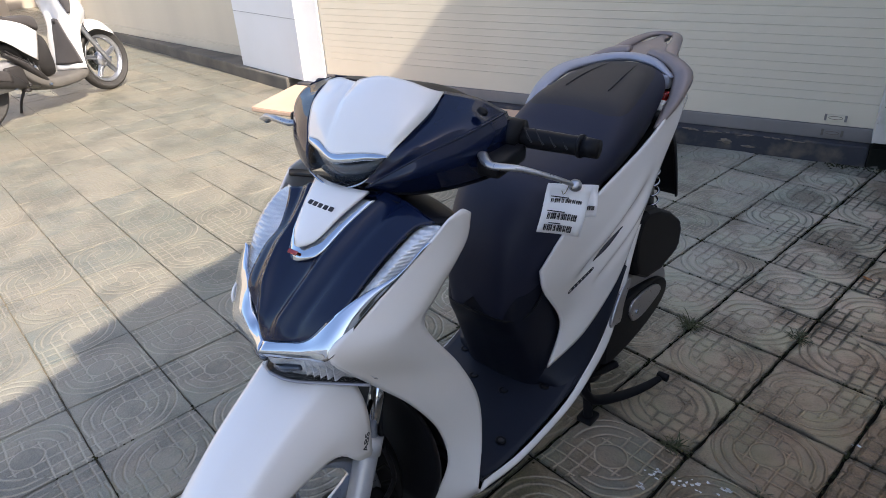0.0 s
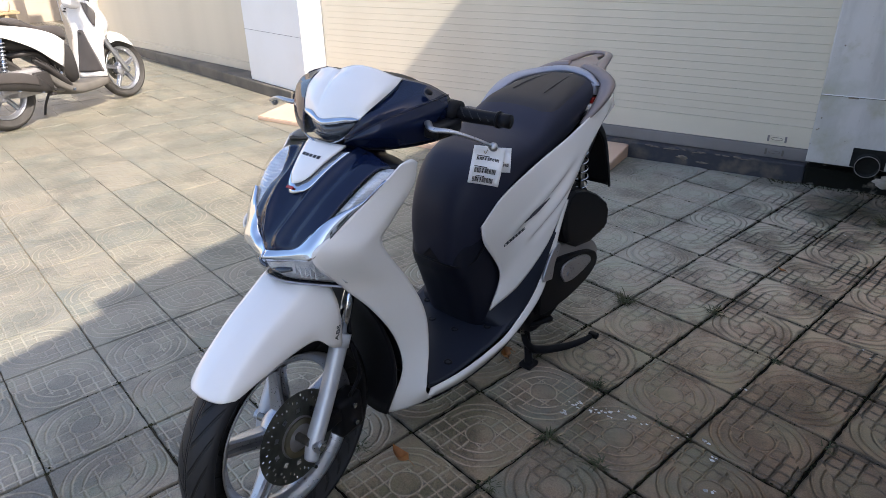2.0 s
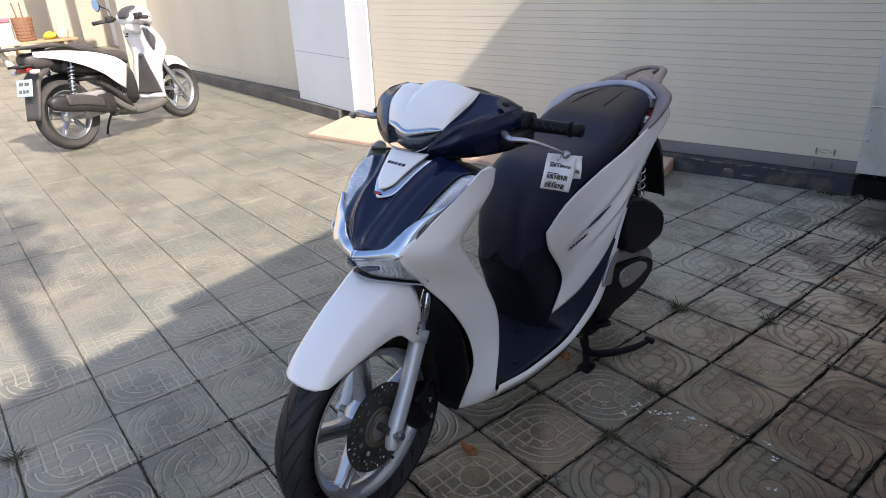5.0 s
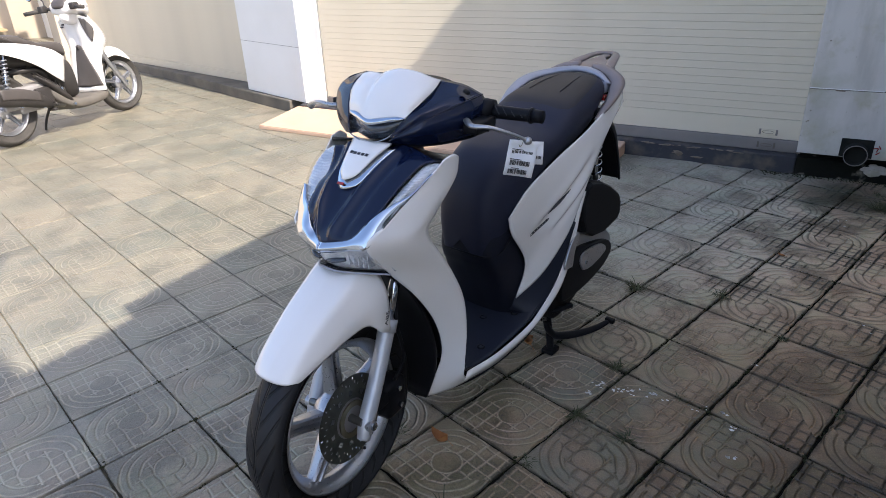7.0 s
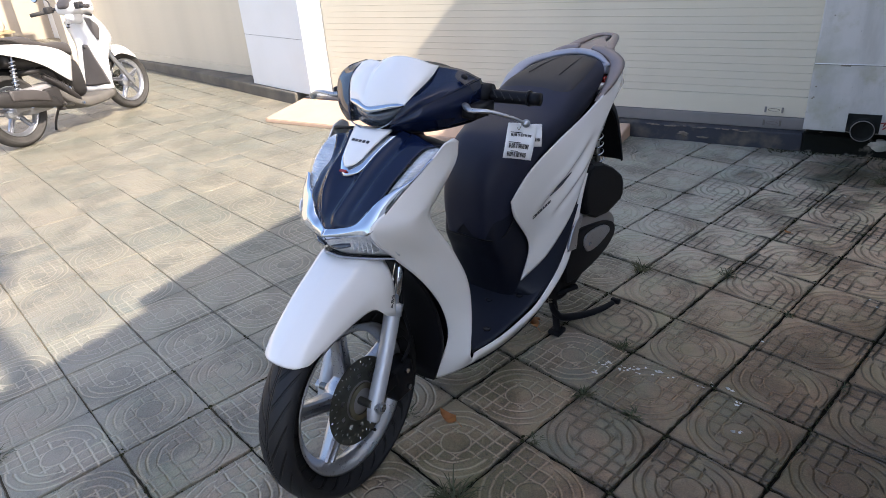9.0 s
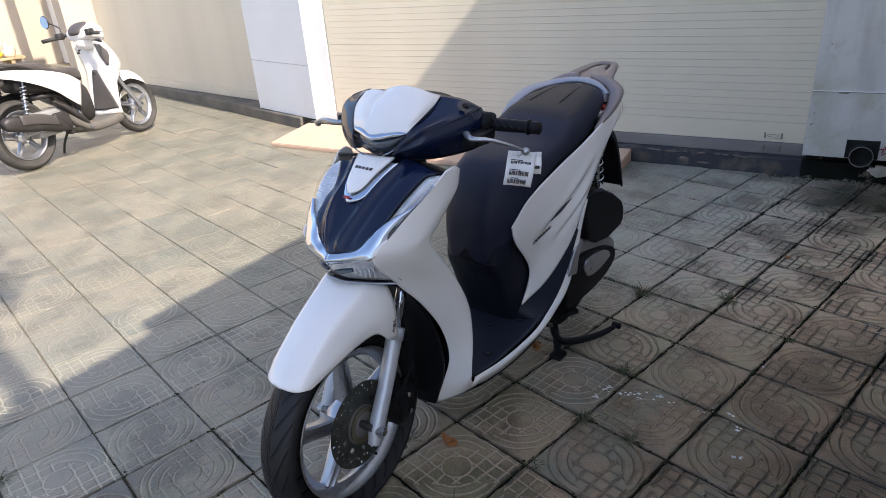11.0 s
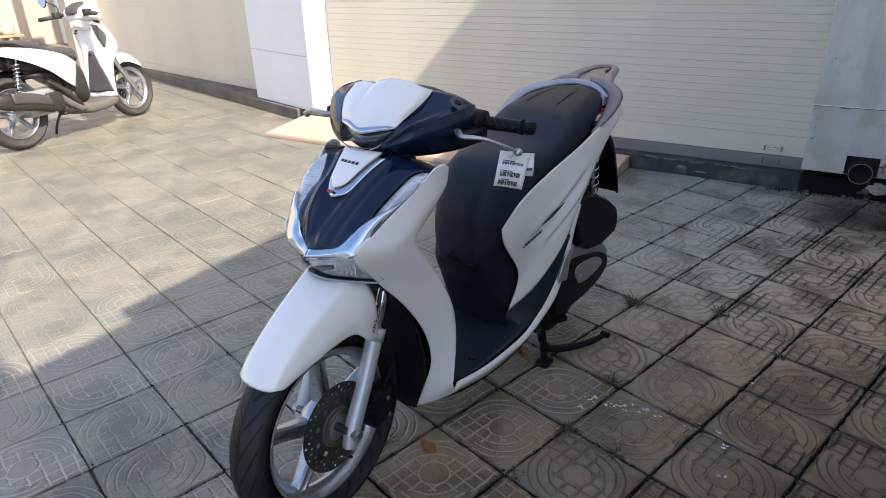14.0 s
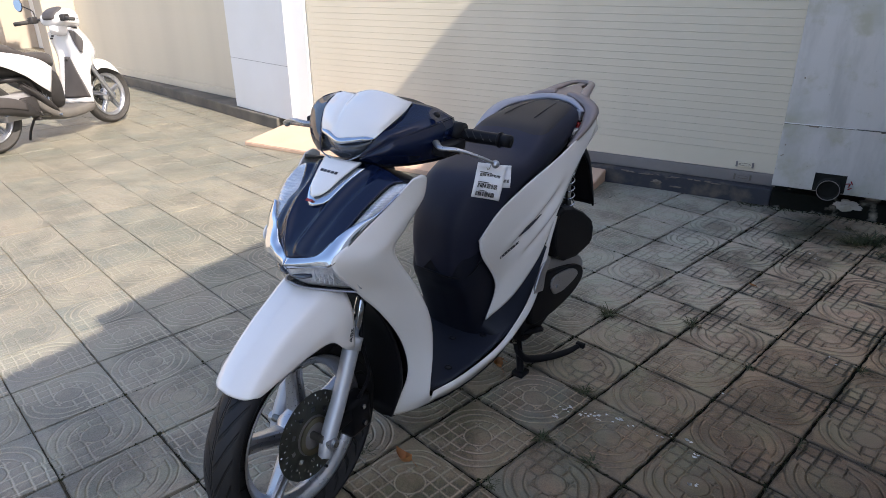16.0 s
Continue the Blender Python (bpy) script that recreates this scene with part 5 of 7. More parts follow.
    sp = [[(0.126, 0.652, 0.640), (0.140, 0.740, 0.718), (0.156, 0.880, 0.782), (0.164, 1.03, 0.828), (0.160, 1.17, 0.868), (0.142, 1.30, 0.893), (0.108, 1.42, 0.905)],
          [(0.130, 0.664, 0.582), (0.150, 0.790, 0.640), (0.170, 0.910, 0.695), (0.180, 1.04, 0.740), (0.172, 1.17, 0.798), (0.150, 1.30, 0.856), (0.113, 1.42, 0.888)],
          [(0.131, 0.742, 0.455), (0.152, 0.815, 0.525), (0.176, 0.920, 0.605), (0.186, 1.01, 0.668), (0.178, 1.12, 0.752), (0.156, 1.27, 0.834), (0.116, 1.42, 0.872)],
          [(0.124, 0.700, 0.338), (0.158, 0.800, 0.400), (0.178, 0.900, 0.490), (0.184, 0.965, 0.568), (0.181, 1.06, 0.680), (0.160, 1.22, 0.802), (0.119, 1.42, 0.856)]]
    sp = [[(x, y + 0.012 * max(0.0, 1.15 - y) / 0.5, z - 0.004) for x, y, z in r] for r in sp]
    def scoop(p):
        d = 0.0
        for (y0, z0, y1, z1, w, h) in ((0.80, 0.565, 1.08, 0.745, 0.016, 0.011), (0.86, 0.535, 1.04, 0.665, 0.010, 0.007)):
            ty, tz = y1 - y0, z1 - z0
            ln = math.hypot(ty, tz)
            u = ((p.y - y0) * ty + (p.z - z0) * tz) / ln / ln
            v = ((p.y - y0) * tz - (p.z - z0) * ty) / ln
            if -0.1 < u < 1.1:
                fade = min(1, max(0, (u + 0.1) / 0.25), max(0, (1.1 - u) / 0.5))
                d += h * fade * (math.exp(-(v / w) ** 2) - 0.5 * math.exp(-((v + 1.6 * w) / w) ** 2))
        return Vector((p.x - d, p.y, p.z))
    sides = pair("side_panel", net(sp, 36, 60), M_WHITE, s, "pearl white side panel with two scoops", 0.005, scoop)
    part("model_mark", tube_bm([(0.177, 0.800, 0.622), (0.183, 0.850, 0.644), (0.190, 0.910, 0.672)], [0.001, 0.0045, 0.001], 12, 8), M_INK, sides[0], "dark slanted model mark")
    mark = part("mark_frame", tube_bm([(0.1660, 0.716, 0.5690), (0.1725, 0.752, 0.5840), (0.1800, 0.792, 0.6015), (0.1805, 0.797, 0.6085)], [0.0009], 14, 6), M_INK, sides[0], "thin slanted outlined mark")
    part("mark_line", tube_bm([(0.1660, 0.716, 0.5690), (0.1665, 0.722, 0.5775), (0.1735, 0.758, 0.5935), (0.1805, 0.797, 0.6085)], [0.0009], 14, 6), M_INK, mark)
    for k in range(6):
        y = 0.725 + 0.0115 * k
        x = 0.1680 + 0.178 * (y - 0.718)
        z = 0.5725 + 0.42 * (y - 0.718)
        part("mark_bar", tube_bm([(x, y, z), (x + 0.001, y + 0.005, z + 0.0075)], [0.0024], 3, 6), M_INK, mark)
    # (y, half width, top, bottom)
    SE = [(0.592, 0.038, 0.600, 0.520), (0.595, 0.064, 0.655, 0.517), (0.606, 0.084, 0.708, 0.516), (0.628, 0.099, 0.755, 0.515), (0.66, 0.114, 0.797, 0.536), (0.70, 0.126, 0.828, 0.585), (0.75, 0.135, 0.842, 0.645), (0.80, 0.142, 0.850, 0.712), (0.90, 0.150, 0.866, 0.765),
          (0.97, 0.152, 0.904, 0.782), (1.04, 0.149, 0.935, 0.80), (1.15, 0.138, 0.955, 0.83), (1.24, 0.122, 0.964, 0.865), (1.30, 0.098, 0.964, 0.888), (1.325, 0.055, 0.955, 0.90)]
    def seat_rows(stations, lift=0.0, inset=0.0):
        rows = []
        ys = spline([(a[0], a[1], 0) for a in stations], 40)
        zs = spline([(a[2], a[3], 0) for a in stations], 40)
        for p, q in zip(ys, zs):
            y, w, zt, zb = p.x, p.y - inset, q.x + lift, q.y
            r = []
            for k in range(17):
                t = k / 16 * math.pi / 2
                cx, cz = math.sin(t) ** 0.62 if t else 0.0, math.cos(t) ** 0.42 if k < 16 else 0.0
                tuck = 1 - 0.10 * (max(0.0, 0.4 - cz) / 0.4) ** 2
                r.append(Vector((w * cx * tuck, y, zb + (zt - zb) * cz)))
            rows.append(r)
        ends = [[Vector((0, r[0].y + d, (r[0].z + r[-1].z) / 2))] * 17 for r, d in ((rows[0], -0.004), (rows[-1], 0.004))]
        return [ends[0], *rows, ends[1]]
    seat = part("seat", grid(whole(seat_rows(SE)))[0], M_SEAT, s, "dark navy vinyl two-level seat", True)
    # dark tube draws the shade of the undercut where the seat overhangs
    half = [(0, 0.589, 0.519), (0.036, 0.591, 0.518), (0.062, 0.595, 0.516), (0.082, 0.606, 0.514), (0.097, 0.628, 0.513), (0.112, 0.66, 0.533), (0.122, 0.70, 0.582), (0.131, 0.75, 0.642)]
    tube("undercut_line", [(-x, y, z) for x, y, z in reversed(half[1:])] + half, [0.0030], M_BLACK, seat, "dark tube standing in for the shaded undercut below the seat", 60, 8)
    PT = [(0.975, 0.105, 0.901, 0.86), (0.99, 0.122, 0.914, 0.86), (1.04, 0.132, 0.937, 0.865), (1.15, 0.122, 0.9585, 0.88), (1.24, 0.106, 0.9675, 0.90), (1.295, 0.082, 0.967, 0.915), (1.312, 0.045, 0.960, 0.92)]
    part("pillion_pad", grid(whole(seat_rows(PT)))[0], M_SEATTOP, seat, "brownish-black rear pad", True)
    for sx in (-1, 1):
        tube("seam", [(0.056 * sx, 1.07, 0.9455), (0.050 * sx, 1.15, 0.9590), (0.040 * sx, 1.23, 0.9665), (0.032 * sx, 1.28, 0.9665)], [0.0014], M_INK, seat, "", 20, 6)
    # ---- tail ----
    tube("rail_collar", [(-0.136, 1.02, 0.894), (-0.145, 1.11, 0.924), (-0.140, 1.20, 0.950), (-0.100, 1.290, 0.962), (-0.02, 1.325, 0.974), (0.060, 1.314, 0.968), (0.118, 1.295, 0.938)],
         [0.006, 0.019, 0.024, 0.024, 0.022, 0.018, 0.006], M_COLLAR, s, "silver collar round the seat's end", 48, 12, 0.55)
    tube("grab_rail", [(0.150, 1.135, 0.848), (0.150, 1.185, 0.866), (0.147, 1.262, 0.902), (0.130, 1.328, 0.942), (0.085, 1.345, 0.972), (0.03, 1.36, 0.985)],
         [0.004, 0.012, 0.019, 0.026, 0.024, 0.016], M_TAUPE, s, "taupe metallic grab rail", 44, 14, 0.7)
    tube("grab_rail", [(-0.150, 1.150, 0.868), (-0.150, 1.19, 0.885), (-0.146, 1.25, 0.912), (-0.130, 1.32, 0.945), (-0.085, 1.36, 0.972), (-0.03, 1.37, 0.985)],
         [0.004, 0.011, 0.016, 0.022, 0.022, 0.016], M_TAUPE, s, "taupe metallic grab rail", 44, 14, 0.7)
    for sx in (-1, 1):
        tube("rail_loop", [(0.086 * sx, 1.36, 0.974), (0.064 * sx, 1.42, 0.988), (0.046 * sx, 1.49, 1.000), (0.026 * sx, 1.522, 1.004), (0, 1.528, 1.005)], [0.012, 0.018, 0.014, 0.013, 0.013], M_TAUPE, s, "", 30, 12, 0.6)
    rc = [[(0, 1.335, 0.974), (0.06, 1.332, 0.972), (0.112, 1.32, 0.960)], [(0, 1.38, 0.984), (0.05, 1.378, 0.982), (0.102, 1.365, 0.970)], [(0, 1.43, 0.990), (0.035, 1.43, 0.988), (0.075, 1.42, 0.981)], [(0, 1.465, 1.000), (0.010, 1.465, 0.999), (0.02, 1.465, 0.996)], [(0, 1.525, 1.004), (0.008, 1.525, 1.003), (0.016, 1.522, 1.001)]]
    shell("rail_plate", whole(net(rc, 14, 8)), M_TAUPE, s, "", 0.014)
    tl = [[(0.02, 1.47, 0.905), (0.08, 1.45, 0.905), (0.112, 1.40, 0.900), (0.128, 1.32, 0.890)], [(0.02, 1.49, 0.875), (0.08, 1.465, 0.875), (0.116, 1.41, 0.872), (0.134, 1.33, 0.866)]]
    pair("tail_lamp", net(tl, 6, 12), M_RED, s, "red tail lamp", 0.006)
    tb = [[(0, 1.32, 0.935), (0.09, 1.32, 0.925), (0.13, 1.30, 0.89)], [(0, 1.42, 0.925), (0.08, 1.41, 0.915), (0.118, 1.38, 0.885)], [(0, 1.48, 0.90), (0.07, 1.465, 0.895), (0.105, 1.43, 0.875)], [(0, 1.48, 0.84), (0.07, 1.46, 0.84), (0.11, 1.40, 0.84)]]
    shell("tail_cover", whole(net(tb, 12, 10)), M_BLACK, s, "black tail cover", 0.004)
    part("tail_block", rounded(0.085, 1.222, 0.862, 0.128, 1.262, 0.886, 0.005), M_WHITE, s, "white tail block", True)
    part("tail_bracket", rounded(0.10, 1.18, 0.845, 0.136, 1.225, 0.868, 0.005), M_BLACK, s, "", True)
    part("tail_lamp_side", rounded(0.08, 1.268, 0.876, 0.118, 1.30, 0.902, 0.005), M_RED, s, "red tail lamp", True)
    part("collar_skirt", rounded(0.07, 1.285, 0.906, 0.112, 1.325, 0.945, 0.006), M_COLLAR, s, "", True)
    fd = [[(0, 1.34, 0.84), (0.085, 1.34, 0.84), (0.098, 1.30, 0.81)], [(0, 1.42, 0.75), (0.09, 1.42, 0.75), (0.105, 1.385, 0.735)], [(0, 1.455, 0.64), (0.095, 1.455, 0.64), (0.107, 1.43, 0.63)], [(0, 1.482, 0.53), (0.096, 1.482, 0.53), (0.107, 1.465, 0.528)]]
    shell("rear_mudguard", whole(net(fd, 14, 8)), M_BLACK, s, "black rear mudguard", 0.005)
    core = [(0.70, 0.09, 0.60, 0.30), (0.77, 0.105, 0.70, 0.26), (0.90, 0.12, 0.75, 0.26), (1.05, 0.13, 0.78, 0.42), (1.2, 0.12, 0.82, 0.60), (1.35, 0.1, 0.86, 0.72), (1.42, 0.08, 0.87, 0.78)]
    part("frame_core", grid(whole(seat_rows(core)))[0], M_BLACK, s, "black frame and inner cover", True)
    # ---- engine, rear wheel ----
    # on the centre stand; the wheel is raised and moved further to fit the camera's view
    wheel(s, 1.22, 0.285, 0.045, 0.195, 5).location = (-0.02, 1.22, 0.352)
    def slab(outline, x0, x1, bevel):
        bm = bmesh.new()
        vs = [bm.verts.new((x0, *p)) for p in outline]
        fc = bm.faces.new(vs)
        r = bmesh.ops.extrude_face_region(bm, geom=[fc])
        top = [v for v in r["geom"] if isinstance(v, bmesh.types.BMVert)]
        for v in top:
            v.co.x = x1
        bmesh.ops.recalc_face_normals(bm, faces=bm.faces)
        es = [e for e in bm.edges if all(abs(v.co.x - x1) < 1e-6 for v in e.verts)]
        bmesh.ops.bevel(bm, geom=es, offset=bevel, segments=3, affect="EDGES", profile=0.6)
        return bm
    def smooth_loop(pts, n):
        p = [Vector((0, *q)) for q in pts]
        c = spline([p[-1], *p, p[0], p[1]], n * (len(p) + 2))
        k = n
        return [(q.y, q.z) for q in c[k:-2 * n]]
    air = part("air_box", slab([(1.016, 0.520), (1.012, 0.595), (1.040, 0.640), (1.072, 0.648), (1.150, 0.628), (1.225, 0.590), (1.295, 0.540), (1.314, 0.505), (1.312, 0.455), (1.292, 0.436), (1.190, 0.418), (1.105, 0.430), (1.040, 0.468)], 0.06, 0.187, 0.016), M_BLACK, s, "black faceted air filter box")
    part("air_box_mark", rounded(0.176, 1.265, 0.440, 0.186, 1.295, 0.452, 0.001, 1), M_CASE, air)
    cvt = part("belt_case", slab(smooth_loop([(0.90, 0.30), (0.92, 0.40), (1.02, 0.455), (1.16, 0.43), (1.26, 0.40), (1.31, 0.34), (1.27, 0.27), (1.16, 0.25), (1.02, 0.24)], 5), 0.05, 0.160, 0.012), M_CASE, s, "grey engine belt case", True)
    part("case_cover", slab(smooth_loop([(0.905, 0.345), (0.935, 0.395), (1.012, 0.415), (1.181, 0.385), (1.262, 0.352), (1.268, 0.300), (1.19, 0.258), (1.04, 0.236), (0.905, 0.250)], 5), 0.158, 0.178, 0.006), M_BLACK, cvt, "black case cover", True)
    part("case_plate", slab(smooth_loop([(1.024, 0.350), (1.037, 0.388), (1.134, 0.386), (1.20, 0.364), (1.212, 0.333), (1.116, 0.310), (1.046, 0.319)], 4), 0.177, 0.184, 0.003), M_ALLOY, cvt, "silver cover plate", True)
    part("plate_bolt", rod((0.183, 1.06, 0.345), (0.187, 1.06, 0.345), 0.007, 12), M_CHROME, cvt)
    part("case_strip", slab(smooth_loop([(0.900, 0.380), (0.928, 0.452), (0.972, 0.494), (0.992, 0.480), (0.964, 0.427), (0.950, 0.372)], 4), 0.158, 0.190, 0.004), M_ALLOY, cvt, "silver case strip", True)
    part("case_guard", slab(smooth_loop([(0.86, 0.30), (0.90, 0.345), (1.02, 0.330), (1.14, 0.300), (1.225, 0.298), (1.20, 0.255), (1.10, 0.205), (1.00, 0.165), (0.90, 0.170)], 5), 0.04, 0.150, 0.016), M_BLACK, cvt, "black lower case guard", True)
    part("engine_block", rounded(-0.09, 0.82, 0.24, 0.10, 1.15, 0.46, 0.03, 3), M_CASE, s, "grey engine block", True)
    tube("exhaust", [(-0.09, 0.95, 0.25), (-0.14, 1.05, 0.26), (-0.15, 1.2, 0.31), (-0.155, 1.5, 0.40)], [0.02, 0.03, 0.05, 0.05], M_BLACK, s, "black exhaust silencer", 30, 18)
    for sx in (-1, 1):
        sh = part("shock_absorber", rod((0.128 * sx, 1.190, 0.78), (0.128 * sx, 1.245, 0.36), 0.010, 14), M_STEEL, s, "rear shock with chrome coil spring", True)
        a, b = Vector((0.128 * sx, 1.193, 0.755)), Vector((0.128 * sx, 1.235, 0.43))
        d = (b - a).normalized()
        u = d.cross(Vector((1, 0, 0))).normalized()
        v = d.cross(u)
        coil = [a + (b - a) * (k / 110) + 0.020 * (math.cos(k * 0.63) * u + math.sin(k * 0.63) * v) for k in range(111)]
        part("coil_spring", tube_bm(coil, [0.0032], 330, 6), M_CHROME, sh, "", True)
    # ---- centre stand ----
    st = thing_part("centre_stand", s, Matrix())
    for sx in (-1, 1):
        part("stand_leg", tube_bm([(0.10 * sx, 0.93, 0.235), (0.112 * sx, 0.935, 0.15), (0.122 * sx, 0.94, 0.06), (0.128 * sx, 0.935, 0.012)], [0.012, 0.013, 0.013, 0.014], 16, 10), M_BLACK, st, "", True)
        part("stand_foot", rounded(min(0.105 * sx, 0.150 * sx), 0.91, 0.001, max(0.105 * sx, 0.150 * sx), 0.965, 0.02, 0.006), M_BLACK, st, "", True)
    part("stand_bar", rod((-0.11, 0.94, 0.13), (0.11, 0.94, 0.13), 0.011, 12), M_BLACK, st)
    part("tread_arm", tube_bm([(0.112, 0.925, 0.135), (0.119, 0.932, 0.100), (0.130, 0.955, 0.066), (0.150, 1.000, 0.048), (0.180, 1.075, 0.036), (0.205, 1.140, 0.036), (0.224, 1.188, 0.046)], [0.013, 0.016, 0.018, 0.017, 0.015, 0.013, 0.010], 40, 12, 0.8), M_BLACK, st, "black tread arm", True)
    part("tread_pad", rounded(0.212, 1.186, 0.040, 0.246, 1.206, 0.060, 0.005), M_BLACK, st, "", True)
    part("stand_spring", tube_bm([(0.112 + 0.007 * math.cos(k * 0.9), 0.915 + 0.007 * math.sin(k * 0.9), 0.20 - 0.0016 * k) for k in range(40)], [0.0018], 120, 6), M_STEEL, st, "", True)
    ss = tube("side_stand", [(0.14, 0.90, 0.20), (0.150, 0.93, 0.195), (0.158, 0.965, 0.190), (0.165, 1.00, 0.188)], [0.011, 0.011, 0.010, 0.012], M_BLACK, s, "black folded side stand", 20, 10)
    return s


BIKE = pose(-0.305, -0.42, 0, 0, 0, 6.2)
front_scooter(BIKE @ pose(-0.014, 0, 0))


# ---- paper tags on the brake lever ----
def tag_sheet(w, h, bars):
    t = thing("paper_tag", Matrix(), "white paper tag with printed barcodes tied to the brake lever", "paper tag", "tags on the lever")
    rows = [[Vector((w * (i / 8 - 0.5), 0.006 * math.sin(i / 8 * 2.6) * (1 - j / 8 * 0.5) + 0.003 * math.sin(j), -h * j / 8)) for i in range(9)] for j in range(9)]
    shell("sheet", rows, M_PAPER, t, "", 0.0006)
    for (x, z, bw, bh) in bars:
        bm = bmesh.new()
        n = 34
        for k in range(n):
            if (k * 7 + k * k) % 11 == 0:
                continue
            x0 = x + bw * k / n
            u = x0 / w + 0.5
            yy = 0.006 * math.sin(u * 2.6) * (1 - (-z / h) * 0.5) + 0.003 * math.sin(-z / h * 8) - 0.0020
            box(x0, yy - 0.0004, z - bh, x0 + bw / n * (0.5 + 0.3 * ((k * 3) % 2)), yy + 0.0004, z, bm=bm)
        part("barcode", bm, M_INK, t)
        bm = box(x, yy - 0.0006, z + 0.0020, x + bw * 0.55, yy + 0.0004, z + 0.0036)
        part("print_line", bm, M_INK, t)
    return t


tag = tag_sheet(0.074, 0.098, [(-0.027, -0.028, 0.056, 0.0125), (-0.028, -0.053, 0.054, 0.0125), (-0.029, -0.078, 0.052, 0.0125)])
tag.matrix_basis = BIKE @ pose(0.306, 0.465, 0.957, 6, 10, 38)
tag2 = tag_sheet(0.060, 0.060, [(-0.004, -0.036, 0.03, 0.008)])
tag2.matrix_basis = BIKE @ pose(0.312, 0.490, 0.950, 0, 2, 40)
tie = thing("string_tie", BIKE, "thin looped string holding the paper tags", "string")
part("loop", tube_bm([(0.309, 0.455, 0.962), (0.304, 0.458, 0.952), (0.301, 0.457, 0.946), (0.298, 0.456, 0.944), (0.296, 0.455, 0.950)], [0.0007], 20, 5), M_YELLOW, tie, "", True)


# ---- the older scooter by the second shutter ----
M_GREYPL = varied("taupe_grey_plastic", (0.125, 0.115, 0.102), (0.10, 0.093, 0.084), (0.45, 0.6), 6, 200, 0.1, depth=0.0006)
# parked scooter's blacks are lifted in colour to stand in for lens haze
M_DARKGREY = varied("dark_grey_plastic", (0.054, 0.048, 0.047), (0.068, 0.061, 0.058), (0.42, 0.6), 6, 200, 0.1, depth=0.0006)
M_DUSTY_HAZED = varied("dusty_hazed_rubber", (0.036, 0.034, 0.032), (0.055, 0.051, 0.047), (0.7, 0.9), 10, 200, 0.25, depth=0.0008)
M_HAZED = varied("hazed_black_plastic", (0.020, 0.018, 0.0175), (0.030, 0.027, 0.026), (0.45, 0.6), 6, 200, 0.1, depth=0.0006)
M_PLATE = varied("number_plate_paint", (0.42, 0.49, 0.52), (0.37, 0.44, 0.48), (0.4, 0.5), 8, 90, 0.05)
M_MIRROR = material("mirror_glass", (0.22, 0.42, 0.85), 0.03, 1.0)


def loop_rows(stations, n, k=24, power=0.7):
    """Closed rounded sections along y: (y, centre x, half width, top, bottom)."""
    a = spline([(s[0], s[1], s[2]) for s in stations], n)
    b = spline([(s[3], s[4], 0) for s in stations], n)
    rows = []
    for p, q in zip(a, b):
        zc, h = (q.x + q.y) / 2, (q.x - q.y) / 2
        rows.append([Vector((p.y + p.z * math.copysign(abs(math.cos(t)) ** power, math.cos(t)), p.x, zc + h * math.copysign(abs(math.sin(t)) ** power, math.sin(t)))) for t in (i / k * math.tau for i in range(k))])
    return rows


def solid(name, stations, mat, parent, label="", n=24, power=0.7):
    bm, vs = grid(loop_rows(stations, n, 24, power), True)
    for e in (vs[0], vs[-1]):
        bm.faces.new(e)
    bmesh.ops.recalc_face_normals(bm, faces=bm.faces)
    return part(name, bm, mat, parent, label, True)


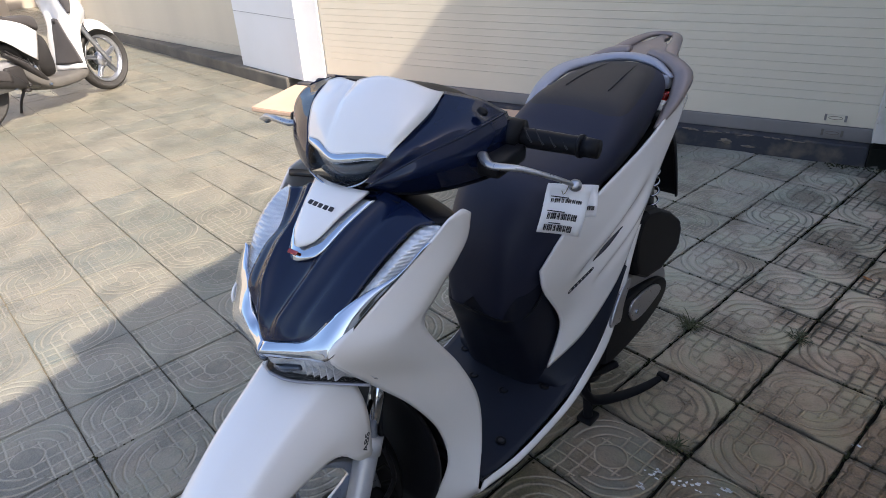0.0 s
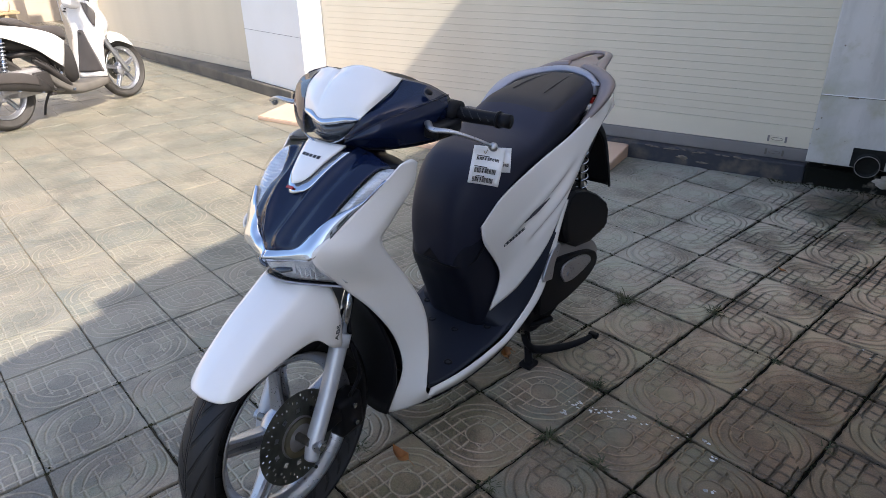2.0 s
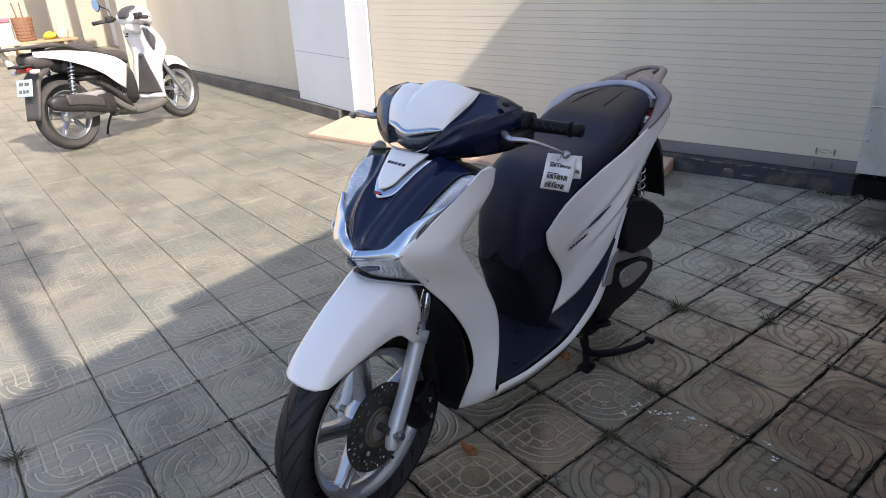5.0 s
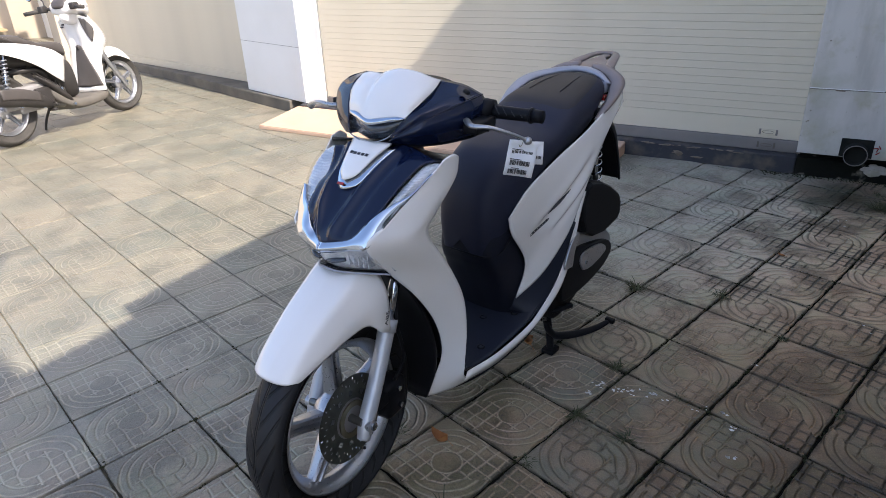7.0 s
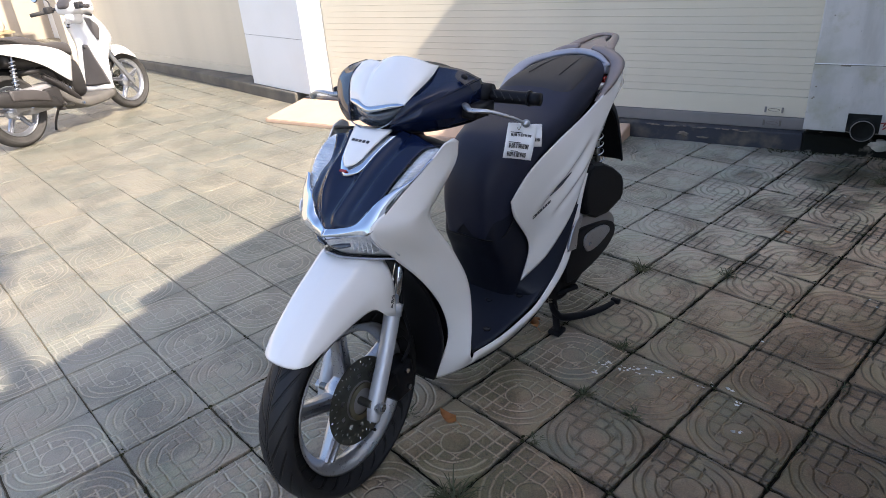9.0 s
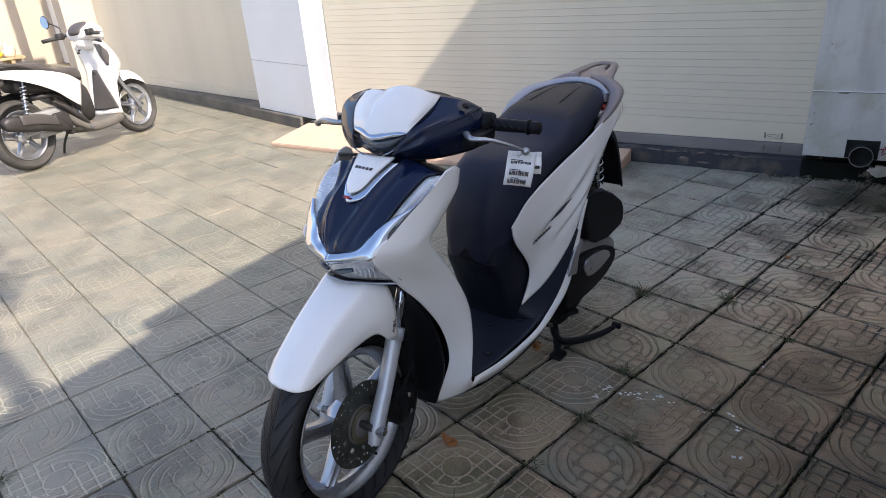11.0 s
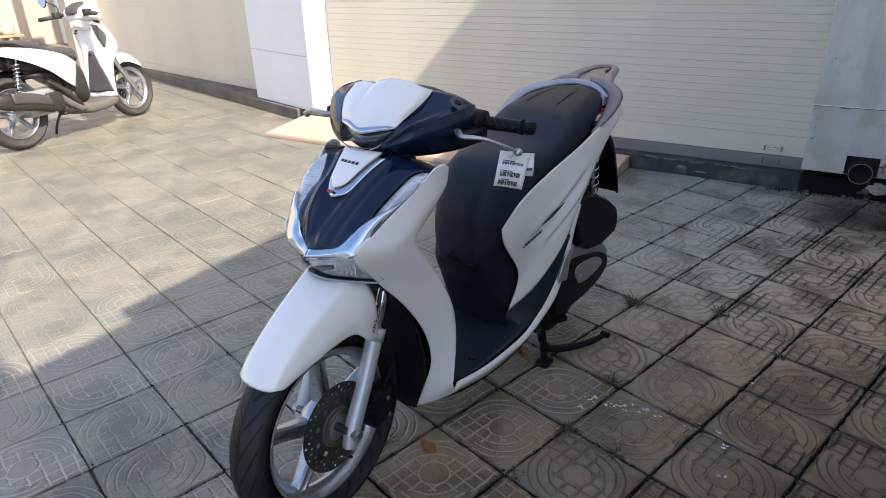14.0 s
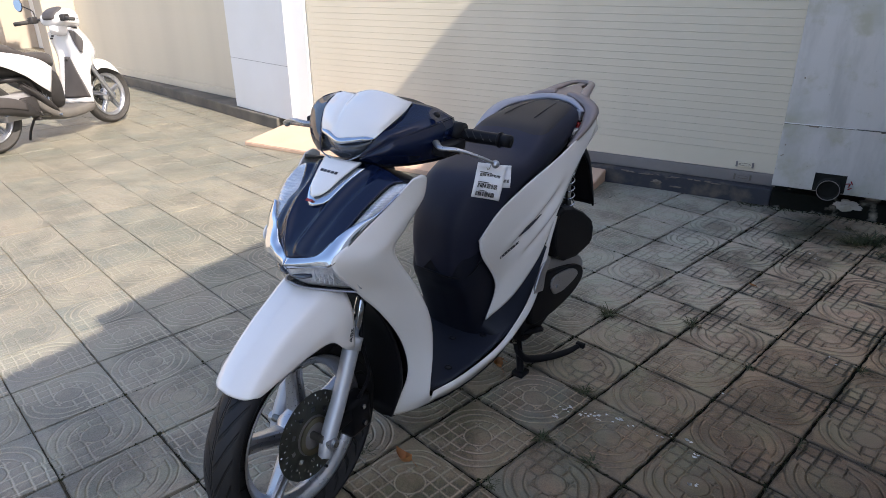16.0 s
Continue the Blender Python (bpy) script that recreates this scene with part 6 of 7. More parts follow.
def parked_scooter(m):
    s = thing("parked_scooter", m, "older white scooter with black seat on its side stand", "scooter")
    wheel(s, 0.0, 0.284, 0.05, 0.205, 5)
    wheel(s, 1.345, 0.300, 0.06, 0.205, 5)
    brake_disc(s, 0.066, 0.0, 0.284, 0.11)
    for sx in (-1, 1):
        x = 0.09 * sx
        part("fork_leg", tube_bm([(x, 0.0, 0.25), (x, 0.03, 0.30), (x, 0.16, 0.52), (x, 0.24, 0.70)], [0.018, 0.022, 0.021, 0.018], 20, 14), M_ALLOY, s, "silver fork leg", True)
        part("axle_nut", rod((x, 0, 0.284), (x + 0.02 * sx, 0, 0.284), 0.013, 8), M_CHROME, s)
    f = [[(0, -0.205, 0.46), (0.03, -0.2, 0.458), (0.055, -0.18, 0.465)], [(0, -0.20, 0.50), (0.04, -0.19, 0.495), (0.064, -0.165, 0.478)], [(0, -0.10, 0.595), (0.05, -0.09, 0.585), (0.08, -0.05, 0.525)],
         [(0, 0.02, 0.64), (0.055, 0.03, 0.628), (0.092, 0.05, 0.55)], [(0, 0.13, 0.63), (0.06, 0.135, 0.618), (0.1, 0.14, 0.54)]]
    shell("front_mudguard", whole(net(f, 18, 12)), M_WHITE, s, "white front mudguard", 0.003)
    # leg shield
    out = [[(0, 0.20, 0.95), (0.10, 0.235, 0.95), (0.185, 0.32, 0.92)], [(0, 0.10, 0.83), (0.11, 0.145, 0.83), (0.205, 0.28, 0.80)], [(0, 0.06, 0.70), (0.11, 0.11, 0.70), (0.195, 0.27, 0.68)],
           [(0, 0.20, 0.60), (0.11, 0.22, 0.58), (0.190, 0.32, 0.54)], [(0, 0.28, 0.42), (0.11, 0.29, 0.42), (0.188, 0.355, 0.40)], [(0, 0.29, 0.25), (0.10, 0.30, 0.25), (0.178, 0.36, 0.26)]]
    shell("leg_shield", whole(net(out, 22, 16)), M_WHITE, s, "white leg shield", 0.006)
    inn = [[(0, 0.335, 0.965), (0.10, 0.332, 0.955), (0.185, 0.322, 0.92)], [(0, 0.33, 0.83), (0.11, 0.335, 0.83), (0.205, 0.284, 0.80)], [(0, 0.335, 0.68), (0.11, 0.34, 0.68), (0.197, 0.276, 0.68)],
           [(0, 0.355, 0.54), (0.11, 0.36, 0.54), (0.192, 0.324, 0.54)], [(0, 0.375, 0.40), (0.11, 0.38, 0.40), (0.190, 0.358, 0.40)], [(0, 0.41, 0.27), (0.10, 0.41, 0.27), (0.180, 0.37, 0.265)]]
    face = shell("inner_leg_shield", whole(net(inn, 22, 16)), M_WHITE, s, "white inner leg shield with dark inserts", 0.006)
    up = [[(-0.095, 0.345, 0.930), (-0.125, 0.343, 0.925), (-0.152, 0.337, 0.912)], [(-0.122, 0.347, 0.82), (-0.155, 0.338, 0.825), (-0.194, 0.306, 0.83)], [(-0.152, 0.336, 0.725), (-0.160, 0.332, 0.72), (-0.170, 0.326, 0.718)]]
    shell("glove_recess", net(up, 10, 8)[::-1], M_DARKGREY, face, "dark glove recess", 0.008)
    lo = [[(0.042, 0.347, 0.690), (0.012, 0.352, 0.697), (-0.022, 0.349, 0.688)], [(0.070, 0.366, 0.56), (0.0, 0.374, 0.56), (-0.078, 0.366, 0.56)], [(0.100, 0.384, 0.42), (-0.02, 0.392, 0.42), (-0.146, 0.383, 0.42)], [(0.122, 0.402, 0.318), (-0.03, 0.411, 0.315), (-0.176, 0.385, 0.315)]]
    knee = shell("knee_panel", net(lo, 14, 12)[::-1], M_DARKGREY, face, "dark grey knee panel", 0.008)
    part("panel_lock", rounded(-0.004, 0.345, 0.655, 0.024, 0.366, 0.682, 0.006), M_HAZED, knee, "", True)
    part("ignition_lock", rounded(-0.050, 0.335, 0.918, -0.012, 0.352, 0.950, 0.008), M_HAZED, face, "dark ignition lock", True)
    for k in range(2):
        part("vent_slot", rounded(0.105 + 0.022 * k, 0.325, 0.860 + 0.022 * (1 - k), 0.135 + 0.022 * k, 0.340, 0.876 + 0.022 * (1 - k), 0.005), M_DARKGREY, face, "", True)
    solid("steering_cover", [(0.26, 0, 0.06, 1.0, 0.90), (0.33, 0, 0.075, 1.01, 0.88), (0.40, 0, 0.065, 1.0, 0.90), (0.43, 0, 0.03, 0.97, 0.93)], M_WHITE, s, "", 14)
    # handlebar
    head = solid("headlamp_cowl", [(0.16, 0, 0.05, 1.05, 0.97), (0.20, 0, 0.115, 1.10, 0.94), (0.28, 0, 0.145, 1.13, 0.95), (0.36, 0, 0.145, 1.115, 0.965), (0.42, 0, 0.12, 1.085, 0.98), (0.44, 0, 0.05, 1.05, 1.02)], M_WHITE, s, "white handlebar cowl")
    part("headlamp", rod((0, 0.158, 1.01), (0, 0.175, 1.012), 0.045, 24), M_REFL, head, "", True)
    solid("instrument_panel", [(0.31, 0, 0.06, 1.142, 1.09), (0.36, 0, 0.09, 1.132, 1.07), (0.42, 0, 0.085, 1.10, 1.03), (0.450, 0, 0.05, 1.06, 1.03)], M_DARKGREY, head, "dark instrument panel", 12)
    for sx in (-1, 1):
        tube("handlebar", [(0.08 * sx, 0.38, 1.03), (0.16 * sx, 0.41, 1.04), (0.22 * sx, 0.45, 1.03)], [0.014], M_HAZED, s, "", 14, 12)
        part("switch_block", rounded(min(0.16 * sx, 0.215 * sx), 0.40, 1.01, max(0.16 * sx, 0.215 * sx), 0.47, 1.07, 0.012), M_HAZED, s, "", True)
        part("grip", rod((0.215 * sx, 0.447, 1.03), (0.35 * sx, 0.50, 1.02), 0.018, 18), M_DUSTY_HAZED, s, "black rubber grip", True)
        tube("brake_lever", [(0.19 * sx, 0.39, 1.035), (0.24 * sx, 0.375, 1.03), (0.33 * sx, 0.43, 1.02)], [0.008, 0.007, 0.005], M_ALLOY, s, "", 14, 8)
    mir = tube("mirror_arm", [(0.17, 0.42, 1.06), (0.20, 0.40, 1.12), (0.29, 0.41, 1.17)], [0.006], M_HAZED, s, "black mirror arm", 14, 8)
    part("mirror_head", lathe([(0.0, -0.012), (0.05, -0.010), (0.062, 0.0), (0.0, 0.004)], 24), M_HAZED, mir, "", True, pose(0.32, 0.425, 1.185, 0, 0, 80))
    part("mirror_glass", lathe([(0.0, 0.006), (0.056, 0.006), (0.056, 0.002), (0.0, 0.002)], 24), M_MIRROR, mir, "bluish mirror glass", False, pose(0.32, 0.427, 1.185, 0, 0, 80))
    # floor and lower body
    solid("floorboard", [(0.34, 0, 0.17, 0.275, 0.19), (0.5, 0, 0.178, 0.262, 0.165), (0.72, 0, 0.178, 0.275, 0.17), (0.86, 0, 0.16, 0.36, 0.24), (0.94, 0, 0.13, 0.43, 0.33)], M_GREYPL, s, "taupe grey floorboard and lower cover", 18, 0.45)
    solid("seat_box", [(0.58, 0, 0.08, 0.60, 0.27), (0.67, 0, 0.10, 0.66, 0.27), (0.80, 0, 0.105, 0.69, 0.40), (0.95, 0, 0.10, 0.72, 0.56), (1.3, 0, 0.09, 0.77, 0.66)], M_HAZED, s, "dark box under the seat", 18)
    sp = [[(0.115, 0.66, 0.63), (0.140, 0.78, 0.705), (0.152, 0.95, 0.765), (0.150, 1.15, 0.81), (0.130, 1.35, 0.84), (0.09, 1.55, 0.86)],
          [(0.128, 0.71, 0.53), (0.158, 0.84, 0.60), (0.170, 0.99, 0.68), (0.164, 1.17, 0.745), (0.140, 1.36, 0.80), (0.095, 1.55, 0.835)],
          [(0.130, 0.76, 0.42), (0.160, 0.88, 0.50), (0.172, 1.0, 0.595), (0.166, 1.17, 0.69), (0.142, 1.36, 0.765), (0.096, 1.55, 0.815)]]
    pair("side_panel", net(sp, 12, 30), M_WHITE, s, "white side panel", 0.006)
    seat = solid("seat", [(0.60, 0, 0.06, 0.72, 0.64), (0.63, 0, 0.11, 0.755, 0.63), (0.72, 0, 0.135, 0.775, 0.66), (0.88, 0, 0.145, 0.785, 0.72), (0.98, 0, 0.15, 0.825, 0.75), (1.08, 0, 0.15, 0.875, 0.78), (1.25, 0, 0.135, 0.885, 0.82), (1.40, 0, 0.10, 0.88, 0.84), (1.45, 0, 0.05, 0.87, 0.85)], M_DARKGREY, s, "black vinyl seat", 30, 0.6)
    # rack and tail
    for sx in (-1, 1):
        tube("rack_bar", [(0.13 * sx, 1.12, 0.82), (0.15 * sx, 1.3, 0.875), (0.13 * sx, 1.55, 0.895), (0.10 * sx, 1.72, 0.895), (0, 1.76, 0.895)], [0.013], M_DARKGREY, s, "black rear rack bar", 30, 10)
    part("rack_plate", rounded(-0.11, 1.38, 0.885, 0.11, 1.74, 0.905, 0.008), M_DARKGREY, s, "black rack plate", True)
    tl = solid("tail_cover", [(1.40, 0, 0.11, 0.855, 0.70), (1.52, 0, 0.10, 0.85, 0.71), (1.60, 0, 0.06, 0.84, 0.75)], M_DARKGREY, s, "black tail cover", 10)
    part("tail_lamp", rounded(-0.075, 1.575, 0.70, 0.075, 1.625, 0.745, 0.012), M_RED, tl, "red tail lamp", True)
    part("lamp_hood", rounded(-0.085, 1.56, 0.745, 0.085, 1.68, 0.765, 0.008), M_HAZED, tl, "", True)
    g = [[(0, 1.45, 0.74), (0.07, 1.45, 0.74), (0.09, 1.43, 0.70)], [(0, 1.57, 0.66), (0.08, 1.57, 0.66), (0.095, 1.55, 0.63)], [(0, 1.62, 0.52), (0.08, 1.62, 0.52), (0.095, 1.60, 0.50)], [(0, 1.68, 0.32), (0.07, 1.68, 0.32), (0.085, 1.665, 0.32)]]
    gd = shell("rear_mudguard", whole(net(g, 14, 8)), M_DARKGREY, s, "black rear mudguard", 0.006)
    pl = part("number_plate", rounded(-0.095, -0.004, -0.07, 0.095, 0.004, 0.07, 0.003, 1), M_PLATE, s, "pale number plate with plain dark bars", False, pose(0, 1.652, 0.585, 18, 0, 0))
    for x, z, w in ((-0.035, 0.032, 0.055), (0.035, 0.032, 0.05), (-0.04, -0.028, 0.03), (0.0, -0.028, 0.03), (0.045, -0.028, 0.035)):
        part("plate_bar", rounded(x - w / 2, 0.004, z - 0.013, x + w / 2, 0.0058, z + 0.013, 0.001, 1), M_GREYPL, pl)
    for sx in (-1, 1):
        part("turn_signal", rounded(min(0.09 * sx, 0.15 * sx), 1.57, 0.69, max(0.09 * sx, 0.15 * sx), 1.63, 0.725, 0.012), M_REFL, s, "clear turn signal", True)
    # engine, exhaust
    part("engine_block", rounded(-0.10, 0.86, 0.24, 0.14, 1.25, 0.46, 0.03, 3), M_CASE, s, "grey engine block", True)
    part("engine_cover", rounded(-0.135, 0.92, 0.26, -0.09, 1.08, 0.42, 0.02, 3), M_HAZED, s, "", True)
    tube("engine_guard", [(-0.115, 1.03, 0.520), (-0.128, 0.93, 0.430), (-0.135, 0.83, 0.320), (-0.130, 0.75, 0.230)], [0.030, 0.052, 0.058, 0.034], M_HAZED, s, "black sloping engine guard", 24, 14, 0.5)
    for y, z in ((0.86, 0.385), (0.775, 0.225), (1.09, 0.265), (1.30, 0.315)):
        part("bolt", rod((-0.165, y, z), (-0.190, y, z), 0.011, 12), M_CHROME, s)
    part("swing_arm", rounded(-0.115, 1.02, 0.29, -0.085, 1.40, 0.34, 0.01), M_CASE, s, "", True)
    solid("belt_case", [(0.95, 0.13, 0.03, 0.44, 0.28), (1.05, 0.135, 0.045, 0.46, 0.25), (1.25, 0.135, 0.045, 0.44, 0.25), (1.42, 0.13, 0.03, 0.38, 0.28)], M_CASE, s, "", 14)
    solid("air_box", [(1.05, 0.13, 0.03, 0.62, 0.48), (1.15, 0.135, 0.05, 0.65, 0.46), (1.35, 0.135, 0.045, 0.63, 0.47), (1.42, 0.13, 0.02, 0.58, 0.50)], M_HAZED, s, "", 14)
    ex = solid("exhaust_silencer", [(1.0, -0.15, 0.035, 0.31, 0.235), (1.08, -0.155, 0.055, 0.375, 0.255), (1.25, -0.165, 0.06, 0.435, 0.30), (1.42, -0.165, 0.06, 0.475, 0.335), (1.55, -0.16, 0.05, 0.49, 0.37), (1.60, -0.16, 0.03, 0.465, 0.40)], M_HAZED, s, "matt black exhaust silencer", 24)
    solid("heat_shield", [(1.12, -0.215, 0.012, 0.40, 0.32), (1.3, -0.228, 0.012, 0.46, 0.37), (1.48, -0.222, 0.012, 0.485, 0.40)], M_DARKGREY, ex, "dark heat shield", 12)
    tube("exhaust_pipe", [(-0.05, 0.78, 0.26), (-0.13, 0.85, 0.235), (-0.15, 0.95, 0.25), (-0.15, 1.03, 0.275)], [0.018], M_STEEL, s, "", 16, 10)
    for sx in (-1, 1):
        sh = part("shock_absorber", rod((0.14 * sx, 1.27, 0.74), (0.135 * sx, 1.37, 0.345), 0.014, 12), M_CHROME, s, "pale rear shock absorber", True)
        a, b = Vector((0.14 * sx, 1.28, 0.70)), Vector((0.136 * sx, 1.345, 0.44))
        d = (b - a).normalized()
        u = d.cross(Vector((1, 0, 0))).normalized()
        v = d.cross(u)
        part("coil_spring", tube_bm([a + (b - a) * (k / 60) + 0.023 * (math.cos(k * 0.9) * u + math.sin(k * 0.9) * v) for k in range(61)], [0.005], 180, 6), M_ALLOY, sh, "", True)
    part("cylinder", rounded(-0.07, 0.72, 0.30, 0.07, 0.88, 0.44, 0.02, 3), M_CASE, s, "grey engine cylinder", True)
    for k in range(4):
        part("cooling_fin", rounded(-0.085, 0.735 + 0.035 * k, 0.29, 0.085, 0.745 + 0.035 * k, 0.45, 0.003, 1), M_STEEL, s)
    tube("intake_hose", [(-0.06, 0.86, 0.46), (-0.09, 0.95, 0.56), (-0.06, 1.08, 0.58), (0.05, 1.15, 0.58)], [0.022, 0.024, 0.026, 0.03], M_HAZED, s, "black intake hose", 20, 12)
    tube("engine_cable", [(-0.10, 0.78, 0.30), (-0.125, 0.86, 0.42), (-0.10, 0.97, 0.52), (-0.08, 1.05, 0.62)], [0.006], M_HAZED, s, "", 20, 8)
    part("kick_pad", rounded(-0.2, 0.98, 0.215, -0.13, 1.02, 0.24, 0.006), M_HAZED, s, "", True)
    tube("side_stand", [(0.10, 0.80, 0.22), (0.16, 0.84, 0.10), (0.20, 0.86, -0.02)], [0.012, 0.011, 0.012], M_HAZED, s, "black side stand", 12, 8)
    tube("footrest", [(-0.15, 0.93, 0.25), (-0.20, 0.97, 0.26), (-0.22, 1.0, 0.26)], [0.010], M_HAZED, s, "", 10, 8)
    for o in s.children_recursive:
        if o.name.split(".")[0] == "tyre":
            o.data.materials[0] = M_DUSTY_HAZED
    return s


parked_scooter(pose(-6.176, 1.047, 0.0, 0, 0, 209.4) @ pose(0, 0, 0, 0, 5, 0))


# ---- far bench and what lies on it ----
M_PINK = varied("pink_cloth", (0.62, 0.16, 0.22), (0.55, 0.12, 0.18), (0.8, 0.9), 6, 60, 0.2)
M_GREEN = varied("green_cloth", (0.42, 0.52, 0.25), (0.38, 0.46, 0.22), (0.8, 0.9), 6, 60, 0.2)
M_WICKER = varied("brown_wicker", (0.30, 0.14, 0.075), (0.22, 0.10, 0.05), (0.6, 0.8), 20, 80, 0.4)
M_YEL = varied("yellow_plastic", (0.70, 0.52, 0.03), (0.64, 0.46, 0.03), (0.4, 0.5), 6, 60, 0.1)
M_STONE = varied("pale_terrazzo", (0.56, 0.52, 0.46), (0.48, 0.44, 0.38), (0.6, 0.8), 6, 90, 0.1)
M_WOOD = varied("weathered_board", (0.42, 0.31, 0.18), (0.32, 0.23, 0.13), (0.7, 0.85), 5, 60, 0.2)
bench = thing("stone_bench", pose(-13.15, 0.0, 0, 0, 0, 0), "pale stone bench with two curved legs and a backrest slab", "bench")
part("bench_back", rounded(-0.10, -0.75, 0.42, -0.03, 0.52, 0.74, 0.02), M_STONE, bench)
part("bench_seat", rounded(-0.05, -0.75, 0.36, 0.38, 0.52, 0.43, 0.02), M_STONE, bench)
for y in (-0.42, 0.22):
    part("bench_leg", tube_bm([(0.02, y - 0.04, 0.37), (0.05, y, 0.22), (0.08, y + 0.06, 0.07), (0.09, y + 0.09, 0.0)], [0.06, 0.05, 0.055, 0.07], 12, 10), M_STONE, bench, "", True)
pinkc = thing("pink_cloth", pose(-13.15, 0.0, 0), "folded pink cloth over the bench's back", "cloth")
part("fold", rounded(-0.14, -0.24, 0.735, 0.0, 0.5, 0.80, 0.02, 3), M_PINK, pinkc)
greenc = thing("green_cloth", pose(-13.15, 0.0, 0), "pale green cloth over the bench's back", "cloth")
part("fold", rounded(-0.14, -0.45, 0.55, 0.01, -0.245, 0.79, 0.02, 3), M_GREEN, greenc)
basket = thing("wicker_basket", pose(-13.0, 0.66, 0.43), "brown woven basket holding sticks on the bench", "basket")
for k in range(7):
    part("hoop", lathe([(0.135 + 0.002 * k, 0.0), (0.150 + 0.002 * k, 0.0), (0.150 + 0.002 * k, 0.026), (0.135 + 0.002 * k, 0.026), (0.135 + 0.002 * k, 0.0)], 24), M_WICKER, basket, "", False, pose(0, 0, 0.0 + 0.056 * k, 0, -90, 0))
for k in range(14):
    a = k / 14 * math.tau
    part("stake", rod((0.14 * math.cos(a), 0.14 * math.sin(a), -0.02), (0.15 * math.cos(a), 0.15 * math.sin(a), 0.38), 0.010, 6), M_WICKER, basket)
for (x, y, tx) in ((0.02, -0.03, -0.06), (-0.02, 0.03, 0.0)):
    part("stick", rod((x, y, 0.1), (x, y + tx, 0.62), 0.012, 6), M_WICKER, basket)
stool = thing("wooden_stand", pose(-13.05, 0.66, 0), "low weathered wooden stand under the basket", "stand")
part("board", rounded(-0.2, -0.22, 0.37, 0.25, 0.78, 0.41, 0.008), M_WOOD, stool)
for (x, y) in ((-0.15, -0.17), (0.2, -0.17), (-0.15, 0.57), (0.2, 0.57)):
    part("stand_leg", rounded(x - 0.03, y - 0.03, 0, x + 0.03, y + 0.03, 0.37, 0.004), M_WOOD, stool)
yel = thing("yellow_bag", pose(-12.95, 1.02, 0.41), "crumpled yellow plastic bag on the wooden stand", "bag")
bm = bmesh.new()
bmesh.ops.create_icosphere(bm, subdivisions=3, radius=0.105)
for q in bm.verts:
    q.co = Vector((q.co.x, q.co.y * 1.1, max(0, q.co.z * 0.7 + 0.07))) * (0.9 + 0.25 * noise.noise(q.co * 9))
part("bag", bm, M_YEL, yel, "", True)
sack = thing("pale_sack", pose(-12.95, 1.22, 0.41), "crumpled pale beige plastic sack on the wooden stand", "sack")
bm = bmesh.new()
bmesh.ops.create_icosphere(bm, subdivisions=3, radius=0.14)
for q in bm.verts:
    q.co = Vector((q.co.x * 0.8, q.co.y * 0.8, max(0, q.co.z * 1.1 + 0.11))) * (0.85 + 0.4 * noise.noise(q.co * 11))
part("sack_body", bm, M_CREAM, sack, "", True)

# ---- weeds, leaves, paint flecks ----
M_WEED = varied("weed_green", (0.030, 0.044, 0.012), (0.060, 0.060, 0.022), (0.5, 0.7), 12, 60, 0.0)
M_DRYLEAF = varied("dry_leaf", (0.42, 0.17, 0.05), (0.26, 0.11, 0.04), (0.5, 0.7), 25, 90, 0.2)
M_FLECK = material("white_paint_fleck", (0.75, 0.75, 0.74), 0.6)
rng = random.Random(5)


def weed(x, y, size, blades, flat=0.5):
    w = thing("weed_tuft", pose(x, y, 0, 0, 0, rng.uniform(0, 360)), "green weed tuft growing in a paving joint", "weed", "weeds in the joints")
    bm = bmesh.new()
    for _ in range(blades):
        a, ln = rng.uniform(0, math.tau), size * rng.uniform(0.5, 1.0)
        up = ln * rng.uniform(0.25, 1.0) * flat
        o = Vector((rng.gauss(0, size * 0.18), rng.gauss(0, size * 0.18), -0.004))
        d = Vector((math.cos(a), math.sin(a), 0))
        side = Vector((-d.y, d.x, 0)) * 0.0014 * (1 + size * 4)
        pts = [o + d * ln * t + Vector((0, 0, up * math.sin(t * 2.2))) for t in (0, 0.35, 0.7, 1.0)]
        prev = None
        for i, q in enumerate(pts):
            k = (1.0, 1.0, 0.7, 0.1)[i]
            cur = (bm.verts.new(q - side * k), bm.verts.new(q + side * k))
            if prev:
                bm.faces.new((prev[0], prev[1], cur[1], cur[0]))
            prev = cur
    part("tuft", bm, M_WEED, w)


for x, y, sz, nb, fl in ((0.007, -0.317, 0.085, 70, 0.7), (-0.28, -0.62, 0.05, 45, 0.6), (-0.304, 1.163, 0.07, 55, 0.5), (0.0, 1.35, 0.06, 45, 0.5), (0.005, 0.29, 0.05, 40, 0.5),
                       (-0.05, 0.602, 0.05, 40, 0.5), (0.177, 0.31, 0.045, 35, 0.5), (0.20, 0.61, 0.03, 16, 0.4), (-0.36, -0.16, 0.05, 30, 0.4), (-1.18, -1.2, 0.06, 40, 0.6), (0.31, 1.18, 0.035, 24, 0.4),
                       (0.605, 0.86, 0.04, 20, 0.4), (-0.42, -0.30, 0.04, 24, 0.4), (0.02, 0.02, 0.04, 26, 0.4), (0.26, 2.90, 0.13, 130, 0.45), (0.38, 2.75, 0.07, 40, 0.5), (0.12, 3.05, 0.06, 30, 0.5), (0.20, 2.83, 0.11, 90, 0.35), (0.33, 2.98, 0.10, 70, 0.5), (0.60, 2.30, 0.06, 40, 0.5), (0.86, 1.55, 0.06, 40, 0.5), (0.62, 1.47, 0.05, 30, 0.4)):
    weed(x, y, sz, nb, fl)


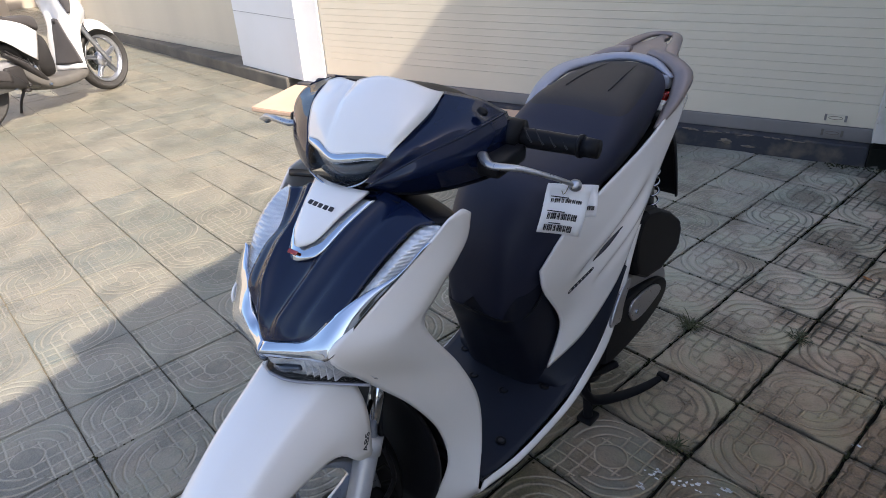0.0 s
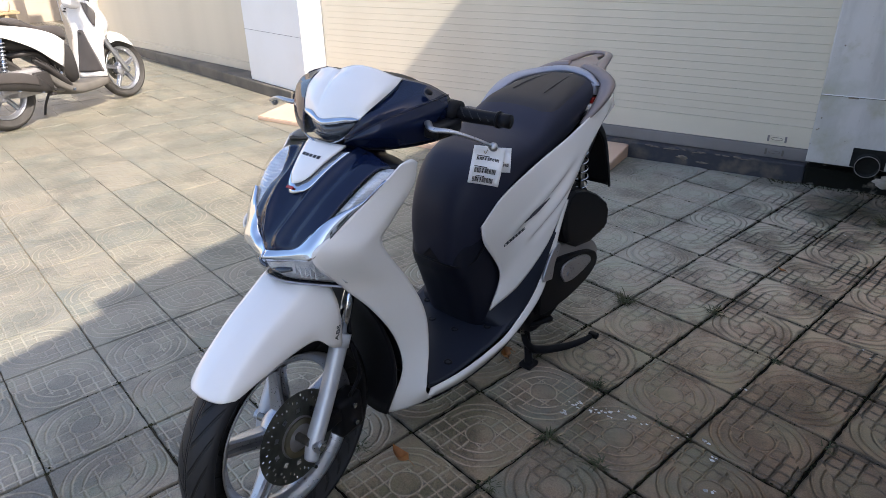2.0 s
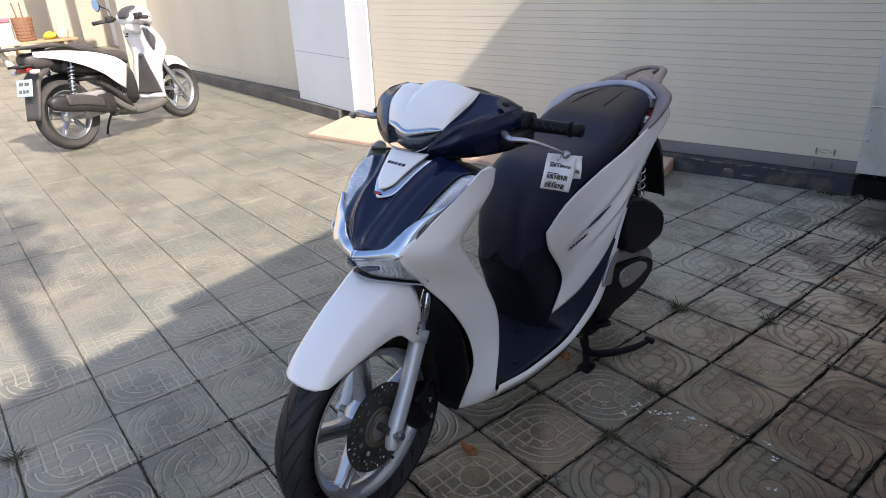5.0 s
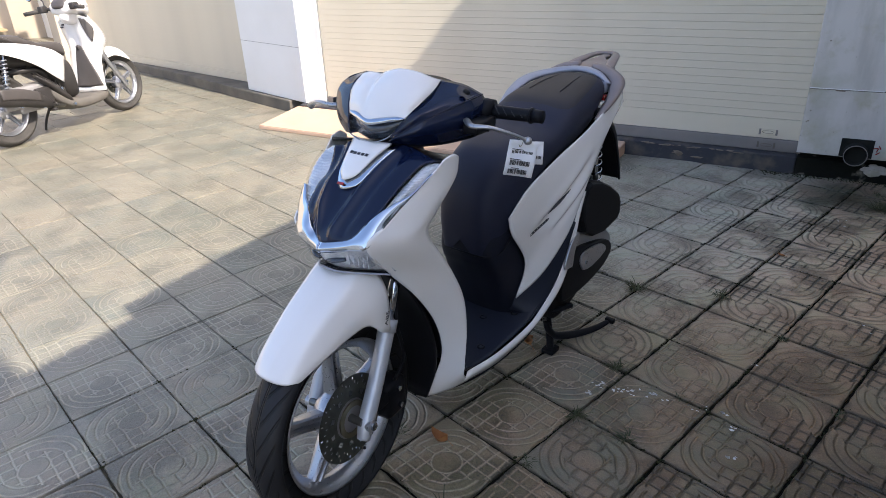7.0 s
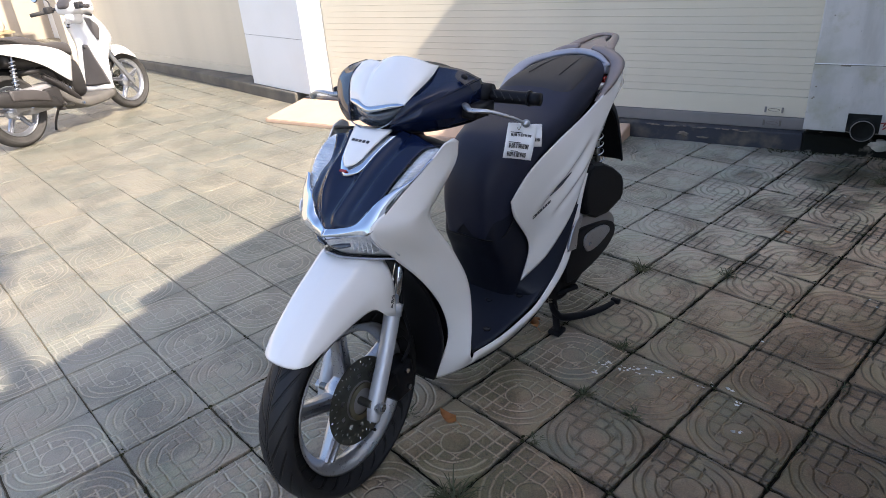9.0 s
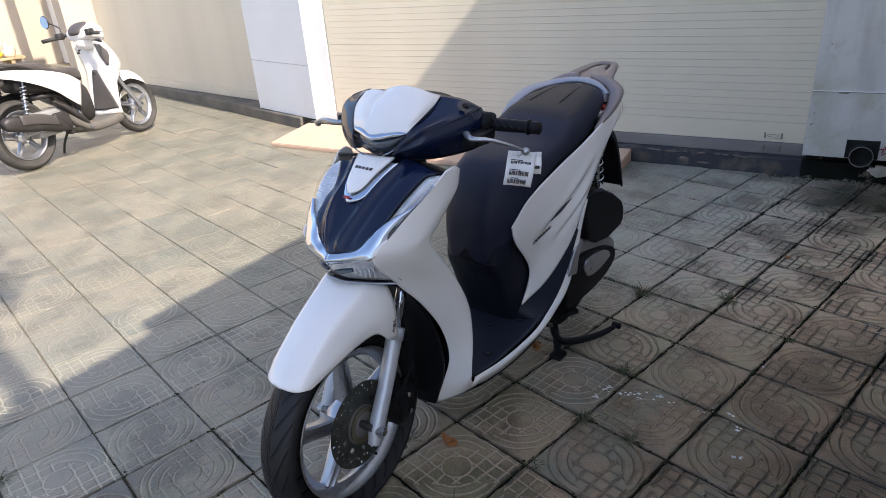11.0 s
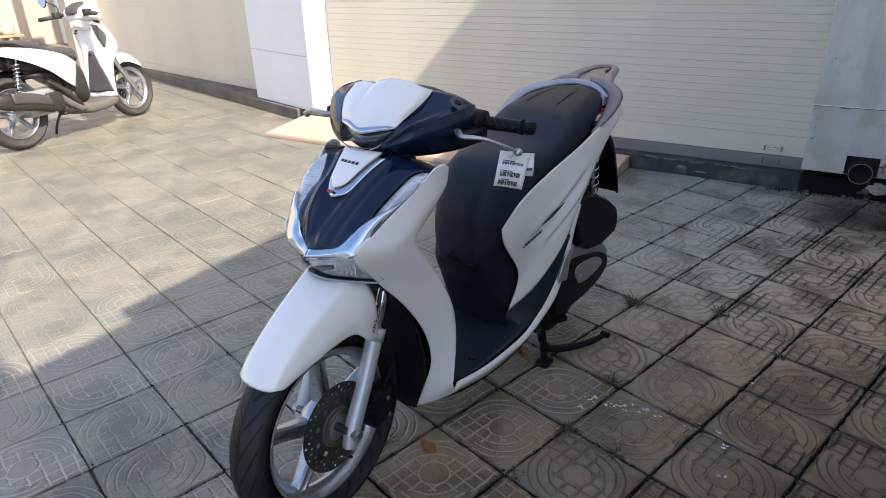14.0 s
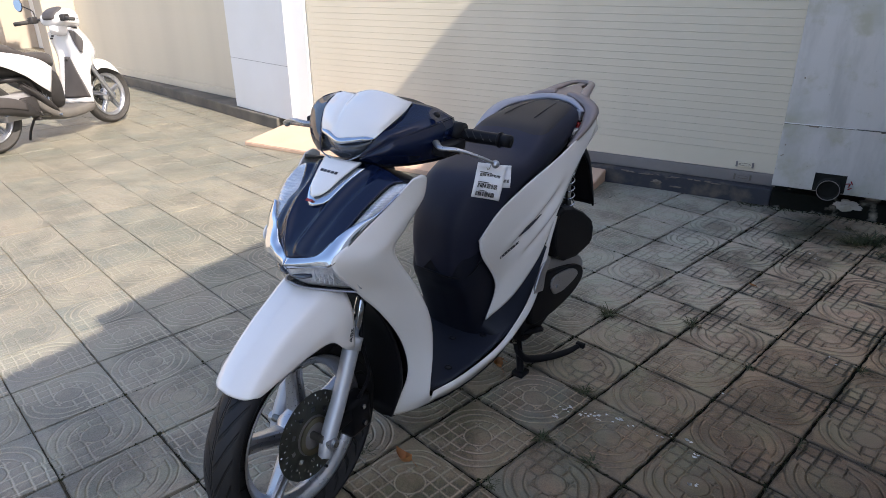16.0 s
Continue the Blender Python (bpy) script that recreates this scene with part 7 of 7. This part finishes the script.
def leaf(x, y, turn, size, curl):
    w = thing("dry_leaf", pose(x, y, 0.004, 0, 0, turn), "curled brown dry leaf lying on the paving", "leaf", "fallen leaves")
    rows = []
    for i in range(11):
        t = i / 10
        hw = 0.26 * size * math.sin(math.pi * min(1, t * 0.97 + 0.015)) ** 0.8
        rows.append([Vector((hw * s, size * (t - 0.5), size * curl * (s * s * 0.35 + 1.2 * (t - 0.5) ** 2) + 0.002)) for s in (-1, -0.5, 0, 0.5, 1)])
    bm, _ = grid(rows)
    part("blade", bm, M_DRYLEAF, w, "", True)
    part("stalk", rod((0, -size * 0.5, size * curl * 0.3 + 0.002), (0.004, -size * 0.78, 0.003), 0.0009, 5), M_DRYLEAF, w)


leaf(-0.225, -0.105, 100, 0.062, 1.1)
leaf(-0.375, 0.505, 60, 0.07, 0.6)
leaf(-0.40, 0.53, 110, 0.05, 0.5)
leaf(0.03, 1.9, 80, 0.035, 0.4)
flecks = tagged(thing("paint_flecks", Matrix(), "white paint splashes dried on the paving", "paint splash"), kind="stuff")
bm = bmesh.new()
for x, y, n, sp in ((-0.036, 0.483, 9, 0.012), (-0.025, 0.416, 8, 0.010), (0.024, 0.496, 5, 0.008), (0.064, 0.521, 9, 0.014), (0.123, 0.548, 7, 0.014), (0.186, 0.554, 2, 0.008), (0.295, 0.594, 4, 0.014), (0.338, 0.618, 4, 0.012),
                    (0.395, 0.567, 3, 0.006), (0.453, 0.459, 2, 0.005), (0.435, 0.442, 2, 0.005), (0.046, 2.521, 5, 0.03), (0.109, 2.494, 4, 0.03), (0.5, 1.45, 3, 0.02), (0.3, 0.95, 2, 0.02)):
    for _ in range(n):
        cx, cy, r = x + rng.gauss(0, sp), y + rng.gauss(0, sp), rng.uniform(0.0025, 0.008)
        a0 = rng.uniform(0, 6)
        bm.faces.new([bm.verts.new((cx + r * rng.uniform(0.3, 1.5) * math.cos(a0 + k * 0.9), cy + r * rng.uniform(0.15, 1.0) * math.sin(a0 + k * 0.9), 0.0022)) for k in range(7)])
part("flecks", bm, M_FLECK, flecks)

# ---- moss and dirt crumbs along the damp joints ----
M_JOINTMOSS = varied("joint_moss", (0.018, 0.020, 0.010), (0.035, 0.036, 0.016), (0.85, 1.0), 12, 90, 0.4, spec=0.1)
crumbs = tagged(thing("joint_moss", Matrix(), "dark moss and dirt crumbs packed in the paving joints", "moss"), kind="stuff")
bm = bmesh.new()


def crumb(cx, cy, r, z):
    a0 = rng.uniform(0, 6)
    top = bm.verts.new((cx, cy, z + r * 0.22))
    rim = [bm.verts.new((cx + r * rng.uniform(0.5, 1.1) * math.cos(a0 + k * 1.05), cy + r * rng.uniform(0.5, 1.1) * math.sin(a0 + k * 1.05), -0.002)) for k in range(6)]
    for k in range(6):
        bm.faces.new((top, rim[k], rim[(k + 1) % 6]))


for i in range(-4, 5):
    for j in range(-3, 11):
        for along in (0, 1):
            amount = 5 + 7 * max(0.0, min(1.0, (i * T + 0.6) / 1.2)) + (3 if j > 5 else 0)
            if gate_frame((i * T, j * T))[0] > WALL_X or gate_frame((i * T, j * T))[1] > -0.08:
                continue
            start, span = rng.random() * 0.7, rng.uniform(0.15, 0.6)
            for _ in range(int(amount)):
                f = min(1.0, start + span * rng.random()) if rng.random() < 0.7 else rng.random()
                r = rng.uniform(0.0025, 0.0065) * (1.5 if rng.random() < 0.12 else 1)
                x, y = (i * T + f * T, j * T + rng.gauss(0, 0.0022)) if along else (i * T + rng.gauss(0, 0.0022), j * T + f * T)
                crumb(x, y, r, 0.0005)
        for _ in range(5):
            crumb(i * T + rng.gauss(0, 0.008), j * T + rng.gauss(0, 0.008), rng.uniform(0.003, 0.009), 0.001)
for k in range(420):
    y = rng.uniform(-3.0, -0.05)
    x = WALL_X - abs(rng.gauss(0, 0.02))
    q = GATE @ Vector((x, y, 0))
    crumb(q.x, q.y, rng.uniform(0.003, 0.008), 0.002)
for k in range(500):
    q = GATE @ Vector((rng.uniform(0.3, 1.2), -0.08 - abs(rng.gauss(0, 0.03)), 0))
    crumb(q.x, q.y, rng.uniform(0.003, 0.009), 0.003)
part("moss_crumbs", bm, M_JOINTMOSS, crumbs)

# ---- young tree behind the boundary wall ----
M_BARK = varied("grey_bark", (0.16, 0.13, 0.10), (0.10, 0.085, 0.065), (0.8, 0.9), 10, 60, 0.4)
M_LEAF = varied("tree_leaf", (0.045, 0.085, 0.02), (0.07, 0.11, 0.03), (0.45, 0.6), 3, 30, 0.0)
tree = thing("tree", pose(2.6, -0.78, -0.02), "slender leafy tree growing behind the boundary wall", "tree")
part("trunk", tube_bm([(0, -0.05, 0), (0.05, -0.06, 1.8), (-0.02, -0.10, 3.8), (0.0, -0.14, 5.2), (0.02, -0.24, 6.3)], [0.08, 0.07, 0.058, 0.048, 0.02], 36, 10), M_BARK, tree, "", True)
lv = bmesh.new()
for b in range(12):
    z0, a = rng.uniform(5.0, 6.2), b * 2.4
    root = Vector((0, -0.14 - 0.09 * (z0 - 5.2), z0))
    tip = Vector((0.75 * math.cos(a), -0.45 + 0.50 * math.sin(a), z0 + rng.uniform(0.3, 0.7)))
    part("limb", tube_bm([tuple(root), tuple(root.lerp(tip, 0.5) + Vector((0, 0, 0.06))), tuple(tip)], [0.020, 0.013, 0.005], 10, 6), M_BARK, tree)
    for _ in range(120):
        c = root.lerp(tip, rng.uniform(0.35, 1.15)) + Vector((rng.gauss(0, 0.13), rng.gauss(0, 0.10), rng.gauss(0, 0.14)))
        d = Vector((rng.gauss(0, 1), rng.gauss(0, 1), rng.gauss(0, 0.6))).normalized()
        e = d.orthogonal().normalized()
        ln = rng.uniform(0.06, 0.11)
        lv.faces.new([lv.verts.new(c + q) for q in (d * -ln, e * ln * 0.45, d * ln, e * -ln * 0.45)])
part("crown", lv, M_LEAF, tree)


# ---- paving, tile by tile ----
def tile_mesh(gap, bevel, chips):
    """One tile; its rim wanders and is chipped a little where it is worn."""
    n, h = 11, 0.003
    ring = []
    for a, b in (((-1, -1), (1, -1)), ((1, -1), (1, 1)), ((1, 1), (-1, 1)), ((-1, 1), (-1, -1))):
        for k in range(n):
            f = k / n
            ring.append((a[0] + (b[0] - a[0]) * f, a[1] + (b[1] - a[1]) * f))
    bm = bmesh.new()
    g = T / 2 - gap
    lo = [bm.verts.new((x * g, y * g, -0.02)) for x, y in ring]
    mid, top = [], []
    for x, y in ring:
        c = 1 - rng.random() ** 2.2 * chips / g
        mid.append(bm.verts.new((x * g * c, y * g * c, -h)))
        top.append(bm.verts.new((x * (g * c - bevel), y * (g * c - bevel), 0)))
    for i in range(len(ring)):
        j = (i + 1) % len(ring)
        bm.faces.new((lo[i], lo[j], mid[j], mid[i]))
        bm.faces.new((mid[i], mid[j], top[j], top[i]))
    bm.faces.new(top)
    bmesh.ops.recalc_face_normals(bm, faces=bm.faces)
    me = bpy.data.meshes.new("paving_tile")
    bm.to_mesh(me)
    bm.free()
    me.materials.append(M_TILE)
    return me


paving = tagged(thing("pavement", Matrix(), "worn cement paving tiles with ring and lattice relief", "paving"), kind="structure")
worn = [tile_mesh(0.0028, 0.0022, 0.0048) for k in range(12)]
tight = [tile_mesh(0.0015, 0.0012, 0.0022) for k in range(3)]
plain = tile_mesh(0.0007, 0.0008, 0.0015)
corner = [v.co.copy() for v in plain.vertices]
faces = [tuple(f.vertices) for f in plain.polygons]
rest_v, rest_f = [], []
near = 0
for i in range(-52, 22):
    for j in range(-40, 12):
        c = Vector(((i + 0.5) * T, (j + 0.5) * T, 0))
        gx, gy = gate_frame((c.x, c.y))
        if (gx > WALL_X + 0.25 and gy > -5.45) or (gy > 0.15 and c.x > -4.5) or (c.x < -4.4 and c.y > 2.3):
            continue
        z = rng.gauss(0, 0.0009)
        tilt = Euler((rng.gauss(0, 0.003), rng.gauss(0, 0.003), rng.gauss(0, 0.0025)))
        if -11 <= i <= 3 and -5 <= j <= 10:
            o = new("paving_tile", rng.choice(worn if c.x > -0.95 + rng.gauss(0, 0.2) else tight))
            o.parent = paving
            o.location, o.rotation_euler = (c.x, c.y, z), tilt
            near += 1
        else:
            k = len(rest_v)
            r = tilt.to_matrix()
            rest_v += [c + r @ q + Vector((0, 0, z)) for q in corner]
            rest_f += [tuple(k + q for q in f) for f in faces]
me = bpy.data.meshes.new("far_tiles")
me.from_pydata(rest_v, [], rest_f)
me.materials.append(M_TILE)
far = new("far_tiles", me)
far.parent = paving
far["kind"] = "stuff"
